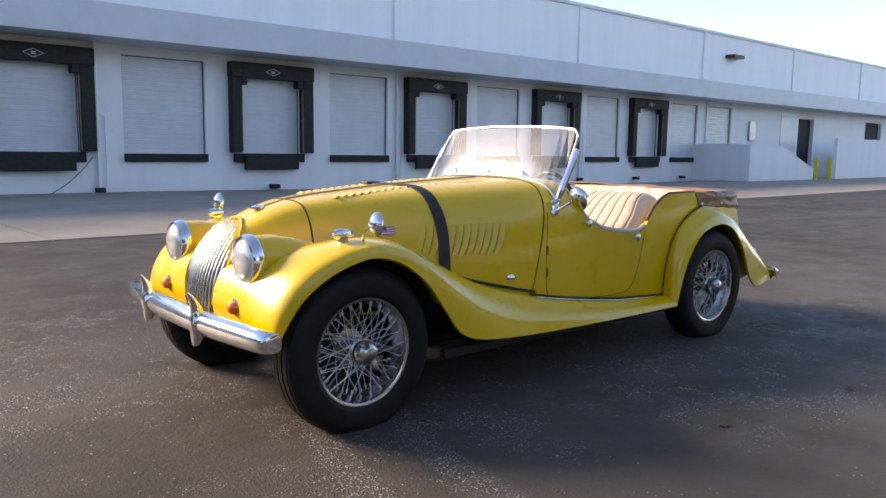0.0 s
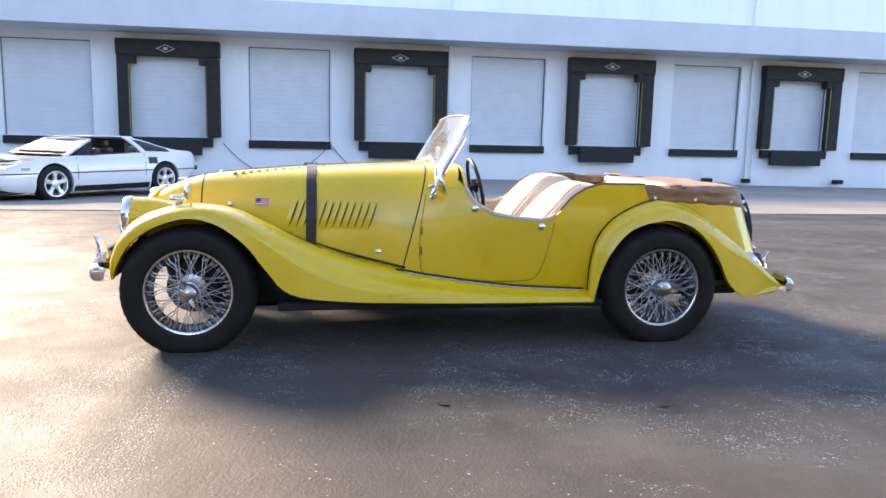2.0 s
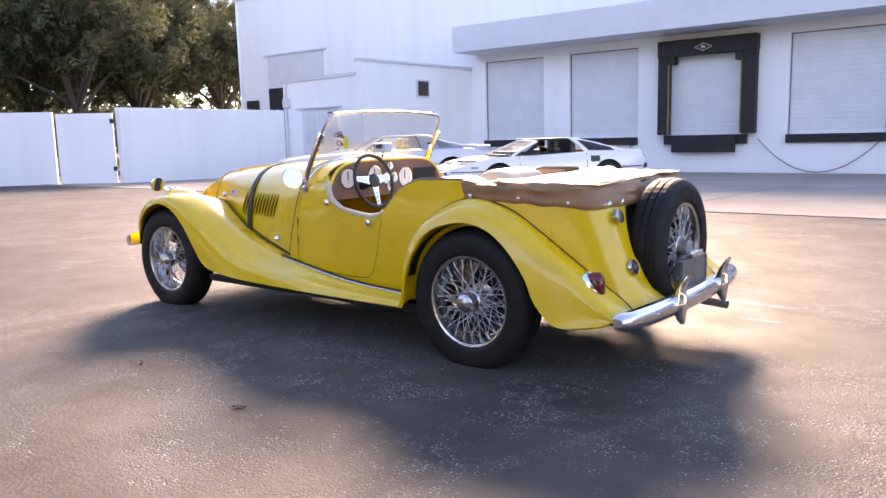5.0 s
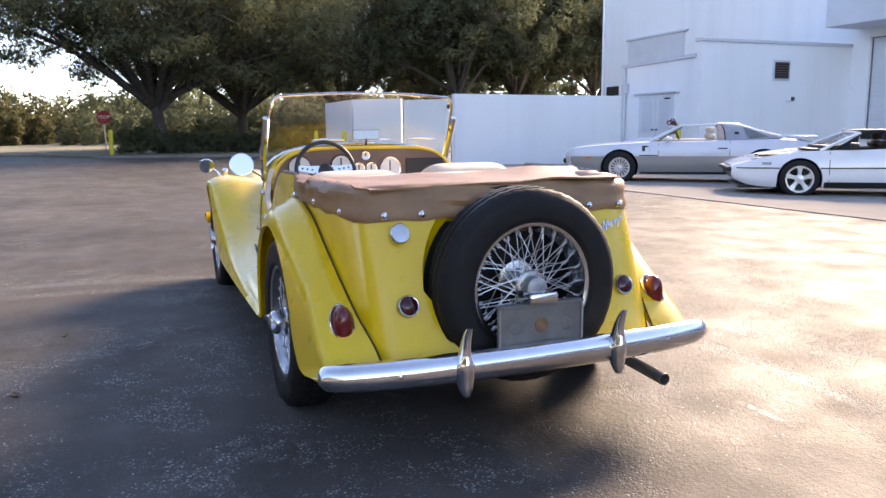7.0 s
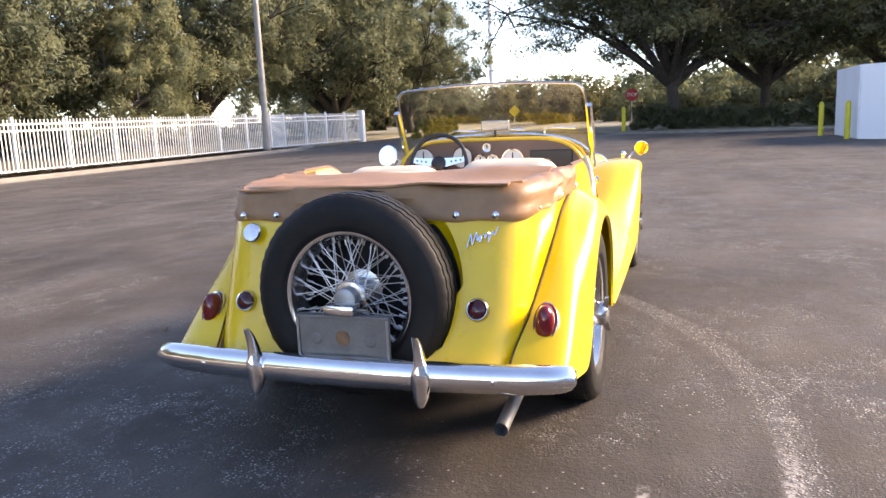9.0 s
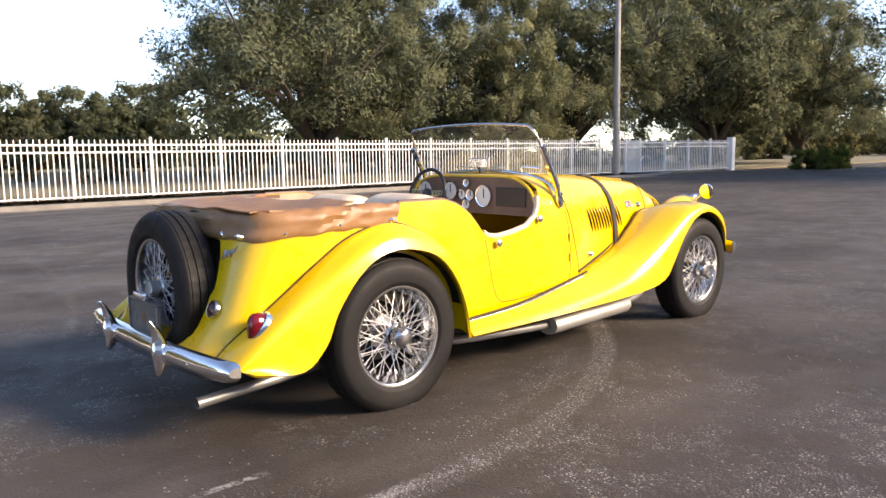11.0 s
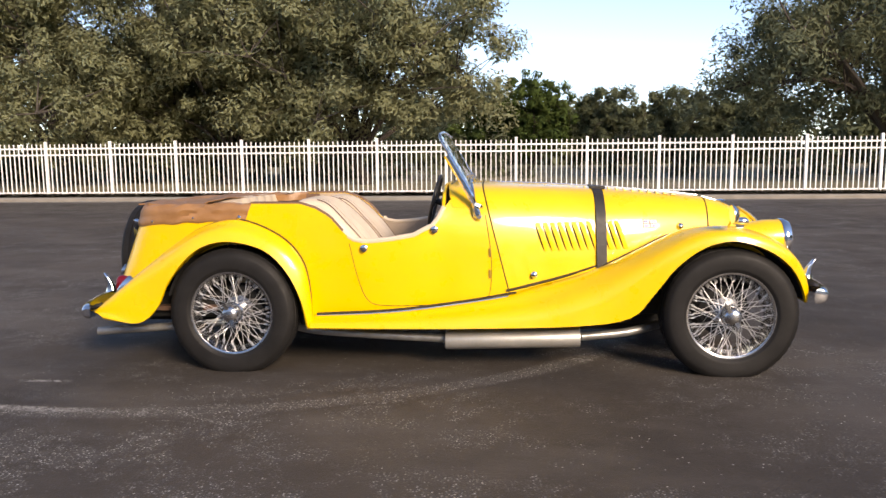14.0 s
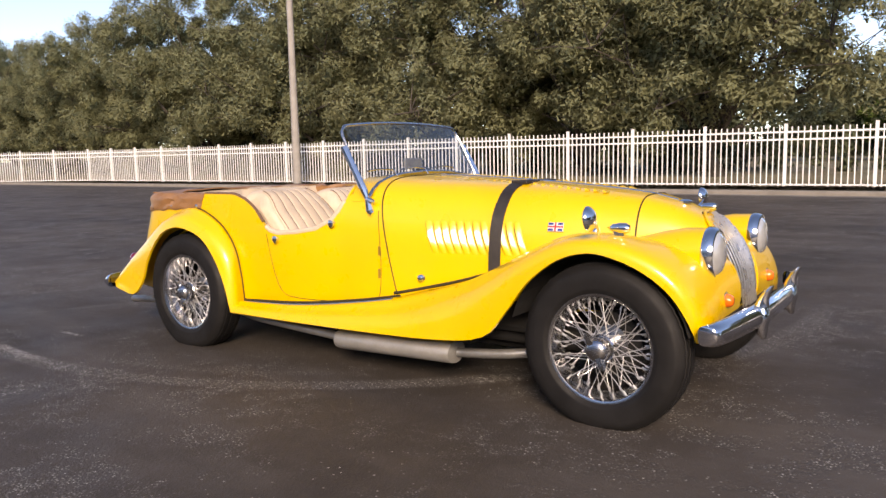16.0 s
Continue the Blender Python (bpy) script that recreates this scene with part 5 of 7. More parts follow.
# ---- wire wheels ----
def wire_wheel(name, label, m, s, r_t=0.325, flat=None):
    """Wheel with its outer face towards -y before the pose m; flat is the height of the ground below its hub."""
    w = new(name)
    w["label"] = label
    w.parent = roadster
    w.matrix_basis = m
    bm = bmesh.new()
    prof = [(0.200, -0.060), (0.214, -0.070), (0.226, -0.0765), (0.229, -0.0790), (0.236, -0.0795), (0.262, -0.083), (0.290, -0.080), (0.303, -0.0765), (0.306, -0.0735), (0.316, -0.068), (0.324, -0.058), (0.3265, -0.0545), (0.3265, -0.046), (0.330, -0.0445), (0.331, -0.022), (0.326, -0.0205), (0.326, -0.014), (0.332, -0.0125)]
    prof = prof + [(r, -y) for r, y in prof[::-1]]
    sides = 144
    rings = []
    for r, y in prof:
        ring = []
        for k in range(sides):
            a = 2 * math.pi * k / sides
            rr = r * r_t / 0.332
            if r > 0.322 and k % 3 == 0:
                rr -= 0.0024
            x, z, yy = rr * math.cos(a), rr * math.sin(a), y
            if flat is not None and z < -0.20:
                yy = y * (1 + 0.13 * ((-0.20 - z) / 0.12) ** 1.5)
                z = max(z, -flat - 0.001)
            ring.append((x, yy, z))
        rings.append(ring)
    loft(bm, rings, True, False)
    part("tyre", bm, TYRE, w, "black treaded tyre", smooth=True)
    bm = spun(bmesh.new(), [(0.196, -0.058), (0.199, -0.066), (0.2075, -0.0705), (0.2125, -0.070), (0.2140, -0.064), (0.209, -0.056), (0.203, -0.050), (0.200, -0.040), (0.186, -0.022), (0.180, 0.0), (0.186, 0.022), (0.200, 0.040), (0.209, 0.058), (0.214, 0.064), (0.2105, 0.071), (0.197, 0.062), (0.194, 0.04), (0.178, 0.02), (0.172, 0.0), (0.178, -0.018), (0.189, -0.032), (0.1915, -0.044)], "y", 72, close=True)
    part("rim", bm, WIRE, w, "chrome wheel rim", smooth=True)
    bm = spun(bmesh.new(), [(0.0, -0.092), (0.030, -0.092), (0.036, -0.082), (0.036, -0.058), (0.050, -0.056), (0.055, -0.050), (0.055, -0.044), (0.046, -0.036), (0.043, -0.02), (0.046, 0.040), (0.070, 0.045), (0.070, 0.058), (0.0, 0.058)], "y", 32)
    part("hub", bm, DULL_CHROME, w, "splined chrome hub", smooth=True)
    bm = bmesh.new()
    rows = ((-0.050, 0.052, -0.040, 0.1905, 0.5236), (-0.046, 0.053, -0.012, 0.174, 0.7854), (0.048, 0.068, 0.006, 0.173, 0.5236))
    for layer, (y0, r0, y1, r1, lean) in enumerate(rows):
        for k in range(24):
            a = 2 * math.pi * (k + (0.0, 0.5, 0.25)[layer]) / 24
            h = a + (lean if k % 2 else -lean)
            tube(bm, [(r0 * math.cos(h), y0, r0 * math.sin(h)), (r1 * math.cos(a), y1, r1 * math.sin(a))], 0.0016, 5)
            tube(bm, [((r1 - 0.015) * math.cos(a), y1, (r1 - 0.015) * math.sin(a)), ((r1 + 0.001) * math.cos(a), y1, (r1 + 0.001) * math.sin(a))], 0.0036, 6)
    sp = part("spoke_set", bm, SPOKE, w, "crossed chrome wire spokes")
    sp["kind"] = "stuff"
    return w


def spinner(w, turn):
    bm = bmesh.new()
    spun(bm, [(0.046, -0.066), (0.046, -0.088), (0.042, -0.099), (0.031, -0.108), (0.015, -0.113), (0.0, -0.114)], "y", 28)
    for s2 in (1, -1):
        rings = []
        for r, hw, y0, y1 in ((0.018, 0.018, -0.088, -0.108), (0.045, 0.015, -0.092, -0.112), (0.068, 0.010, -0.100, -0.116), (0.076, 0.003, -0.106, -0.114)):
            rings.append([(s2 * r, y0, -hw), (s2 * r, y1, -hw * 0.6), (s2 * r, y1, hw * 0.6), (s2 * r, y0, hw)])
        loft(bm, rings)
    o = part("spinner", bm, DULL_CHROME, w, "two-eared chrome knock-off spinner", smooth=True)
    o.matrix_basis = pose(0, 0, 0, 0, turn, 0)


LBL = "chrome wire wheel with a black tyre"
for x, y, turn in ((-1.22, -0.575, 62), (1.22, -0.596, 8), (-1.22, 0.575, 60), (1.22, 0.596, 70)):
    w = wire_wheel("wheel", LBL, pose(x, y, 0.326, 0, 0, 0 if y < 0 else 180), 1, flat=0.296)
    spinner(w, turn)
    drum = spun(bmesh.new(), [(0.0, 0.062), (0.095, 0.062), (0.118, 0.070), (0.118, 0.084), (0.128, 0.086), (0.128, 0.104), (0.0, 0.106)], "y", 32)
    part("brake_drum", drum, UNDER, w, "black brake drum behind the spokes", smooth=False)
spare = wire_wheel("spare_wheel", "spare wire wheel sunk into the sloping tail", pose(*SPARE, 0, 0, 90) @ Matrix.Scale(0.975, 4), 1)
part("retainer", spun(bmesh.new(), [(0.037, -0.06), (0.036, -0.094), (0.032, -0.097), (0.0, -0.098)], "y", 24), STEEL, spare, "grey metal hub cap", smooth=True)
part("retaining_bar", boxed(-0.075, 0.075, -0.100, -0.092, -0.034, -0.026, bevel=0.002), STEEL, spare)

# ---- downpipes, cables and small things on the docks ----
for x in (3.70, 14.20, 24.70, 35.3):
    bm = bmesh.new()
    tube(bm, [(x, WALL_Y - 0.07, -0.2), (x, WALL_Y - 0.07, 3.93)], 0.05, 10)
    pipe = part("downpipe", bm, WALL, warehouse, "white painted downpipe", smooth=True)
    part("shoe", boxed(x - 0.12, x + 0.12, WALL_Y - 0.24, WALL_Y - 0.01, -0.24, -0.10, bevel=0.02), RUBBER, pipe, "black drain shoe")
    bm = bmesh.new()
    tube(bm, [(x + 0.22, WALL_Y - 0.04, -0.1), (x + 0.22, WALL_Y - 0.04, 1.9), (x + 0.06, WALL_Y - 0.04, 1.95)], 0.02, 8)
    part("conduit", bm, WALL, warehouse)
for x0, x1, dip in ((-3.25, -0.05, 0.95), (0.02, 3.55, 1.15), (-10.3, -7.0, 0.9)):
    bm = bmesh.new()
    tube(bm, [(x0 + (x1 - x0) * t, WALL_Y - 0.05, 0.75 - dip * (1 - (2 * t - 1) ** 2)) for t in spread(0, 1, 17)], 0.012, 6)
    part("slack_cable", bm, CABLE, warehouse, "slack grey cable on the dock wall", smooth=True)
for x in (9.0, 12.6, 17.6, 22.4, 28.9, 33.0):
    part("wheel_stop", boxed(x, x + 0.3, WALL_Y - 0.25, WALL_Y - 0.01, -0.24, -0.10, bevel=0.02), RUBBER, warehouse)
lamp = part("flood_lamp", boxed(37.5, 38.6, 19.5, 20.09, 6.42, 6.62, bevel=0.04), BRONZE, warehouse, "dark wall flood lamp")
part("switch_box", boxed(40.0, 40.7, WALL_Y - 0.14, WALL_Y - 0.002, 1.9, 3.0, bevel=0.01), GALV, warehouse, "grey switch box")
# black slabs in place of the unlit inside of the open bays
part("bay_shade", boxed(46.4, 48.6, WALL_Y + 0.24, WALL_Y + 0.29, 0.0, 3.4), DARK, warehouse)
part("bay_shade", boxed(57.0, 60.0, WALL_Y + 0.24, WALL_Y + 0.29, 1.6, 3.5), DARK, warehouse)
part("overhead_door", boxed(44.0, 46.0, WALL_Y - 0.03, WALL_Y - 0.002, 0.9, 3.5), DOOR, warehouse)
ramp = thing("loading_ramp", "white walled loading ramp beside the docks", "ramp", kind="structure")
bm = bmesh.new()
loft(bm, [[(34.2, 16.5, -0.3), (34.2, 16.7, -0.3), (34.2, 16.7, 1.6), (34.2, 16.5, 1.6)], [(37.6, 16.5, -0.3), (37.6, 16.7, -0.3), (37.6, 16.7, 1.57), (37.6, 16.5, 1.57)], [(41.5, 16.5, -0.3), (41.5, 16.7, -0.3), (41.5, 16.7, 0.3), (41.5, 16.5, 0.3)]])
part("parapet", bm, WALL, ramp)
part("side_wall", boxed(34.2, 34.4, 16.7, WALL_Y - 0.01, -0.3, 1.6), WALL, ramp)
part("far_parapet", boxed(44.5, 75, 16.5, 16.7, -0.35, 2.1), WALL, ramp)
for x, y in ((38.4, 15.0), (39.3, 14.7)):
    b = thing("bollard", "yellow steel bollard by the loading ramp", "bollard", (x, y, -0.22), "yellow bollards")
    part("post", spun(bmesh.new(), [(0.11, -0.1), (0.11, 1.1), (0.08, 1.18), (0.0, 1.2)], "z", 18), BOLLARD, b, smooth=True)

# ---- part of the main building beyond the annex ----
part("overhead_door", boxed(-25.3, -21.6, WALL_Y + 0.26, WALL_Y + 0.297, 3.45, 4.9), DOOR, warehouse)
# black slab painted for the shade in the doorway
part("bay_shade", boxed(-25.35, -24.2, WALL_Y + 0.27, WALL_Y + 0.297, 0.0, 3.45), DARK, warehouse)
part("door_lintel", boxed(-25.5, -21.4, WALL_Y + 0.2, WALL_Y + 0.297, 4.9, 4.98), CANOPY, warehouse)
win = part("window", boxed(-27.0, -26.1, WALL_Y + 0.24, WALL_Y + 0.297, 2.5, 2.96), BRONZE, warehouse, "small dark window")
bm = bmesh.new()
tube(bm, [(-27.3, WALL_Y + 0.22, -0.2), (-27.3, WALL_Y + 0.22, 7.6)], 0.06, 8)
part("downpipe", bm, WALL, warehouse)

# ---- annex ----
annex = thing("annex", "low white rendered annex with a double door", "building", kind="structure")
bm = bmesh.new()
loft(bm, [[(x, 14.0, -0.5), (x, WALL_Y + 0.29, -0.5), (x, WALL_Y + 0.29, top), (x, 14.0, top)] for x, top in ((-17.15, 2.96), (-13.72, 3.02))])
part("wall", bm, WALL, annex)
part("side_wall", boxed(-13.72, -13.5, 13.997, WALL_Y + 0.29, -0.5, 3.44), WALL, annex)
bm = bmesh.new()
loft(bm, [[(x, 13.93, t), (x, WALL_Y + 0.28, t), (x, WALL_Y + 0.28, t + 0.1), (x, 13.93, t + 0.1)] for x, t in ((-17.25, 2.96), (-13.725, 3.02))])
part("roof", bm, CANOPY, annex)
part("coping", boxed(-13.76, -13.44, 13.95, WALL_Y + 0.28, 3.441, 3.53, bevel=0.01), CANOPY, annex)
part("door_hood", boxed(-16.45, -14.40, 13.86, 13.998, 2.06, 2.11), CANOPY, annex)
part("door_frame", boxed(-16.30, -14.52, 13.955, 13.998, -0.2, 2.05), WALL, annex)
for x in (-16.24, -15.40):
    d = part("door", boxed(x, x + 0.82, 13.93, 13.953, -0.2, 2.00, bevel=0.004), DOOR, annex, "pale grey steel door leaf")
    part("panel", boxed(x + 0.16, x + 0.66, 13.922, 13.929, 0.9, 1.85, bevel=0.003), CANOPY, d)
    part("handle", boxed(x + (0.70 if x < -16 else 0.06), x + (0.76 if x < -16 else 0.12), 13.88, 13.929, 0.95, 1.0), BRONZE, d)
part("door_sign", boxed(-15.0, -14.72, 13.918, 13.929, 1.88, 1.93), BRONZE, annex)
vent = part("vent", boxed(-13.498, -13.45, 16.62, 17.28, 2.38, 2.98), CANOPY, annex, "rusty louvred wall vent")
# black sheet standing for the shade behind the slats
part("vent_shade", boxed(-13.449, -13.445, 16.68, 17.22, 2.44, 2.92), DARK, vent)
VENT = plain("rusty_vent", (0.16, 0.10, 0.09), 0.7, vary=0.3)
slat = part("slat", boxed(-0.02, 0.02, -0.27, 0.27, -0.004, 0.004), VENT, vent)
slat.matrix_basis = pose(-13.43, 16.95, 2.47, 0, 35, 0)
for k in range(1, 7):
    again(slat, pose(-13.43, 16.95, 2.47 + 0.07 * k, 0, 35, 0))
spun_lamp = part("wall_lamp", boxed(-13.498, -13.30, 17.20, 17.36, 1.78, 1.94, bevel=0.03), FENCE_WHITE, annex, "white wall spot lamp")
part("lens", spun(bmesh.new(), [(0.07, 0.0), (0.06, 0.03), (0.0, 0.04)], "x", 16, (-13.30, 17.28, 1.84)), BLACK, spun_lamp)
bm = bmesh.new()
tube(bm, [(-17.05, 13.93, -0.2), (-17.05, 13.93, 2.95)], 0.05, 8)
tube(bm, [(-17.30, 13.80, -0.2), (-17.30, 13.80, 2.1)], 0.045, 8)
part("downpipe", bm, CANOPY, annex)
part("meter_box", boxed(-17.12, -16.85, 13.86, 13.998, 2.15, 2.45, bevel=0.02), CANOPY, annex)
riser = thing("fire_riser", "yellow fire riser with dark valve wheels", "pipe", (-13.85, 13.55, ground_z(0, 13.5)))
part("pipe", spun(bmesh.new(), [(0.075, -0.05), (0.075, 1.15), (0.055, 1.25), (0.0, 1.28)], "z", 16), BOLLARD, riser, smooth=True)
VALVE = plain("dark_red_valve", (0.12, 0.03, 0.03), 0.5)
for x, z, t in ((-0.22, 1.05, 30), (-0.32, 0.80, -20), (-0.18, 1.32, 10), (-0.30, 1.30, 50)):
    bm = bmesh.new()
    tube(bm, [(0.0, 0.0, z - 0.12), (x, -0.03, z)], 0.03, 8)
    v = part("valve", bm, VALVE, riser, "dark red valve")
    w2 = part("hand_wheel", spun(bmesh.new(), [(0.085 + 0.016 * math.cos(a), 0.016 * math.sin(a)) for a in (math.pi * k / 4 for k in range(8))], "y", 18, close=True), VALVE, v)
    w2.matrix_basis = pose(x, -0.06, z, t, 0, t)
cone = thing("traffic_cone", "small faded orange traffic cone on the apron", "cone", (-10.6, 8.75, ground_z(0, 8.75) + 0.012))
ORANGE = plain("orange_cone", (0.75, 0.14, 0.03), 0.6)
part("body", spun(bmesh.new(), [(0.10, 0.02), (0.05, 0.22), (0.025, 0.34), (0.0, 0.35)], "z", 16), ORANGE, cone, smooth=True)
part("base", boxed(-0.14, 0.14, -0.14, 0.14, 0.0, 0.025, bevel=0.006), ORANGE, cone)

# ---- screen wall ----
screen = thing("screen_wall", "tall white panel wall screening the yard corner", "wall", kind="structure")


def wall_run(name, a, b, h, thick=0.1, mat=WALL, z0=-0.4):
    a, b = Vector((*a, 0)), Vector((*b, 0))
    d = (b - a).normalized()
    s = Vector((-d.y, d.x, 0)) * thick / 2
    bm = bmesh.new()
    loft(bm, [[p - s + Vector((0, 0, z0)), p + s + Vector((0, 0, z0)), p + s + Vector((0, 0, h)), p - s + Vector((0, 0, h))] for p in (a, b)])
    bmesh.ops.recalc_face_normals(bm, faces=bm.faces)
    return part(name, bm, mat, screen)


wall_run("panel", (-17.2, 13.9), (-16.74, 7.72), 2.07, 0.18)
wall_run("gate", (-16.95, 7.70), (-17.95, 6.62), 1.93, 0.06)
wall_run("panel", (-18.0, 6.56), (-18.95, 5.35), 1.98, 0.16)
wall_run("panel", (-19.0, 5.35), (-22.5, 5.38), 1.98, 0.16)
for z in (0.35, 1.65):
    part("gate_hinge", boxed(-16.95, -16.85, 7.60, 7.66, z, z + 0.12), BRONZE, screen)
for x, y in ((-22.0, 4.83), (-19.15, 5.06)):
    b = thing("bollard", "yellow steel bollard beside the screen wall", "bollard", (x, y, 0), "yellow bollards")
    part("post", spun(bmesh.new(), [(0.072, -0.1), (0.072, 0.98), (0.052, 1.04), (0.0, 1.06)], "z", 18), BOLLARD, b, smooth=True)

# ---- verges and kerbs ----
verge = bmesh.new()
for pts in ([(-300, -400), (300, -400), (300, -13.85), (-23.0, -13.85), (-26.5, -15.0), (-300, -15.0)], [(-300, -10.5), (-35.5, -10.5), (-34.5, -5.0), (-30.0, -2.6), (-28.3, 1.5), (-27.0, 8.6), (-21.0, 14.0), (-17.4, 19.9), (-27.4, 20.2), (-27.6, 400), (-300, 400)]):
    vs = [verge.verts.new((x, y, 0.10)) for x, y in pts]
    f = verge.faces.new(vs)
    if f.normal.z < 0:
        f.normal_flip()
    r = bmesh.ops.extrude_face_region(verge, geom=[f])
    for v in r["geom"]:
        if isinstance(v, bmesh.types.BMVert):
            v.co.z = -0.3
bmesh.ops.recalc_face_normals(verge, faces=verge.faces)
tagged(part("verge", verge, SOIL), "rough dry grass and bare soil beyond the kerb", "verge", kind="structure")


def kerb(path):
    bm = bmesh.new()
    rings = []
    pts = [Vector((*p, 0)) for p in path]
    for i, p in enumerate(pts):
        d = (pts[min(i + 1, len(pts) - 1)] - pts[max(0, i - 1)]).normalized()
        s = Vector((-d.y, d.x, 0))
        rings.append([p + s * o + Vector((0, 0, z)) for o, z in ((-0.02, -0.2), (-0.01, 0.09), (0.03, 0.125), (0.15, 0.13), (0.16, -0.2))])
    loft(bm, rings)
    bmesh.ops.recalc_face_normals(bm, faces=bm.faces)
    tagged(part("kerb", bm, KERB), "pale concrete kerb along the asphalt edge", "kerb", kind="structure")


kerb([(60 - 3 * k, -13.72) for k in range(28)] + [(-23.2, -13.8), (-25.0, -14.3), (-26.6, -14.9)])
kerb([(-35.45, -10.4), (-34.45, -4.95), (-29.95, -2.55), (-28.25, 1.5), (-26.95, 8.5), (-20.95, 13.9)])
gutter = bmesh.new()
vs = [gutter.verts.new(p) for p in ((60, -13.70, 0.036), (-23.2, -13.78, 0.036), (-23.2, -13.28, 0.036), (60, -13.20, 0.036))]
gutter.faces.new(vs[::-1])
bmesh.ops.recalc_face_normals(gutter, faces=gutter.faces)
tagged(part("gutter", gutter, KERB), "concrete gutter strip beside the kerb", "gutter", kind="structure")

# ---- fence ----
fence = thing("fence", "white enamelled picket fence along the car park edge", "fence", kind="structure")
FZ = 0.06
post = part("post", boxed(-0.035, 0.035, -0.035, 0.035, 0.0, 1.49, bevel=0.006), FENCE_WHITE, fence)
rail = part("rail", boxed(-0.876, 0.876, -0.016, 0.016, -0.02, 0.02), FENCE_WHITE, fence)
picket = part("picket", boxed(-0.012, 0.012, -0.012, 0.012, 0.03, 1.42), FENCE_WHITE, fence)
posts = [(4.992 + 1.825 * k, -15.63) for k in range(14, -17, -1)] + [(-25.0, -15.45)]
tail = [(30.542 + 1.8 * k, -15.63 + 0.62 * k) for k in range(1, 6)][::-1]
west = [(-25.0 - 1.7 * k, -15.45 + 0.15 * k) for k in range(1, 5)]
line = tail + posts + west
many = bmesh.new()
first = True
used = 0
for a, b in zip(line, line[1:]):
    dx, dy = b[0] - a[0], b[1] - a[1]
    ln, ang = math.hypot(dx, dy), math.degrees(math.atan2(dy, dx))
    if first:
        post.matrix_basis = pose(*a, FZ)
        first = False
    again(post, pose(*b, FZ))
    mx, my = (a[0] + b[0]) / 2, (a[1] + b[1]) / 2
    for z in (0.10, 1.13, 1.30):
        o = again(rail, pose(mx, my, FZ + z, 0, 0, ang) @ Matrix.Diagonal(((ln - 0.07) / 1.752, 1, 1, 1)))
    near = -9.0 < mx < 20.0
    for k in range(13):
        t = (k + 1) / 14
        p = (a[0] + dx * t, a[1] + dy * t)
        if near and used < 280:
            again(picket, pose(*p, FZ))
            used += 1
        else:
            box(many, p[0] - 0.012, p[0] + 0.012, p[1] - 0.012, p[1] + 0.012, FZ + 0.03, FZ + 1.42)
for o in (rail, picket):
    bpy.data.objects.remove(o)
rest = part("far_pickets", many, FENCE_WHITE, fence)
rest["kind"] = "stuff"
part("gate_post", boxed(-31.95, -31.65, -15.0, -14.7, 0, 1.6, bevel=0.02), FENCE_WHITE, fence)

# ---- lamp posts, signs ----
for x, y, lean in ((-21.7, -14.35, 0.0), (16.2, -14.62, 0.0)):
    lp = thing("lamp_post", "tall weathered concrete lamp post behind the kerb", "lamp post", (x, y, 0.08), "lamp posts")
    part("shaft", spun(bmesh.new(), [(0.145, -0.1), (0.140, 0.3), (0.115, 3.5), (0.085, 8.6), (0.0, 8.62)], "z", 14), POLE, lp, smooth=True)
    part("lamp_head", boxed(-0.25, 0.25, 0.0, 0.75, 8.45, 8.65, bevel=0.04), BRONZE, lp, "dark shoebox lamp head")
SIGN_RED = plain("stop_red", (0.45, 0.02, 0.03), 0.5)
SIGN_YELLOW = plain("sign_yellow", (0.80, 0.52, 0.02), 0.5)
stop = thing("stop_sign", "red octagonal stop sign on a steel post", "sign", (-44.6, -2.4, 0.1))
bm = bmesh.new()
tube(bm, [(0, 0, -0.1), (0, 0, 2.25)], 0.03, 8)
part("post", bm, GALV, stop)
face = part("face", spun(bmesh.new(), [(0.40, 0.0), (0.40, 0.01), (0.0, 0.01)], "x", 8, (0.03, 0, 1.85)), SIGN_RED, stop)
fc = bpy.data.curves.new("stop_word", "FONT")
fc.body, fc.size, fc.align_x, fc.align_y, fc.extrude = "STOP", 0.27, "CENTER", "CENTER", 0.002
tx = new("lettering", fc)
fc.materials.append(FLAG_WHITE)
tx.parent = face
tx.matrix_basis = pose(0.046, 0, 1.85, 90, 0, 90)
mark = thing("marker_post", "yellow marker post on the verge", "post", (-31.6, -1.85, 0.1))
part("post", spun(bmesh.new(), [(0.09, -0.1), (0.09, 1.05), (0.0, 1.1)], "z", 12), BOLLARD, mark)
dia = thing("warning_sign", "yellow diamond warning sign on a post", "sign", (-75.2, -16.5, 0.1))
bm = bmesh.new()
tube(bm, [(0, 0, -0.1), (0, 0, 1.6)], 0.03, 6)
part("post", bm, GALV, dia)
part("face", spun(bmesh.new(), [(0.62, 0.0), (0.62, 0.01), (0.0, 0.01)], "x", 4, (0.03, 0, 1.3)), SIGN_YELLOW, dia)
mast = thing("utility_mast", "tall slim telecom mast beyond the trees", "mast", (-150, -37.7, 0))
bm = bmesh.new()
tube(bm, [(0, 0, 0), (0, 0, 34)], [0.55, 0.4], 10)
part("pole", bm, GALV, mast)
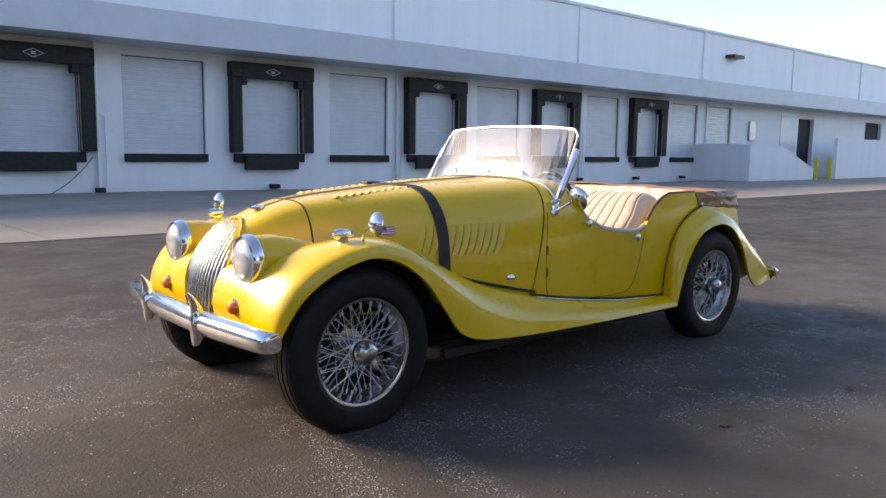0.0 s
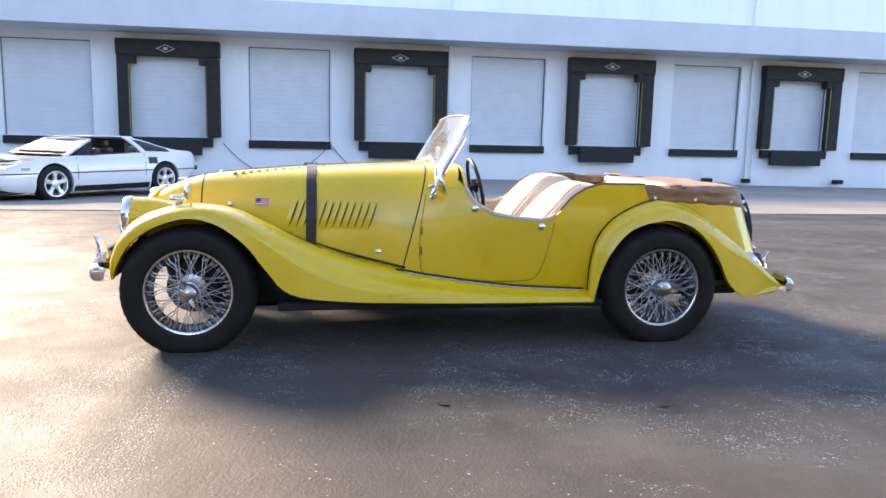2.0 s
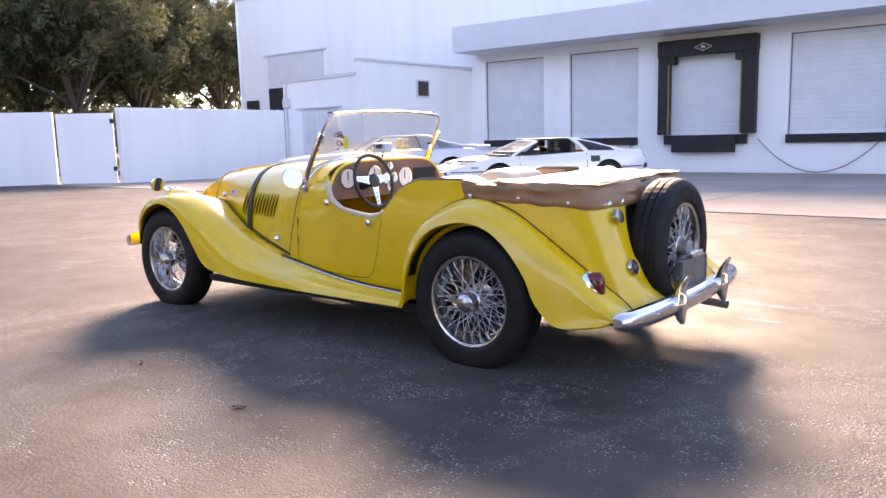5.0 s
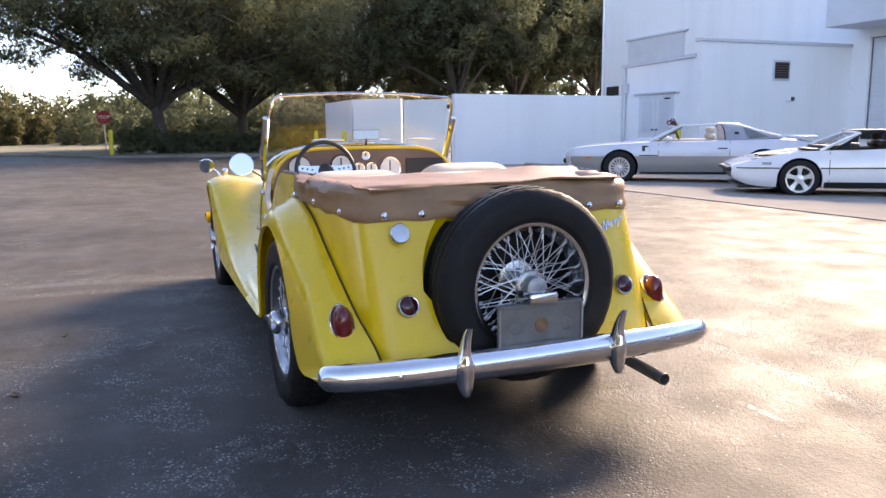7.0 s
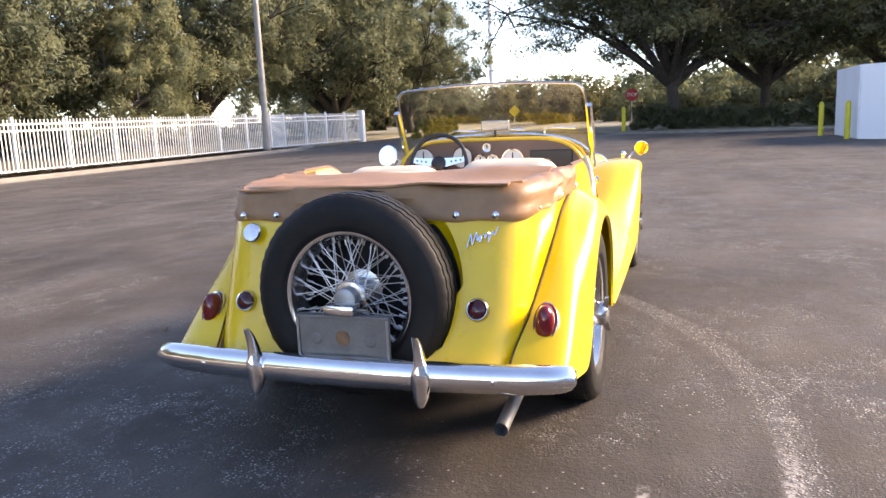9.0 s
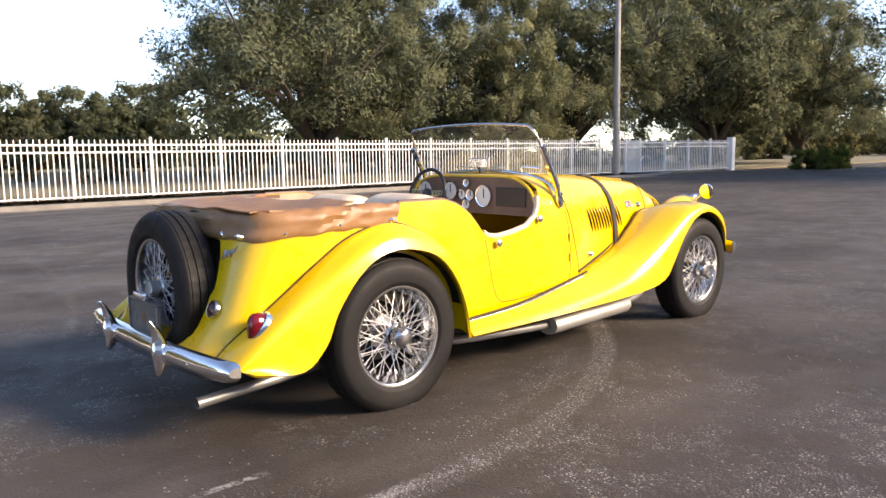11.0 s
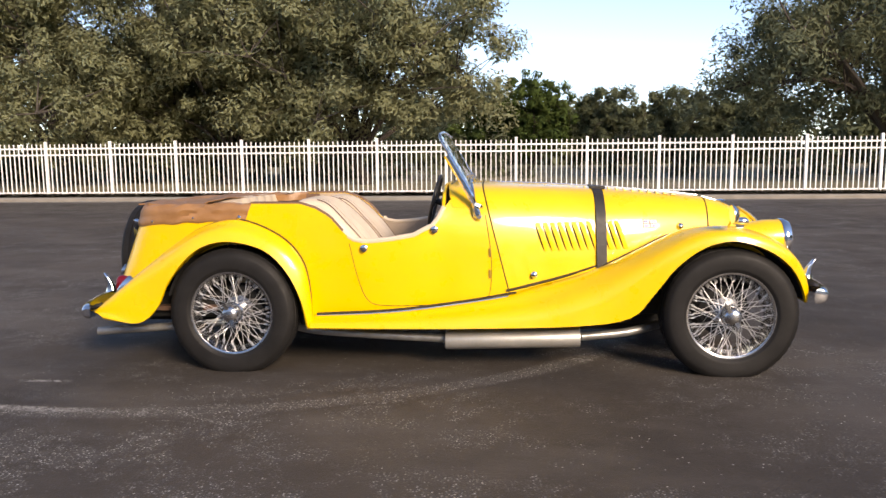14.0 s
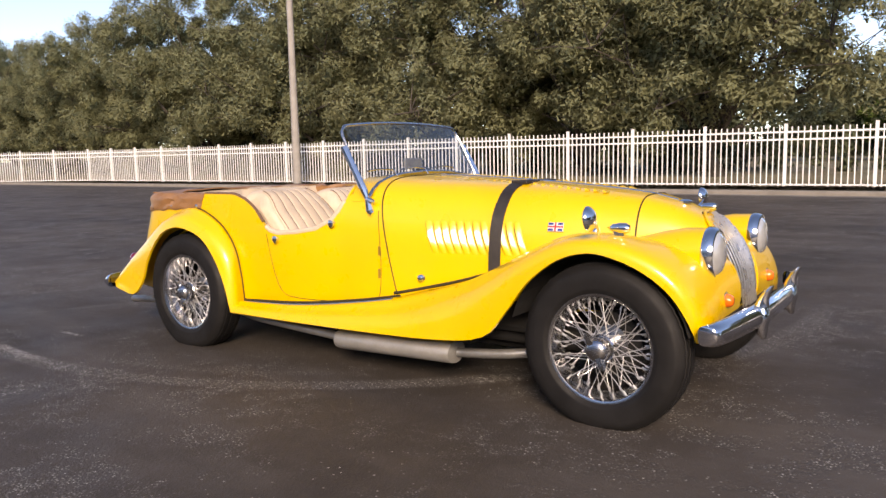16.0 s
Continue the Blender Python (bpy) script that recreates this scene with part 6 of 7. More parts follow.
for z, w2 in ((31.5, 1.6), (29.5, 0.9), (26.5, 0.7), (24.0, 0.8)):
    bm = bmesh.new()
    for k in range(3):
        a = 2.1 * k
        box(bm, w2 * math.cos(a) - 0.18, w2 * math.cos(a) + 0.18, w2 * math.sin(a) - 0.18, w2 * math.sin(a) + 0.18, z - 0.9, z + 0.9)
        tube(bm, [(0, 0, z), (w2 * math.cos(a), w2 * math.sin(a), z)], 0.06, 5)
    part("antenna_array", bm, GALV, mast)


# ---- trees ----
def leaf_material(name, lo, hi, lit=0.30):
    n = Nodes(name, 0.8, 0.0, 0.05)
    rnd = n.add("NewGeometry").outputs["Random Per Island"]
    mid_tone = tuple((a + b) / 2 for a, b in zip(lo, hi))
    c = n.ramp(n.noise(0.9, 4, 0.6, n.world()), (0.32, lo), (0.50, mid_tone), (0.68, hi))
    c = n.mix(0.16, c, n.ramp(rnd, (0.0, lo), (0.5, mid_tone), (1.0, hi)))
    n.colour(c)
    att = n.add("Attribute")
    att.attribute_name = "puff"
    turn = n.add("VectorTransform", Vector=att.outputs["Vector"])
    turn.vector_type, turn.convert_from, turn.convert_to = "NORMAL", "OBJECT", "WORLD"
    soft = n.t.nodes.new("ShaderNodeMix")
    soft.data_type = "VECTOR"
    soft.inputs[0].default_value = 0.95
    n.put(n.add("NewGeometry").outputs["Normal"], soft.inputs[4])
    n.put(turn.outputs[0], soft.inputs[5])
    unit = n.add("VectorMath", Vector=soft.outputs[1])
    unit.operation = "NORMALIZE"
    n.put(unit.outputs[0], n.b.inputs["Normal"])
    tr = n.add("BsdfTranslucent", Color=c, Normal=unit.outputs[0])
    mx = n.t.nodes.new("ShaderNodeMixShader")
    mx.inputs[0].default_value = lit
    n.put(n.b.outputs[0], mx.inputs[1])
    n.put(tr.outputs[0], mx.inputs[2])
    n.put(mx.outputs[0], n.t.nodes["Material Output"].inputs["Surface"])
    return n.m


LEAF_OLIVE = leaf_material("olive_leaves", (0.315, 0.332, 0.186), (0.455, 0.468, 0.280), 0.66)
LEAF_OAK = leaf_material("oak_leaves", (0.130, 0.150, 0.086), (0.220, 0.242, 0.142), 0.55)
# oak leaf colours lightened for the fence trees: sunlight put into the colour
LEAF_OAK_LIT = leaf_material("oak_leaves_lit", (0.185, 0.207, 0.126), (0.300, 0.328, 0.205), 0.62)
LEAF_FRESH = leaf_material("fresh_leaves", (0.050, 0.080, 0.020), (0.120, 0.165, 0.050), 0.35)
LEAF_DRY = leaf_material("dry_brush_leaves", (0.065, 0.065, 0.028), (0.16, 0.145, 0.068), 0.35)
BARK = plain("grey_brown_bark", (0.062, 0.050, 0.040), 0.9, vary=0.3, scale=5.0, grain=0.6)


def leaf_cloud(rng, centres, radii, count, size, squash=0.75):
    """Many small bent leaf sprays round clump centres, as one mesh."""
    c = np.array(centres)
    k = rng.integers(0, len(c), count)
    d = rng.normal(size=(count, 3))
    d /= np.linalg.norm(d, axis=1)[:, None]
    rad = np.array(radii)[k] * rng.random(count) ** 0.45
    p = c[k] + d * rad[:, None] * np.array([1, 1, squash])
    nrm = d * 0.9 + np.array([0, 0, 0.5]) + rng.normal(size=(count, 3)) * 0.45
    nrm /= np.linalg.norm(nrm, axis=1)[:, None]
    u = np.cross(nrm, rng.normal(size=(count, 3)))
    u /= np.linalg.norm(u, axis=1)[:, None]
    v = np.cross(nrm, u)
    s = size * (0.55 + 0.9 * rng.random(count))[:, None]
    leaf = np.stack([p - u * s, p + u * s + v * s * 0.36, p + u * s - v * s * 0.36], axis=1).reshape(-1, 3)
    faces = np.arange(count * 3).reshape(-1, 3)
    me = bpy.data.meshes.new("crown")
    me.from_pydata(leaf.tolist(), [], faces.tolist())
    puff = d * 0.6 + np.array([0, 0, 0.40]) + rng.normal(size=(count, 3)) * 0.25
    puff /= np.linalg.norm(puff, axis=1)[:, None]
    me.attributes.new("puff", "FLOAT_VECTOR", "POINT").data.foreach_set("vector", np.repeat(puff, 3, axis=0).ravel())
    return me


def make_tree(name, label, seed, height, spread_r, trunk_h, trunk_r, mat, leaves, leaf=0.13, flat=0.8, limbs=9, low=0.25):
    """A tree at the origin: tapered trunk, limbs, and a crown of leaf clumps."""
    rng = np.random.default_rng(seed)
    tree = new(name)
    tagged(tree, label, "tree", "trees round the car park")
    bm, twigs = bmesh.new(), bmesh.new()
    lean = rng.normal(size=2) * 0.25
    top = Vector((lean[0], lean[1], trunk_h))
    tube(bm, [(0, 0, -0.2), (0.02, 0.0, 0.15), tuple(top * 0.5), tuple(top)], [trunk_r * 1.5, trunk_r * 1.1, trunk_r * 0.9, trunk_r * 0.75], 10)
    centres, radii = [], []
    for k in range(limbs):
        a = 2 * math.pi * (k + rng.random() * 0.7) / limbs
        el = 0.15 + 1.25 * rng.random()
        reach = spread_r * (0.55 + 0.5 * rng.random()) * math.cos(el * 0.75)
        z1 = trunk_h + (height - trunk_h) * (low * 0.3 + 0.75 * math.sin(el) * (0.7 + 0.3 * rng.random()))
        end = Vector((reach * math.cos(a), reach * math.sin(a), z1))
        bend = top.lerp(end, 0.5) + Vector((rng.normal() * 0.3, rng.normal() * 0.3, 0.12 * (height - trunk_h) * rng.random()))
        path = [Vector(p) for p in curve([tuple(top * (0.75 + 0.25 * rng.random())), tuple(bend), tuple(end)], 4)]
        limb = bmesh.new()
        tube(limb, path, [trunk_r * (0.55 - 0.47 * i / (len(path) - 1)) for i in range(len(path))], 7)
        part("limb", limb, BARK, tree, smooth=True)
        for f in (0.55, 0.8, 1.0):
            q = path[int(f * (len(path) - 1))]
            for j in range(6):
                off = Vector((rng.normal(), rng.normal(), rng.normal() * 0.7)) * spread_r * 0.20
                tip = q + off + Vector((0, 0, 0.05 * height))
                tube(twigs, [q, q.lerp(tip, 0.5) + Vector((0, 0, 0.1)), tip], [trunk_r * 0.14, trunk_r * 0.09, trunk_r * 0.03], 5)
                centres.append(tuple(tip))
                radii.append(spread_r * (0.07 + 0.10 * rng.random()))
    for k in range(limbs * 11):
        a, e = rng.random() * 6.283, rng.random() ** 0.7
        r = spread_r * 0.92 * rng.random() ** 0.4 * math.sqrt(max(0.05, 1 - (e * 0.9) ** 2))
        centres.append((r * math.cos(a), r * math.sin(a), trunk_h + (height - trunk_h) * (low * 0.4 + e * 0.9)))
        radii.append(spread_r * (0.07 + 0.10 * rng.random()))
    part("trunk", bm, BARK, tree, smooth=True)
    part("twig_mass", twigs, BARK, tree)["kind"] = "stuff"
    me = leaf_cloud(rng, centres, radii, leaves, leaf, flat)
    me.materials.append(mat)
    crown = new("crown", me)
    crown.parent = tree
    crown["kind"] = "stuff"
    crown["label"] = "dense crown of small leaves"
    return tree


def place(tree, spots):
    """Sets the tree and its copies out: x, y, turn and scale of each."""
    for k, (x, y, rz, sc) in enumerate(spots):
        m = pose(x, y, 0.08, 0, 0, rz)
        if k == 0:
            tree.scale = (sc, sc, sc)
            tree.matrix_basis = m @ Matrix.Diagonal((sc, sc, sc, 1))
        else:
            o = copy_thing(tree, m)
            o.scale = (sc, sc, sc)


SOUTH = "tall olive-green tree behind the white fence"
t1 = make_tree("tree", SOUTH, 3, 11.0, 5.0, 0.9, 0.20, LEAF_OLIVE, 126000, 0.078, 0.95, 12, 0.0)
place(t1, [(4.6, -22.0, 0, 1.10), (15.3, -22.5, 130, 1.03), (26.5, -23.0, 250, 1.03), (-25.0, -23.5, 70, 0.92)])
t2 = make_tree("tree", SOUTH, 8, 10.5, 4.8, 0.7, 0.18, LEAF_OLIVE, 126000, 0.078, 0.95, 13, 0.0)
place(t2, [(9.9, -23.0, 40, 1.0), (20.8, -22.3, 200, 1.05), (32.0, -23.5, 300, 1.0), (43.5, -24.0, 10, 0.96), (12.5, -28.5, 90, 1.0), (37.8, -24.0, 170, 1.0), (49.5, -24.5, 20, 0.92), (56.5, -25.5, 240, 0.98), (64.0, -26.0, 120, 1.05)])
t3 = make_tree("tree", "broad grey-green oak behind the white fence", 15, 11.2, 5.8, 1.2, 0.30, LEAF_OAK_LIT, 124000, 0.080, 0.85, 14, 0.0)
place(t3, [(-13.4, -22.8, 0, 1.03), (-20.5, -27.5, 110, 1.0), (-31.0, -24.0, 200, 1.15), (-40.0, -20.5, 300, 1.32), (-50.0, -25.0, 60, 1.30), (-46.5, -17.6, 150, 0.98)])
t4 = make_tree("live_oak", "spreading live oak with a dark trunk on the verge", 22, 9.8, 9.6, 2.4, 0.31, LEAF_OAK, 110000, 0.086, 0.50, 17, 0.25)
place(t4, [(-34.0, 0.40, 0, 1.0), (-40.0, 4.75, 140, 0.95), (-46.5, 12.0, 260, 1.05)])
t5 = make_tree("tree", "dark tree beyond the screen wall", 31, 12.5, 4.6, 3.0, 0.22, LEAF_OAK, 40000, 0.115, 0.9, 10, 0.0)
place(t5, [(-34.5, 15.5, 0, 1.0), (-38.0, 21.0, 80, 1.05), (-42.0, 17.0, 160, 1.0), (-45.5, 25.5, 240, 1.1), (-51.0, 20.5, 300, 1.0), (-40.0, 28.0, 30, 1.05), (-54.0, 31.0, 30, 1.15), (-47.0, 36.0, 30, 1.1)])
t6 = make_tree("tree", "fresh green tree in the gap beyond the fence", 41, 6.0, 2.8, 0.5, 0.12, LEAF_FRESH, 28000, 0.10, 0.9, 9, 0.0)
place(t6, [(-1.8, -43.0, 0, 1.08), (0.8, -46.0, 90, 0.95)])
t7 = make_tree("tree", "low dark tree beyond the fence", 43, 5.4, 3.2, 0.4, 0.14, LEAF_OAK, 28000, 0.105, 0.9, 9, 0.0)
place(t7, [(-6.8, -44.0, 0, 1.0), (-11.0, -45.0, 120, 1.0), (-15.5, -46.0, 210, 1.1), (5.5, -47.0, 300, 0.9), (49.5, -27.0, 60, 1.5), (56.0, -28.0, 160, 1.6)])


def brush(name, label, seed, boxes, count, leaf, mat):
    """Low scrub or far woods as one cloud of leaves."""
    rng = np.random.default_rng(seed)
    centres, radii = [], []
    for x0, x1, y0, y1, h, k in boxes:
        for _ in range(k):
            hh = h * (0.35 + 0.65 * rng.random())
            x, y = x0 + (x1 - x0) * rng.random(), y0 + (y1 - y0) * rng.random()
            for z in np.arange(0.15 * h, hh, 0.28 * h):
                centres.append((x + rng.normal() * 0.12 * h, y + rng.normal() * 0.12 * h, z))
                radii.append(h * (0.16 + 0.12 * rng.random()))
    me = leaf_cloud(rng, centres, radii, count, leaf, 0.9)
    me.materials.append(mat)
    tagged(new(name, me), label, "bushes", kind="stuff")


brush("undergrowth", "dark scrub under the trees beyond the fence", 51, [(-60, 50, -33, -26, 2.2, 160), (2, 60, -32, -25, 3.2, 110)], 60000, 0.13, LEAF_OAK)
brush("dry_brush", "dry scrubby bushes beyond the verge", 52, [(-110, -82, -48, 3, 5.0, 170), (-70, -58, -36, -22, 2.4, 30), (-78, -66, -14, -4, 3.0, 26)], 60000, 0.22, LEAF_DRY)
brush("shaded_scrub", "dark shaded scrub behind the live oaks", 56, [(-74, -60, -5, 30, 4.6, 140)], 48000, 0.20, LEAF_OAK)
brush("far_woods", "far dark woods along the horizon", 53, [(-140, -112, -75, 40, 8.0, 300), (-95, -70, 4, 60, 9.0, 160), (-70, 90, -75, -62, 7.0, 330)], 90000, 0.5, LEAF_OAK)
rng = np.random.default_rng(54)
centres, radii = [], []
for p in curve([(-33.2, -1.4), (-32.8, 0.8), (-32.0, 3.0), (-30.6, 6.0), (-28.4, 9.6)], 12):
    tall = 1.32 if p[1] < 0.2 else 1.02
    for _ in range(9):
        centres.append((p[0] + rng.uniform(-0.42, 0.42), p[1] + rng.uniform(-0.2, 0.2), rng.uniform(0.25, tall - 0.12)))
        radii.append(rng.uniform(0.22, 0.32))
me = leaf_cloud(rng, centres, radii, 42000, 0.06, 0.9)
me.materials.append(LEAF_OAK)
tagged(new("hedge", me), "clipped dark hedge behind the kerb", "bushes", kind="stuff")
brush("clipped_bush", "clipped green bush by the fence gate", 55, [(-37.0, -33.5, -12.8, -11.2, 1.15, 22)], 9000, 0.08, LEAF_FRESH)
rng = np.random.default_rng(61)
count = 60000
px = rng.uniform(-24, 40, count)
py = -13.95 - 2.6 * rng.random(count) ** 1.3
pz = np.full(count, 0.10)
hgt = 0.03 + 0.07 * rng.random(count)
dxy = rng.normal(size=(count, 2)) * 0.02
base1 = np.stack([px - 0.006, py, pz], 1)
base2 = np.stack([px + 0.006, py, pz], 1)
tip = np.stack([px + dxy[:, 0], py + dxy[:, 1], pz + hgt], 1)
me = bpy.data.meshes.new("grass")
me.from_pydata(np.stack([base1, base2, tip], 1).reshape(-1, 3).tolist(), [], np.arange(count * 3).reshape(-1, 3).tolist())
me.materials.append(LEAF_DRY)
tagged(new("grass", me), "thin dry grass between kerb and fence", "grass", kind="stuff")

# a few fallen leaves on the asphalt
LEAF_DEAD = plain("dead_leaf", (0.10, 0.06, 0.03), 0.8, vary=0.3, scale=30.0)
for x, y, rz in ((0.79, -1.62, 30), (-0.11, -1.51, -20)):
    bm = bmesh.new()
    grid = [[bm.verts.new((0.028 * a, 0.013 * b * (1 - a * a * 0.8), 0.001 + 0.004 * b * b + 0.003 * a * a)) for b in (-1, 0, 1)] for a in (-1, -0.4, 0.3, 1)]
    for p, q in zip(grid, grid[1:]):
        for k in range(2):
            bm.faces.new((p[k], p[k + 1], q[k + 1], q[k]))
    lf = tagged(part("fallen_leaf", bm, LEAF_DEAD), "dry brown curled leaf lying on the asphalt", "leaf", "fallen leaves")
    lf.matrix_basis = pose(x, y, 0.031, 0, 0, rz)

# ---- the two parked cars ----
CAR_WHITE = plain("white_car_paint", (0.80, 0.80, 0.80), 0.22, vary=0.015, coat=0.8)
CAR_SILVER = plain("silver_car_paint", (0.62, 0.64, 0.68), 0.32, 0.10, vary=0.015, scale=2.0, coat=0.8)
CAR_GREY = plain("grey_car_paint", (0.30, 0.29, 0.275), 0.34, 0.2, vary=0.02, scale=2.0, coat=0.7)
# the pale base colour stands for bright surroundings reflected in the glass
REFLECTION_GLASS = plain("glass_painted_reflection", (0.34, 0.37, 0.37), 0.08, vary=0.0, coat=1.0)
TINT = plain("tinted_glass", (0.02, 0.022, 0.025), 0.06, vary=0.0, coat=1.0)
ALLOY = plain("alloy_wheel", (0.66, 0.66, 0.66), 0.32, 0.45, vary=0.06)
DARK_TAN = plain("dark_tan_upholstery", (0.10, 0.060, 0.045), 0.6, vary=0.2)


class Body:
    """Car bodywork between fitted stations (x, half width, sill, shoulder, top) with open wheel arches."""

    def __init__(self, stations, wheels, r, gap):
        rows = curve(stations, 8)
        self.cols = [[q[i] for q in rows] for i in range(5)]
        self.wheels, self.r, self.gap = wheels, r, gap

    def at(self, x):
        return [lerp(x, self.cols[0], c) for c in self.cols[1:]]

    def low(self, x):
        z = self.at(x)[1]
        for w in self.wheels:
            q = (self.r + self.gap) ** 2 - (x - w) ** 2
            if q > 0:
                z = max(z, self.r + math.sqrt(q))
        return z

    def side(self, x, z, out=0.0):
        w, zb, zs, zt = self.at(x)
        u = min(1.0, max(0.0, (z - zb) / (zs - zb)))
        flare = sum(0.018 * math.exp(-((x - k) / 0.42) ** 2) for k in self.wheels)
        return w * (1 - 0.075 * (max(0, 0.30 - u) / 0.30) ** 2 - 0.055 * (max(0, u - 0.60) / 0.40) ** 2) + flare * (1 - u * u) + out

    def xs(self, a, b, n=60):
        x = set(round(v, 4) for v in spread(a, b, n))
        for w in self.wheels:
            x |= set(round(w + (self.r + self.gap) * math.cos(math.pi * k / 20), 4) for k in range(21))
        return sorted(v for v in x if a <= v <= b)

    def skin(self, mat, parent, label):
        bm = bmesh.new()
        rings = []
        for x in self.xs(self.cols[0][0], self.cols[0][-1]):
            w, zb, zs, zt = self.at(x)
            lo = self.low(x)
            zs = max(zs, lo + 0.02)
            half = [(self.side(x, z), z) for z in spread(lo, zs, 9)]
            ws = half[-1][0]
            half += [(ws * max(0.0, math.cos(v * math.pi / 2)) ** 0.7, zs + (zt - zs) * math.sin(v * math.pi / 2)) for v in (0.15, 0.3, 0.5, 0.75, 1.0)]
            rings.append([(x, -y, z) for y, z in half] + [(x, y, z) for y, z in half[::-1][1:]])
        loft(bm, rings)
        bmesh.ops.recalc_face_normals(bm, faces=bm.faces)
        return part("body", bm, mat, parent, label, smooth=True)

    def band(self, name, a, b, z0, z1, mat, parent, s, label="", out=0.004):
        grid = []
        for x in self.xs(a, b, 40):
            lo = max(z0, self.low(x) + 0.004)
            hi = max(z1, lo + 0.002)
            if lo > z1:
                lo = hi = z1
            grid.append([(x, -s * self.side(x, z, out if k not in (0, 5) else -0.004), z) for k, z in enumerate([lo] + spread(lo, hi, 4) + [hi])])
        runs, run = [], []
        for g in grid:
            if g[-1][2] - g[0][2] > 0.003:
                run.append(g)
            elif run:
                runs.append(run)
                run = []
        for q in runs + [run]:
            if len(q) > 1:
                part(name, grid_mesh(q), mat, parent, label, smooth=True)

    def liner(self, parent, s):
        for w in self.wheels:
            wd = self.at(w)[0]
            ring = [(w + (self.r + self.gap - 0.008) * math.cos(a), self.r + (self.r + self.gap - 0.008) * math.sin(a)) for a in (math.pi * (-0.15 + 1.3 * k / 24) for k in range(25))]
            bm = bmesh.new()
            loft(bm, [[(a, -s * (wd - 0.035), b) for a, b in ring], [(a, -s * (wd - 0.33), b) for a, b in ring]], False, False)
            bm.faces.new([bm.verts.new((a, -s * (wd - 0.33), b)) for a, b in ring])
            part("wheel_arch", bm, UNDER, parent)


def sheet(name, pts, mat, parent, thick=0.012, label=""):
    bm = bmesh.new()
    f = bm.faces.new([bm.verts.new(p) for p in pts])
    bmesh.ops.solidify(bm, geom=[f], thickness=thick)
    bmesh.ops.recalc_face_normals(bm, faces=bm.faces)
    return part(name, bm, mat, parent, label)


def road_wheel(car, x, y, r, rim, spokes, s):
    w = new("wheel")
    w.parent = car
    w.matrix_basis = pose(x, y, r, 0, 0, 0 if s > 0 else 180)
    part("tyre", spun(bmesh.new(), [(rim, -0.10), (rim + 0.02, -0.112), (r - 0.03, -0.112), (r, -0.09), (r, 0.09), (r - 0.03, 0.115), (rim, 0.10)], "y", 40, close=True), TYRE, w, smooth=True)
    part("rim", spun(bmesh.new(), [(rim - 0.020, -0.085), (rim - 0.012, -0.114), (rim + 0.010, -0.116), (rim + 0.008, -0.09), (rim, 0.0), (rim - 0.03, 0.0)], "y", 40, close=True), ALLOY, w, smooth=True)
    part("disc", spun(bmesh.new(), [(rim - 0.005, -0.045), (0.0, -0.045)], "y", 24), BLACK, w)
    for k in range(spokes):
        a = 2 * math.pi * k / spokes + math.pi / 2
        d, q = Vector((math.cos(a), 0, math.sin(a))), Vector((-math.sin(a), 0, math.cos(a)))
        wd = 0.034 if spokes < 8 else 0.0135
        bm = bmesh.new()
        loft(bm, [[d * rr + q * e * ww + Vector((0, yy, 0)) for e, yy in ((-1, y0 + 0.03), (-0.75, y0), (0.75, y0), (1, y0 + 0.03))] for rr, ww, y0 in ((0.03, wd * 1.1, -0.092), (rim * 0.6, wd, -0.098), (rim * 0.85, wd * 1.5, -0.102), (rim - 0.008, wd * 2.2, -0.104))])
        part("spoke", bm, ALLOY, w)
    hub = 0.075 if spokes < 8 else 0.05
    part("hub", spun(bmesh.new(), [(hub, -0.06), (hub * 0.95, -0.100), (hub * 0.4, -0.108), (0.0, -0.108)], "y", 20), ALLOY, w, smooth=True)


def seats(car, x, z0, z1, mat, w=0.36):
    for y in (-w, w):
        st = part("seat", boxed(x, x + 0.16, y - 0.22, y + 0.22, z0, z1, bevel=0.06), mat, car, smooth=True)
        part("headrest", boxed(x + 0.03, x + 0.14, y - 0.11, y + 0.11, z1 + 0.01, z1 + 0.13, bevel=0.035), mat, st, smooth=True)


def bar(name, pts, rad, mat, car, label="", n=4):
    bm = bmesh.new()
    p = curve(pts, n)
    tube(bm, p, rad, 8)
    return part(name, bm, mat, car, label, smooth=True)


# white wedge-shaped sports car, roof panel lifted out
sports = thing("sports_car", "white low sports car with a black roof panel and star-spoke wheels", "car", (-4.50, 9.52, ground_z(0, 9.52)), "parked cars", rz=53.4)
sports.scale = (0.935, 0.935, 0.935)
b1 = Body([(-2.19, 0.68, 0.36, 0.50, 0.525), (-2.10, 0.76, 0.27, 0.54, 0.57), (-1.9, 0.80, 0.20, 0.60, 0.61), (-1.55, 0.845, 0.17, 0.69, 0.655), (-1.17, 0.855, 0.16, 0.745, 0.70), (-0.8, 0.855, 0.155, 0.755, 0.765), (-0.4, 0.85, 0.15, 0.760, 0.775), (0.0, 0.848, 0.15, 0.775, 0.785), (0.7, 0.855, 0.15, 0.80, 0.81), (1.17, 0.865, 0.16, 0.835, 0.83), (1.6, 0.86, 0.21, 0.835, 0.83), (1.85, 0.83, 0.30, 0.815, 0.82), (2.0, 0.79, 0.38, 0.775, 0.785), (2.06, 0.74, 0.44, 0.70, 0.72)], (-1.17, 1.17), 0.305, 0.035)
b1.skin(CAR_WHITE, sports, "white wedge bodywork")
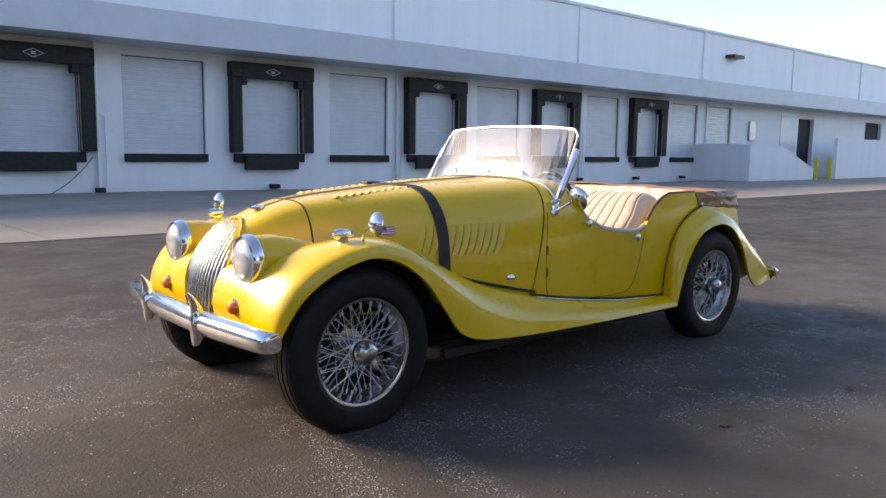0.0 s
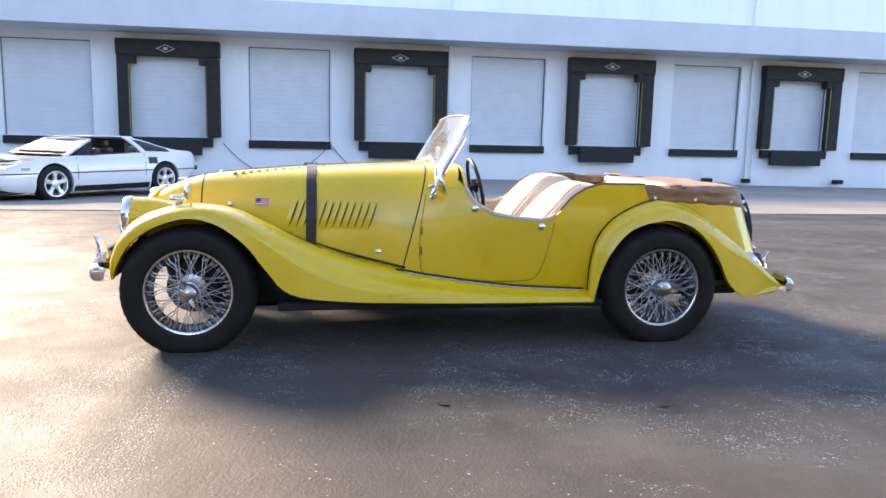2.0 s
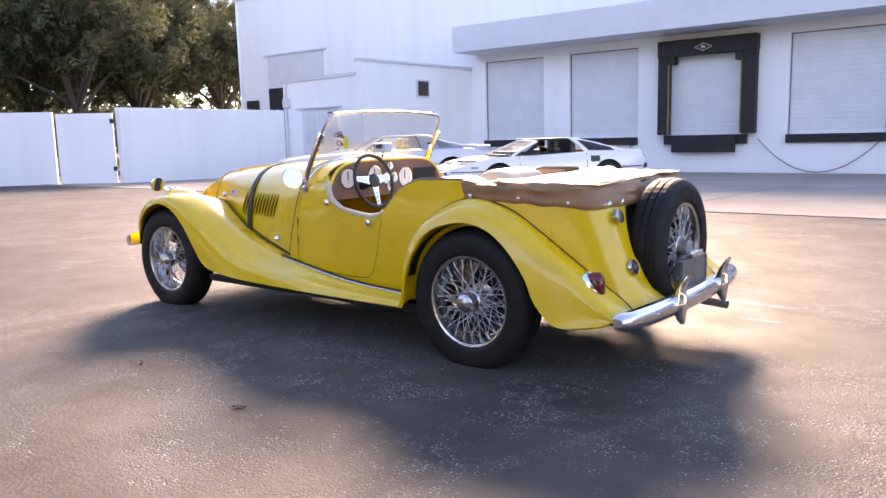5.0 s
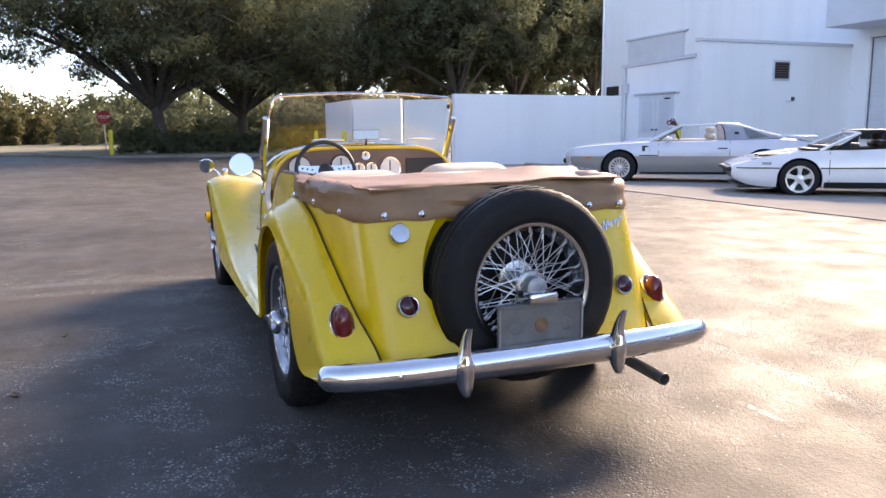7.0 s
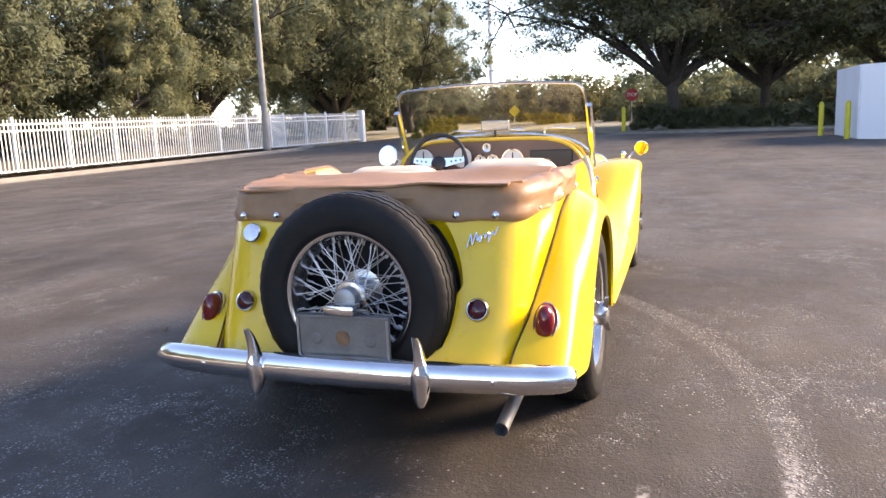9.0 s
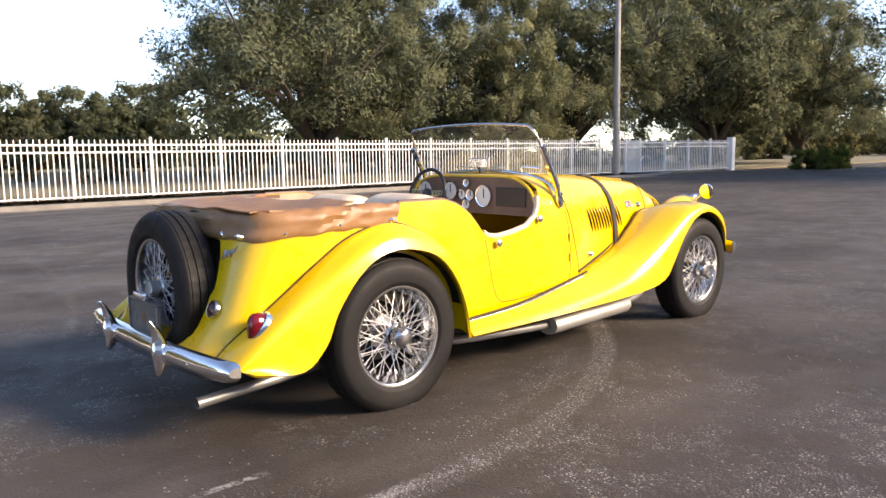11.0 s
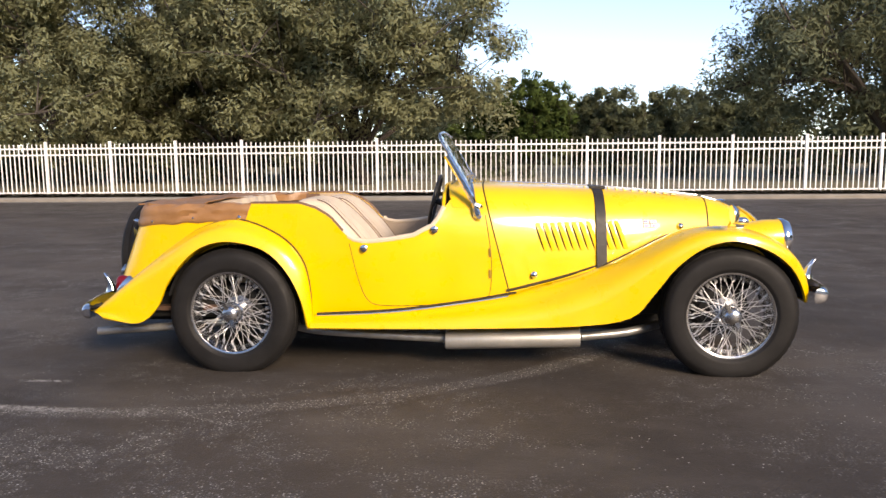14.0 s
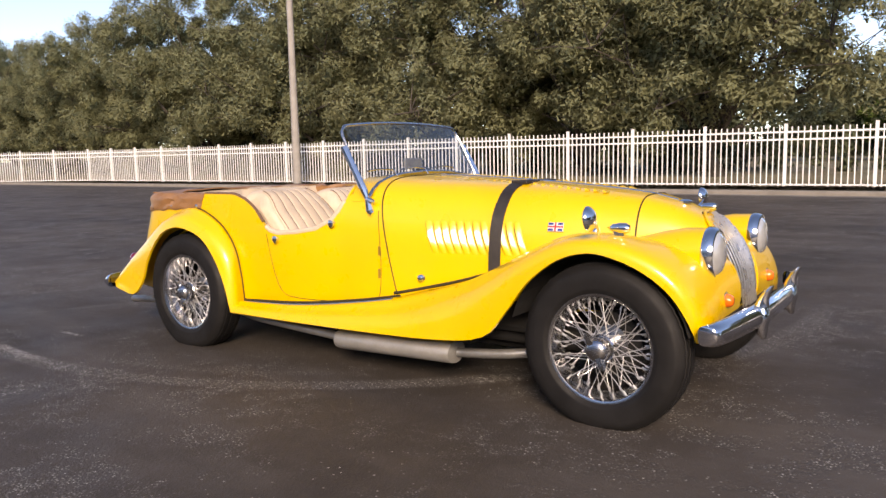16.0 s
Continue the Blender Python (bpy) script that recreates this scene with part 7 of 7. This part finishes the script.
for s in (1, -1):
    b1.liner(sports, s)
    for x in b1.wheels:
        road_wheel(sports, x, -s * 0.762, 0.305, 0.205, 5, s)
    b1.band("waist_line", -2.12, 2.03, 0.470, 0.490, BLACK, sports, s)
    b1.band("sill", -0.80, 0.80, 0.13, 0.255, BLACK, sports, s, "black lower sill")
    b1.band("side_marker", -1.74, -1.60, 0.535, 0.575, STEEL, sports, s, "small side marker lamp", 0.008)
    b1.band("side_scoop", 0.78, 0.98, 0.60, 0.72, BLACK, sports, s, "black side air scoop", 0.006)
    part("lamp_lid", boxed(-1.86, -1.50, -s * 0.52 - 0.15, -s * 0.52 + 0.15, 0.632, 0.652, bevel=0.006), CAR_WHITE, sports, "raised pop-up lamp lid")
    part("hood_vent", boxed(-1.72, -1.28, -s * 0.20 - 0.06, -s * 0.20 + 0.06, 0.652, 0.682, bevel=0.006), BLACK, sports, "black bonnet vent")
    bar("pillar", [(-0.86, -s * 0.735, 0.760), (-0.55, -s * 0.66, 0.905), (-0.27, -s * 0.585, 1.025)], 0.024, CAR_WHITE, sports)
    bar("window_edge", [(-0.70, -s * 0.755, 0.765), (-0.48, -s * 0.70, 0.875), (-0.26, -s * 0.60, 1.0)], 0.016, BLACK, sports)
    bar("quarter_post", [(-0.36, -s * 0.77, 0.77), (-0.29, -s * 0.62, 0.985)], 0.012, BLACK, sports)
    sheet("quarter_light", [(-0.66, -s * 0.755, 0.772), (-0.30, -s * 0.62, 0.975), (-0.37, -s * 0.765, 0.775)], TINT, sports, 0.006)
    sail = []
    for f in spread(0, 1, 9):
        xb, xt = 0.68 + 1.06 * f, 0.42 + 1.28 * f
        zt = lerp(xt, [0.42, 0.62, 0.90, 1.25, 1.50, 1.72], [1.085, 1.070, 1.005, 0.910, 0.855, 0.828])
        yb, yt = 0.815 + 0.02 * f, 0.600 + 0.14 * f
        sail.append([(xb + (xt - xb) * g, -s * (yb + (yt - yb) * g + 0.035 * math.sin(math.pi * g)), 0.800 + (zt - 0.800) * g) for g in spread(0, 1, 6)])
    part("sail_panel", grid_mesh(sail, 0.03), CAR_WHITE, sports, "white sloping sail panel", smooth=True)
    glass = []
    for f in spread(0.09, 0.62, 7):
        xb, xt = 0.68 + 1.06 * f, 0.42 + 1.28 * f
        zt = lerp(xt, [0.42, 0.62, 0.90, 1.25, 1.50, 1.72], [1.085, 1.070, 1.005, 0.910, 0.855, 0.828])
        yb, yt = 0.815 + 0.02 * f, 0.600 + 0.14 * f
        glass.append([(xb + (xt - xb) * g, -s * (yb + (yt - yb) * g + 0.035 * math.sin(math.pi * g) + 0.006), 0.800 + (zt - 0.800) * g) for g in spread(0.10, 0.86 - 0.62 * max(0.0, f - 0.36), 5)])
    part("rear_side_window", grid_mesh(glass, 0.004), BLACK, sports, "black louvred rear side window", smooth=True)
    mr = part("door_mirror", boxed(-0.47, -0.35, -s * 0.91 - 0.055, -s * 0.91 + 0.055, 0.805, 0.885, bevel=0.02), BLACK, sports, smooth=True)
    part("mirror_foot", boxed(-0.44, -0.38, -s * 0.84 - 0.03, -s * 0.84 + 0.03, 0.77, 0.81), BLACK, mr)
    b1.band("door_gap", -0.742, -0.730, 0.26, 0.74, SEAM, sports, s, "", 0.003)
    b1.band("door_gap", 0.700, 0.712, 0.26, 0.78, SEAM, sports, s, "", 0.003)
bar("windscreen_header", [(-0.27, -0.585, 1.025), (-0.31, 0.0, 1.045), (-0.27, 0.585, 1.025)], 0.026, CAR_WHITE, sports)
part("front_bumper", boxed(-2.27, -2.06, -0.66, 0.66, 0.425, 0.495, bevel=0.03), BLACK, sports, "black front bumper", smooth=True)
part("front_grille", boxed(-2.19, -2.08, -0.58, 0.58, 0.33, 0.425, bevel=0.01), BLACK, sports)
part("front_spoiler", boxed(-2.08, -1.60, -0.70, 0.70, 0.15, 0.20, bevel=0.02), BLACK, sports)
part("rear_bumper", boxed(2.0, 2.12, -0.76, 0.76, 0.44, 0.54, bevel=0.03), BLACK, sports, "black rear bumper")
for y in (-0.62, -0.40, 0.40, 0.62):
    part("tail_light", spun(bmesh.new(), [(0.09, 0.0), (0.085, 0.02), (0.0, 0.03)], "x", 20, (2.055, y, 0.655)), REDLENS, sports, smooth=True)
sheet("windscreen", [(-0.86, -0.70, 0.772), (-0.86, 0.70, 0.772), (-0.29, 0.56, 1.03), (-0.29, -0.56, 1.03)], GLASS, sports, 0.004)
part("wiper_scuttle", boxed(-0.96, -0.84, -0.62, 0.62, 0.762, 0.782, bevel=0.005), BLACK, sports)
# black plate at door-top height in place of the shade down in the cockpit
part("cockpit_shade", boxed(-0.80, 0.55, -0.62, 0.62, 0.790, 0.798), UNDER, sports, "black plate standing for the shaded cockpit")
part("dash_top", boxed(-0.80, -0.45, -0.60, 0.60, 0.79, 0.84, bevel=0.02), BLACK, sports)
seats(sports, 0.12, 0.79, 0.90, DARK_TAN, 0.33)
part("roof_panel", boxed(-0.27, 0.43, -0.585, 0.585, 1.046, 1.088, bevel=0.018), BLACK, sports, "black lift-out roof panel", smooth=True)
part("roof_hoop", boxed(0.42, 0.66, -0.60, 0.60, 1.045, 1.092, bevel=0.02), CAR_WHITE, sports, "white roof hoop behind the seats")
part("rear_bulkhead", boxed(0.46, 0.56, -0.60, 0.60, 0.80, 1.044), BLACK, sports)
part("engine_deck", boxed(0.66, 1.75, -0.58, 0.58, 0.825, 0.850, bevel=0.006), BLACK, sports, "black slatted engine cover")
for k in range(7):
    part("deck_slat", boxed(0.78 + 0.13 * k, 0.84 + 0.13 * k, -0.50, 0.50, 0.851, 0.862), BLACK, sports)

# two-tone silver coupe
coupe = thing("coupe", "two-tone silver and grey coupe with open roof panels", "car", (-8.24, 9.19, ground_z(0, 9.19) - 0.006), "parked cars", rz=52.7)
coupe.scale = (0.95, 0.95, 0.95)
b2 = Body([(-2.50, 0.58, 0.42, 0.55, 0.58), (-2.42, 0.72, 0.34, 0.66, 0.69), (-2.25, 0.82, 0.28, 0.725, 0.75), (-1.9, 0.89, 0.22, 0.77, 0.80), (-1.37, 0.915, 0.20, 0.80, 0.835), (-0.7, 0.915, 0.19, 0.835, 0.870), (0.1, 0.905, 0.19, 0.85, 0.875), (0.8, 0.915, 0.19, 0.865, 0.895), (1.37, 0.925, 0.21, 0.875, 0.915), (1.9, 0.90, 0.28, 0.86, 0.900), (2.28, 0.83, 0.38, 0.79, 0.84), (2.37, 0.77, 0.44, 0.74, 0.78)], (-1.37, 1.37), 0.33, 0.045)
b2.skin(CAR_SILVER, coupe, "silver bodywork")
for s in (1, -1):
    b2.liner(coupe, s)
    b2.band("lower_side", -2.44, 2.38, 0.17, 0.560, CAR_GREY, coupe, s, "darker grey lower bodywork", 0.007)
    b2.band("trim_line", -0.98, -0.62, 0.565, 0.585, BLACK, coupe, s, "", 0.006)
    b2.band("rocker", -0.95, 0.95, 0.15, 0.245, BLACK, coupe, s, "", 0.006)
    b2.band("side_vent", -0.93, -0.87, 0.66, 0.77, BLACK, coupe, s, "", 0.008)
    b2.band("side_vent", -0.87, -0.80, 0.74, 0.77, BLACK, coupe, s, "", 0.008)
    b2.band("side_marker", -2.08, -1.94, 0.515, 0.55, AMBER, coupe, s, "", 0.008)
    b2.band("door_gap", -0.615, -0.605, 0.25, 0.82, SEAM, coupe, s, "", 0.004)
    b2.band("door_gap", 0.74, 0.75, 0.25, 0.85, SEAM, coupe, s, "", 0.004)
    b2.band("door_handle", 0.52, 0.70, 0.70, 0.725, BLACK, coupe, s, "", 0.014)
    part("air_dam", boxed(-1.84, -1.74, -s * 0.80 - 0.08, -s * 0.80 + 0.08, 0.16, 0.26, bevel=0.02), BLACK, coupe)
    for x in b2.wheels:
        road_wheel(coupe, x, -s * 0.822, 0.33, 0.200, 16, s)
    bar("pillar", [(-0.78, -s * 0.80, 0.855), (-0.45, -s * 0.71, 1.02), (-0.19, -s * 0.63, 1.150)], 0.026, CAR_SILVER, coupe)
    bar("window_edge", [(-0.62, -s * 0.83, 0.865), (-0.36, -s * 0.73, 1.02), (-0.16, -s * 0.64, 1.13)], 0.012, BLACK, coupe)
    sheet("rear_pillar", [(0.66, -s * 0.845, 0.865), (0.60, -s * 0.635, 1.19), (0.94, -s * 0.645, 1.145), (1.06, -s * 0.86, 0.885)], CAR_SILVER, coupe, 0.03)
    bar("door_seal", [(0.655, -s * 0.85, 0.87), (0.64, -s * 0.74, 1.05), (0.58, -s * 0.645, 1.185)], 0.010, BLACK, coupe)
    sheet("sail_panel", [(1.04, -s * 0.848, 0.885), (0.92, -s * 0.650, 1.150), (1.30, -s * 0.690, 1.035), (1.70, -s * 0.80, 0.915)], CAR_SILVER, coupe, 0.012)
    sheet("quarter_window", [(1.10, -s * 0.858, 0.905), (1.00, -s * 0.682, 1.115), (1.15, -s * 0.700, 1.070), (1.46, -s * 0.806, 0.935)], REFLECTION_GLASS, coupe, 0.008)
    bar("fastback_edge", [(0.62, -s * 0.615, 1.195), (0.95, -s * 0.63, 1.145), (1.30, -s * 0.68, 1.03), (1.70, -s * 0.76, 0.925)], 0.034, CAR_SILVER, coupe)
    mr = part("door_mirror", boxed(-0.50, -0.36, -s * 0.97 - 0.065, -s * 0.97 + 0.065, 0.865, 0.945, bevel=0.03), CAR_SILVER, coupe, smooth=True)
    part("mirror_foot", boxed(-0.46, -0.40, -s * 0.89 - 0.04, -s * 0.89 + 0.04, 0.84, 0.88), CAR_SILVER, mr)
    part("emblem", boxed(0.83, 0.91, -s * 0.775 - 0.004, -s * 0.775 + 0.004, 0.985, 1.035, bevel=0.003), BLACK, coupe)
    for y in (0.34, 0.56):
        part("headlamp", boxed(-2.49, -2.36, -s * y - 0.09, -s * y + 0.09, 0.54, 0.64, bevel=0.02), LAMP, coupe, "square headlamp")
    part("tail_light", boxed(2.33, 2.39, -s * 0.50 - 0.25, -s * 0.50 + 0.25, 0.60, 0.72, bevel=0.01), REDLENS, coupe)
part("front_bumper", boxed(-2.54, -2.38, -0.62, 0.62, 0.40, 0.52, bevel=0.04), BLACK, coupe, "black grille and bumper")
bm = bmesh.new()
loft(bm, [[(x, -w, z0), (x, -w * 0.8, z1), (x, w * 0.8, z1), (x, w, z0)] for x, w, z0, z1 in ((-1.32, 0.16, 0.83, 0.85), (-1.20, 0.20, 0.84, 0.895), (-0.90, 0.23, 0.85, 0.925), (-0.74, 0.24, 0.86, 0.93))])
part("hood_scoop", bm, CAR_SILVER, coupe, "raised bonnet scoop")
sheet("windscreen", [(-0.80, -0.74, 0.862), (-0.80, 0.74, 0.862), (-0.20, 0.60, 1.150), (-0.20, -0.60, 1.150)], GLASS, coupe, 0.004)
bar("windscreen_header", [(-0.19, -0.63, 1.150), (-0.20, 0.0, 1.170), (-0.19, 0.63, 1.150)], 0.026, CAR_SILVER, coupe)
part("roof_bar", boxed(-0.18, 0.62, -0.07, 0.07, 1.165, 1.200, bevel=0.01), CAR_SILVER, coupe)
part("roof", boxed(0.58, 0.96, -0.62, 0.62, 1.150, 1.205, bevel=0.025), CAR_SILVER, coupe, smooth=True)
sheet("rear_glass", [(0.94, -0.62, 1.160), (0.94, 0.62, 1.160), (1.72, 0.72, 0.92), (1.72, -0.72, 0.92)], REFLECTION_GLASS, coupe, 0.01)
part("rear_spoiler", boxed(1.98, 2.33, -0.82, 0.82, 0.895, 0.950, bevel=0.02), CAR_SILVER, coupe, "rear deck spoiler", smooth=True)
part("cabin_floor", boxed(-0.70, 0.75, -0.68, 0.68, 0.880, 0.888), BEIGE, coupe)
seats(coupe, 0.34, 0.885, 1.0, BEIGE)
steer2 = part("steering_wheel", spun(bmesh.new(), [(0.18 + 0.014 * math.cos(a), 0.014 * math.sin(a)) for a in (math.pi * k / 4 for k in range(8))], "x", 24, close=True), BLACK, coupe)
steer2.matrix_basis = pose(-0.22, -0.36, 0.93, 0, -20, 0)
part("interior_mirror", boxed(-0.26, -0.24, -0.09, 0.09, 1.06, 1.12, bevel=0.008), BLACK, coupe)
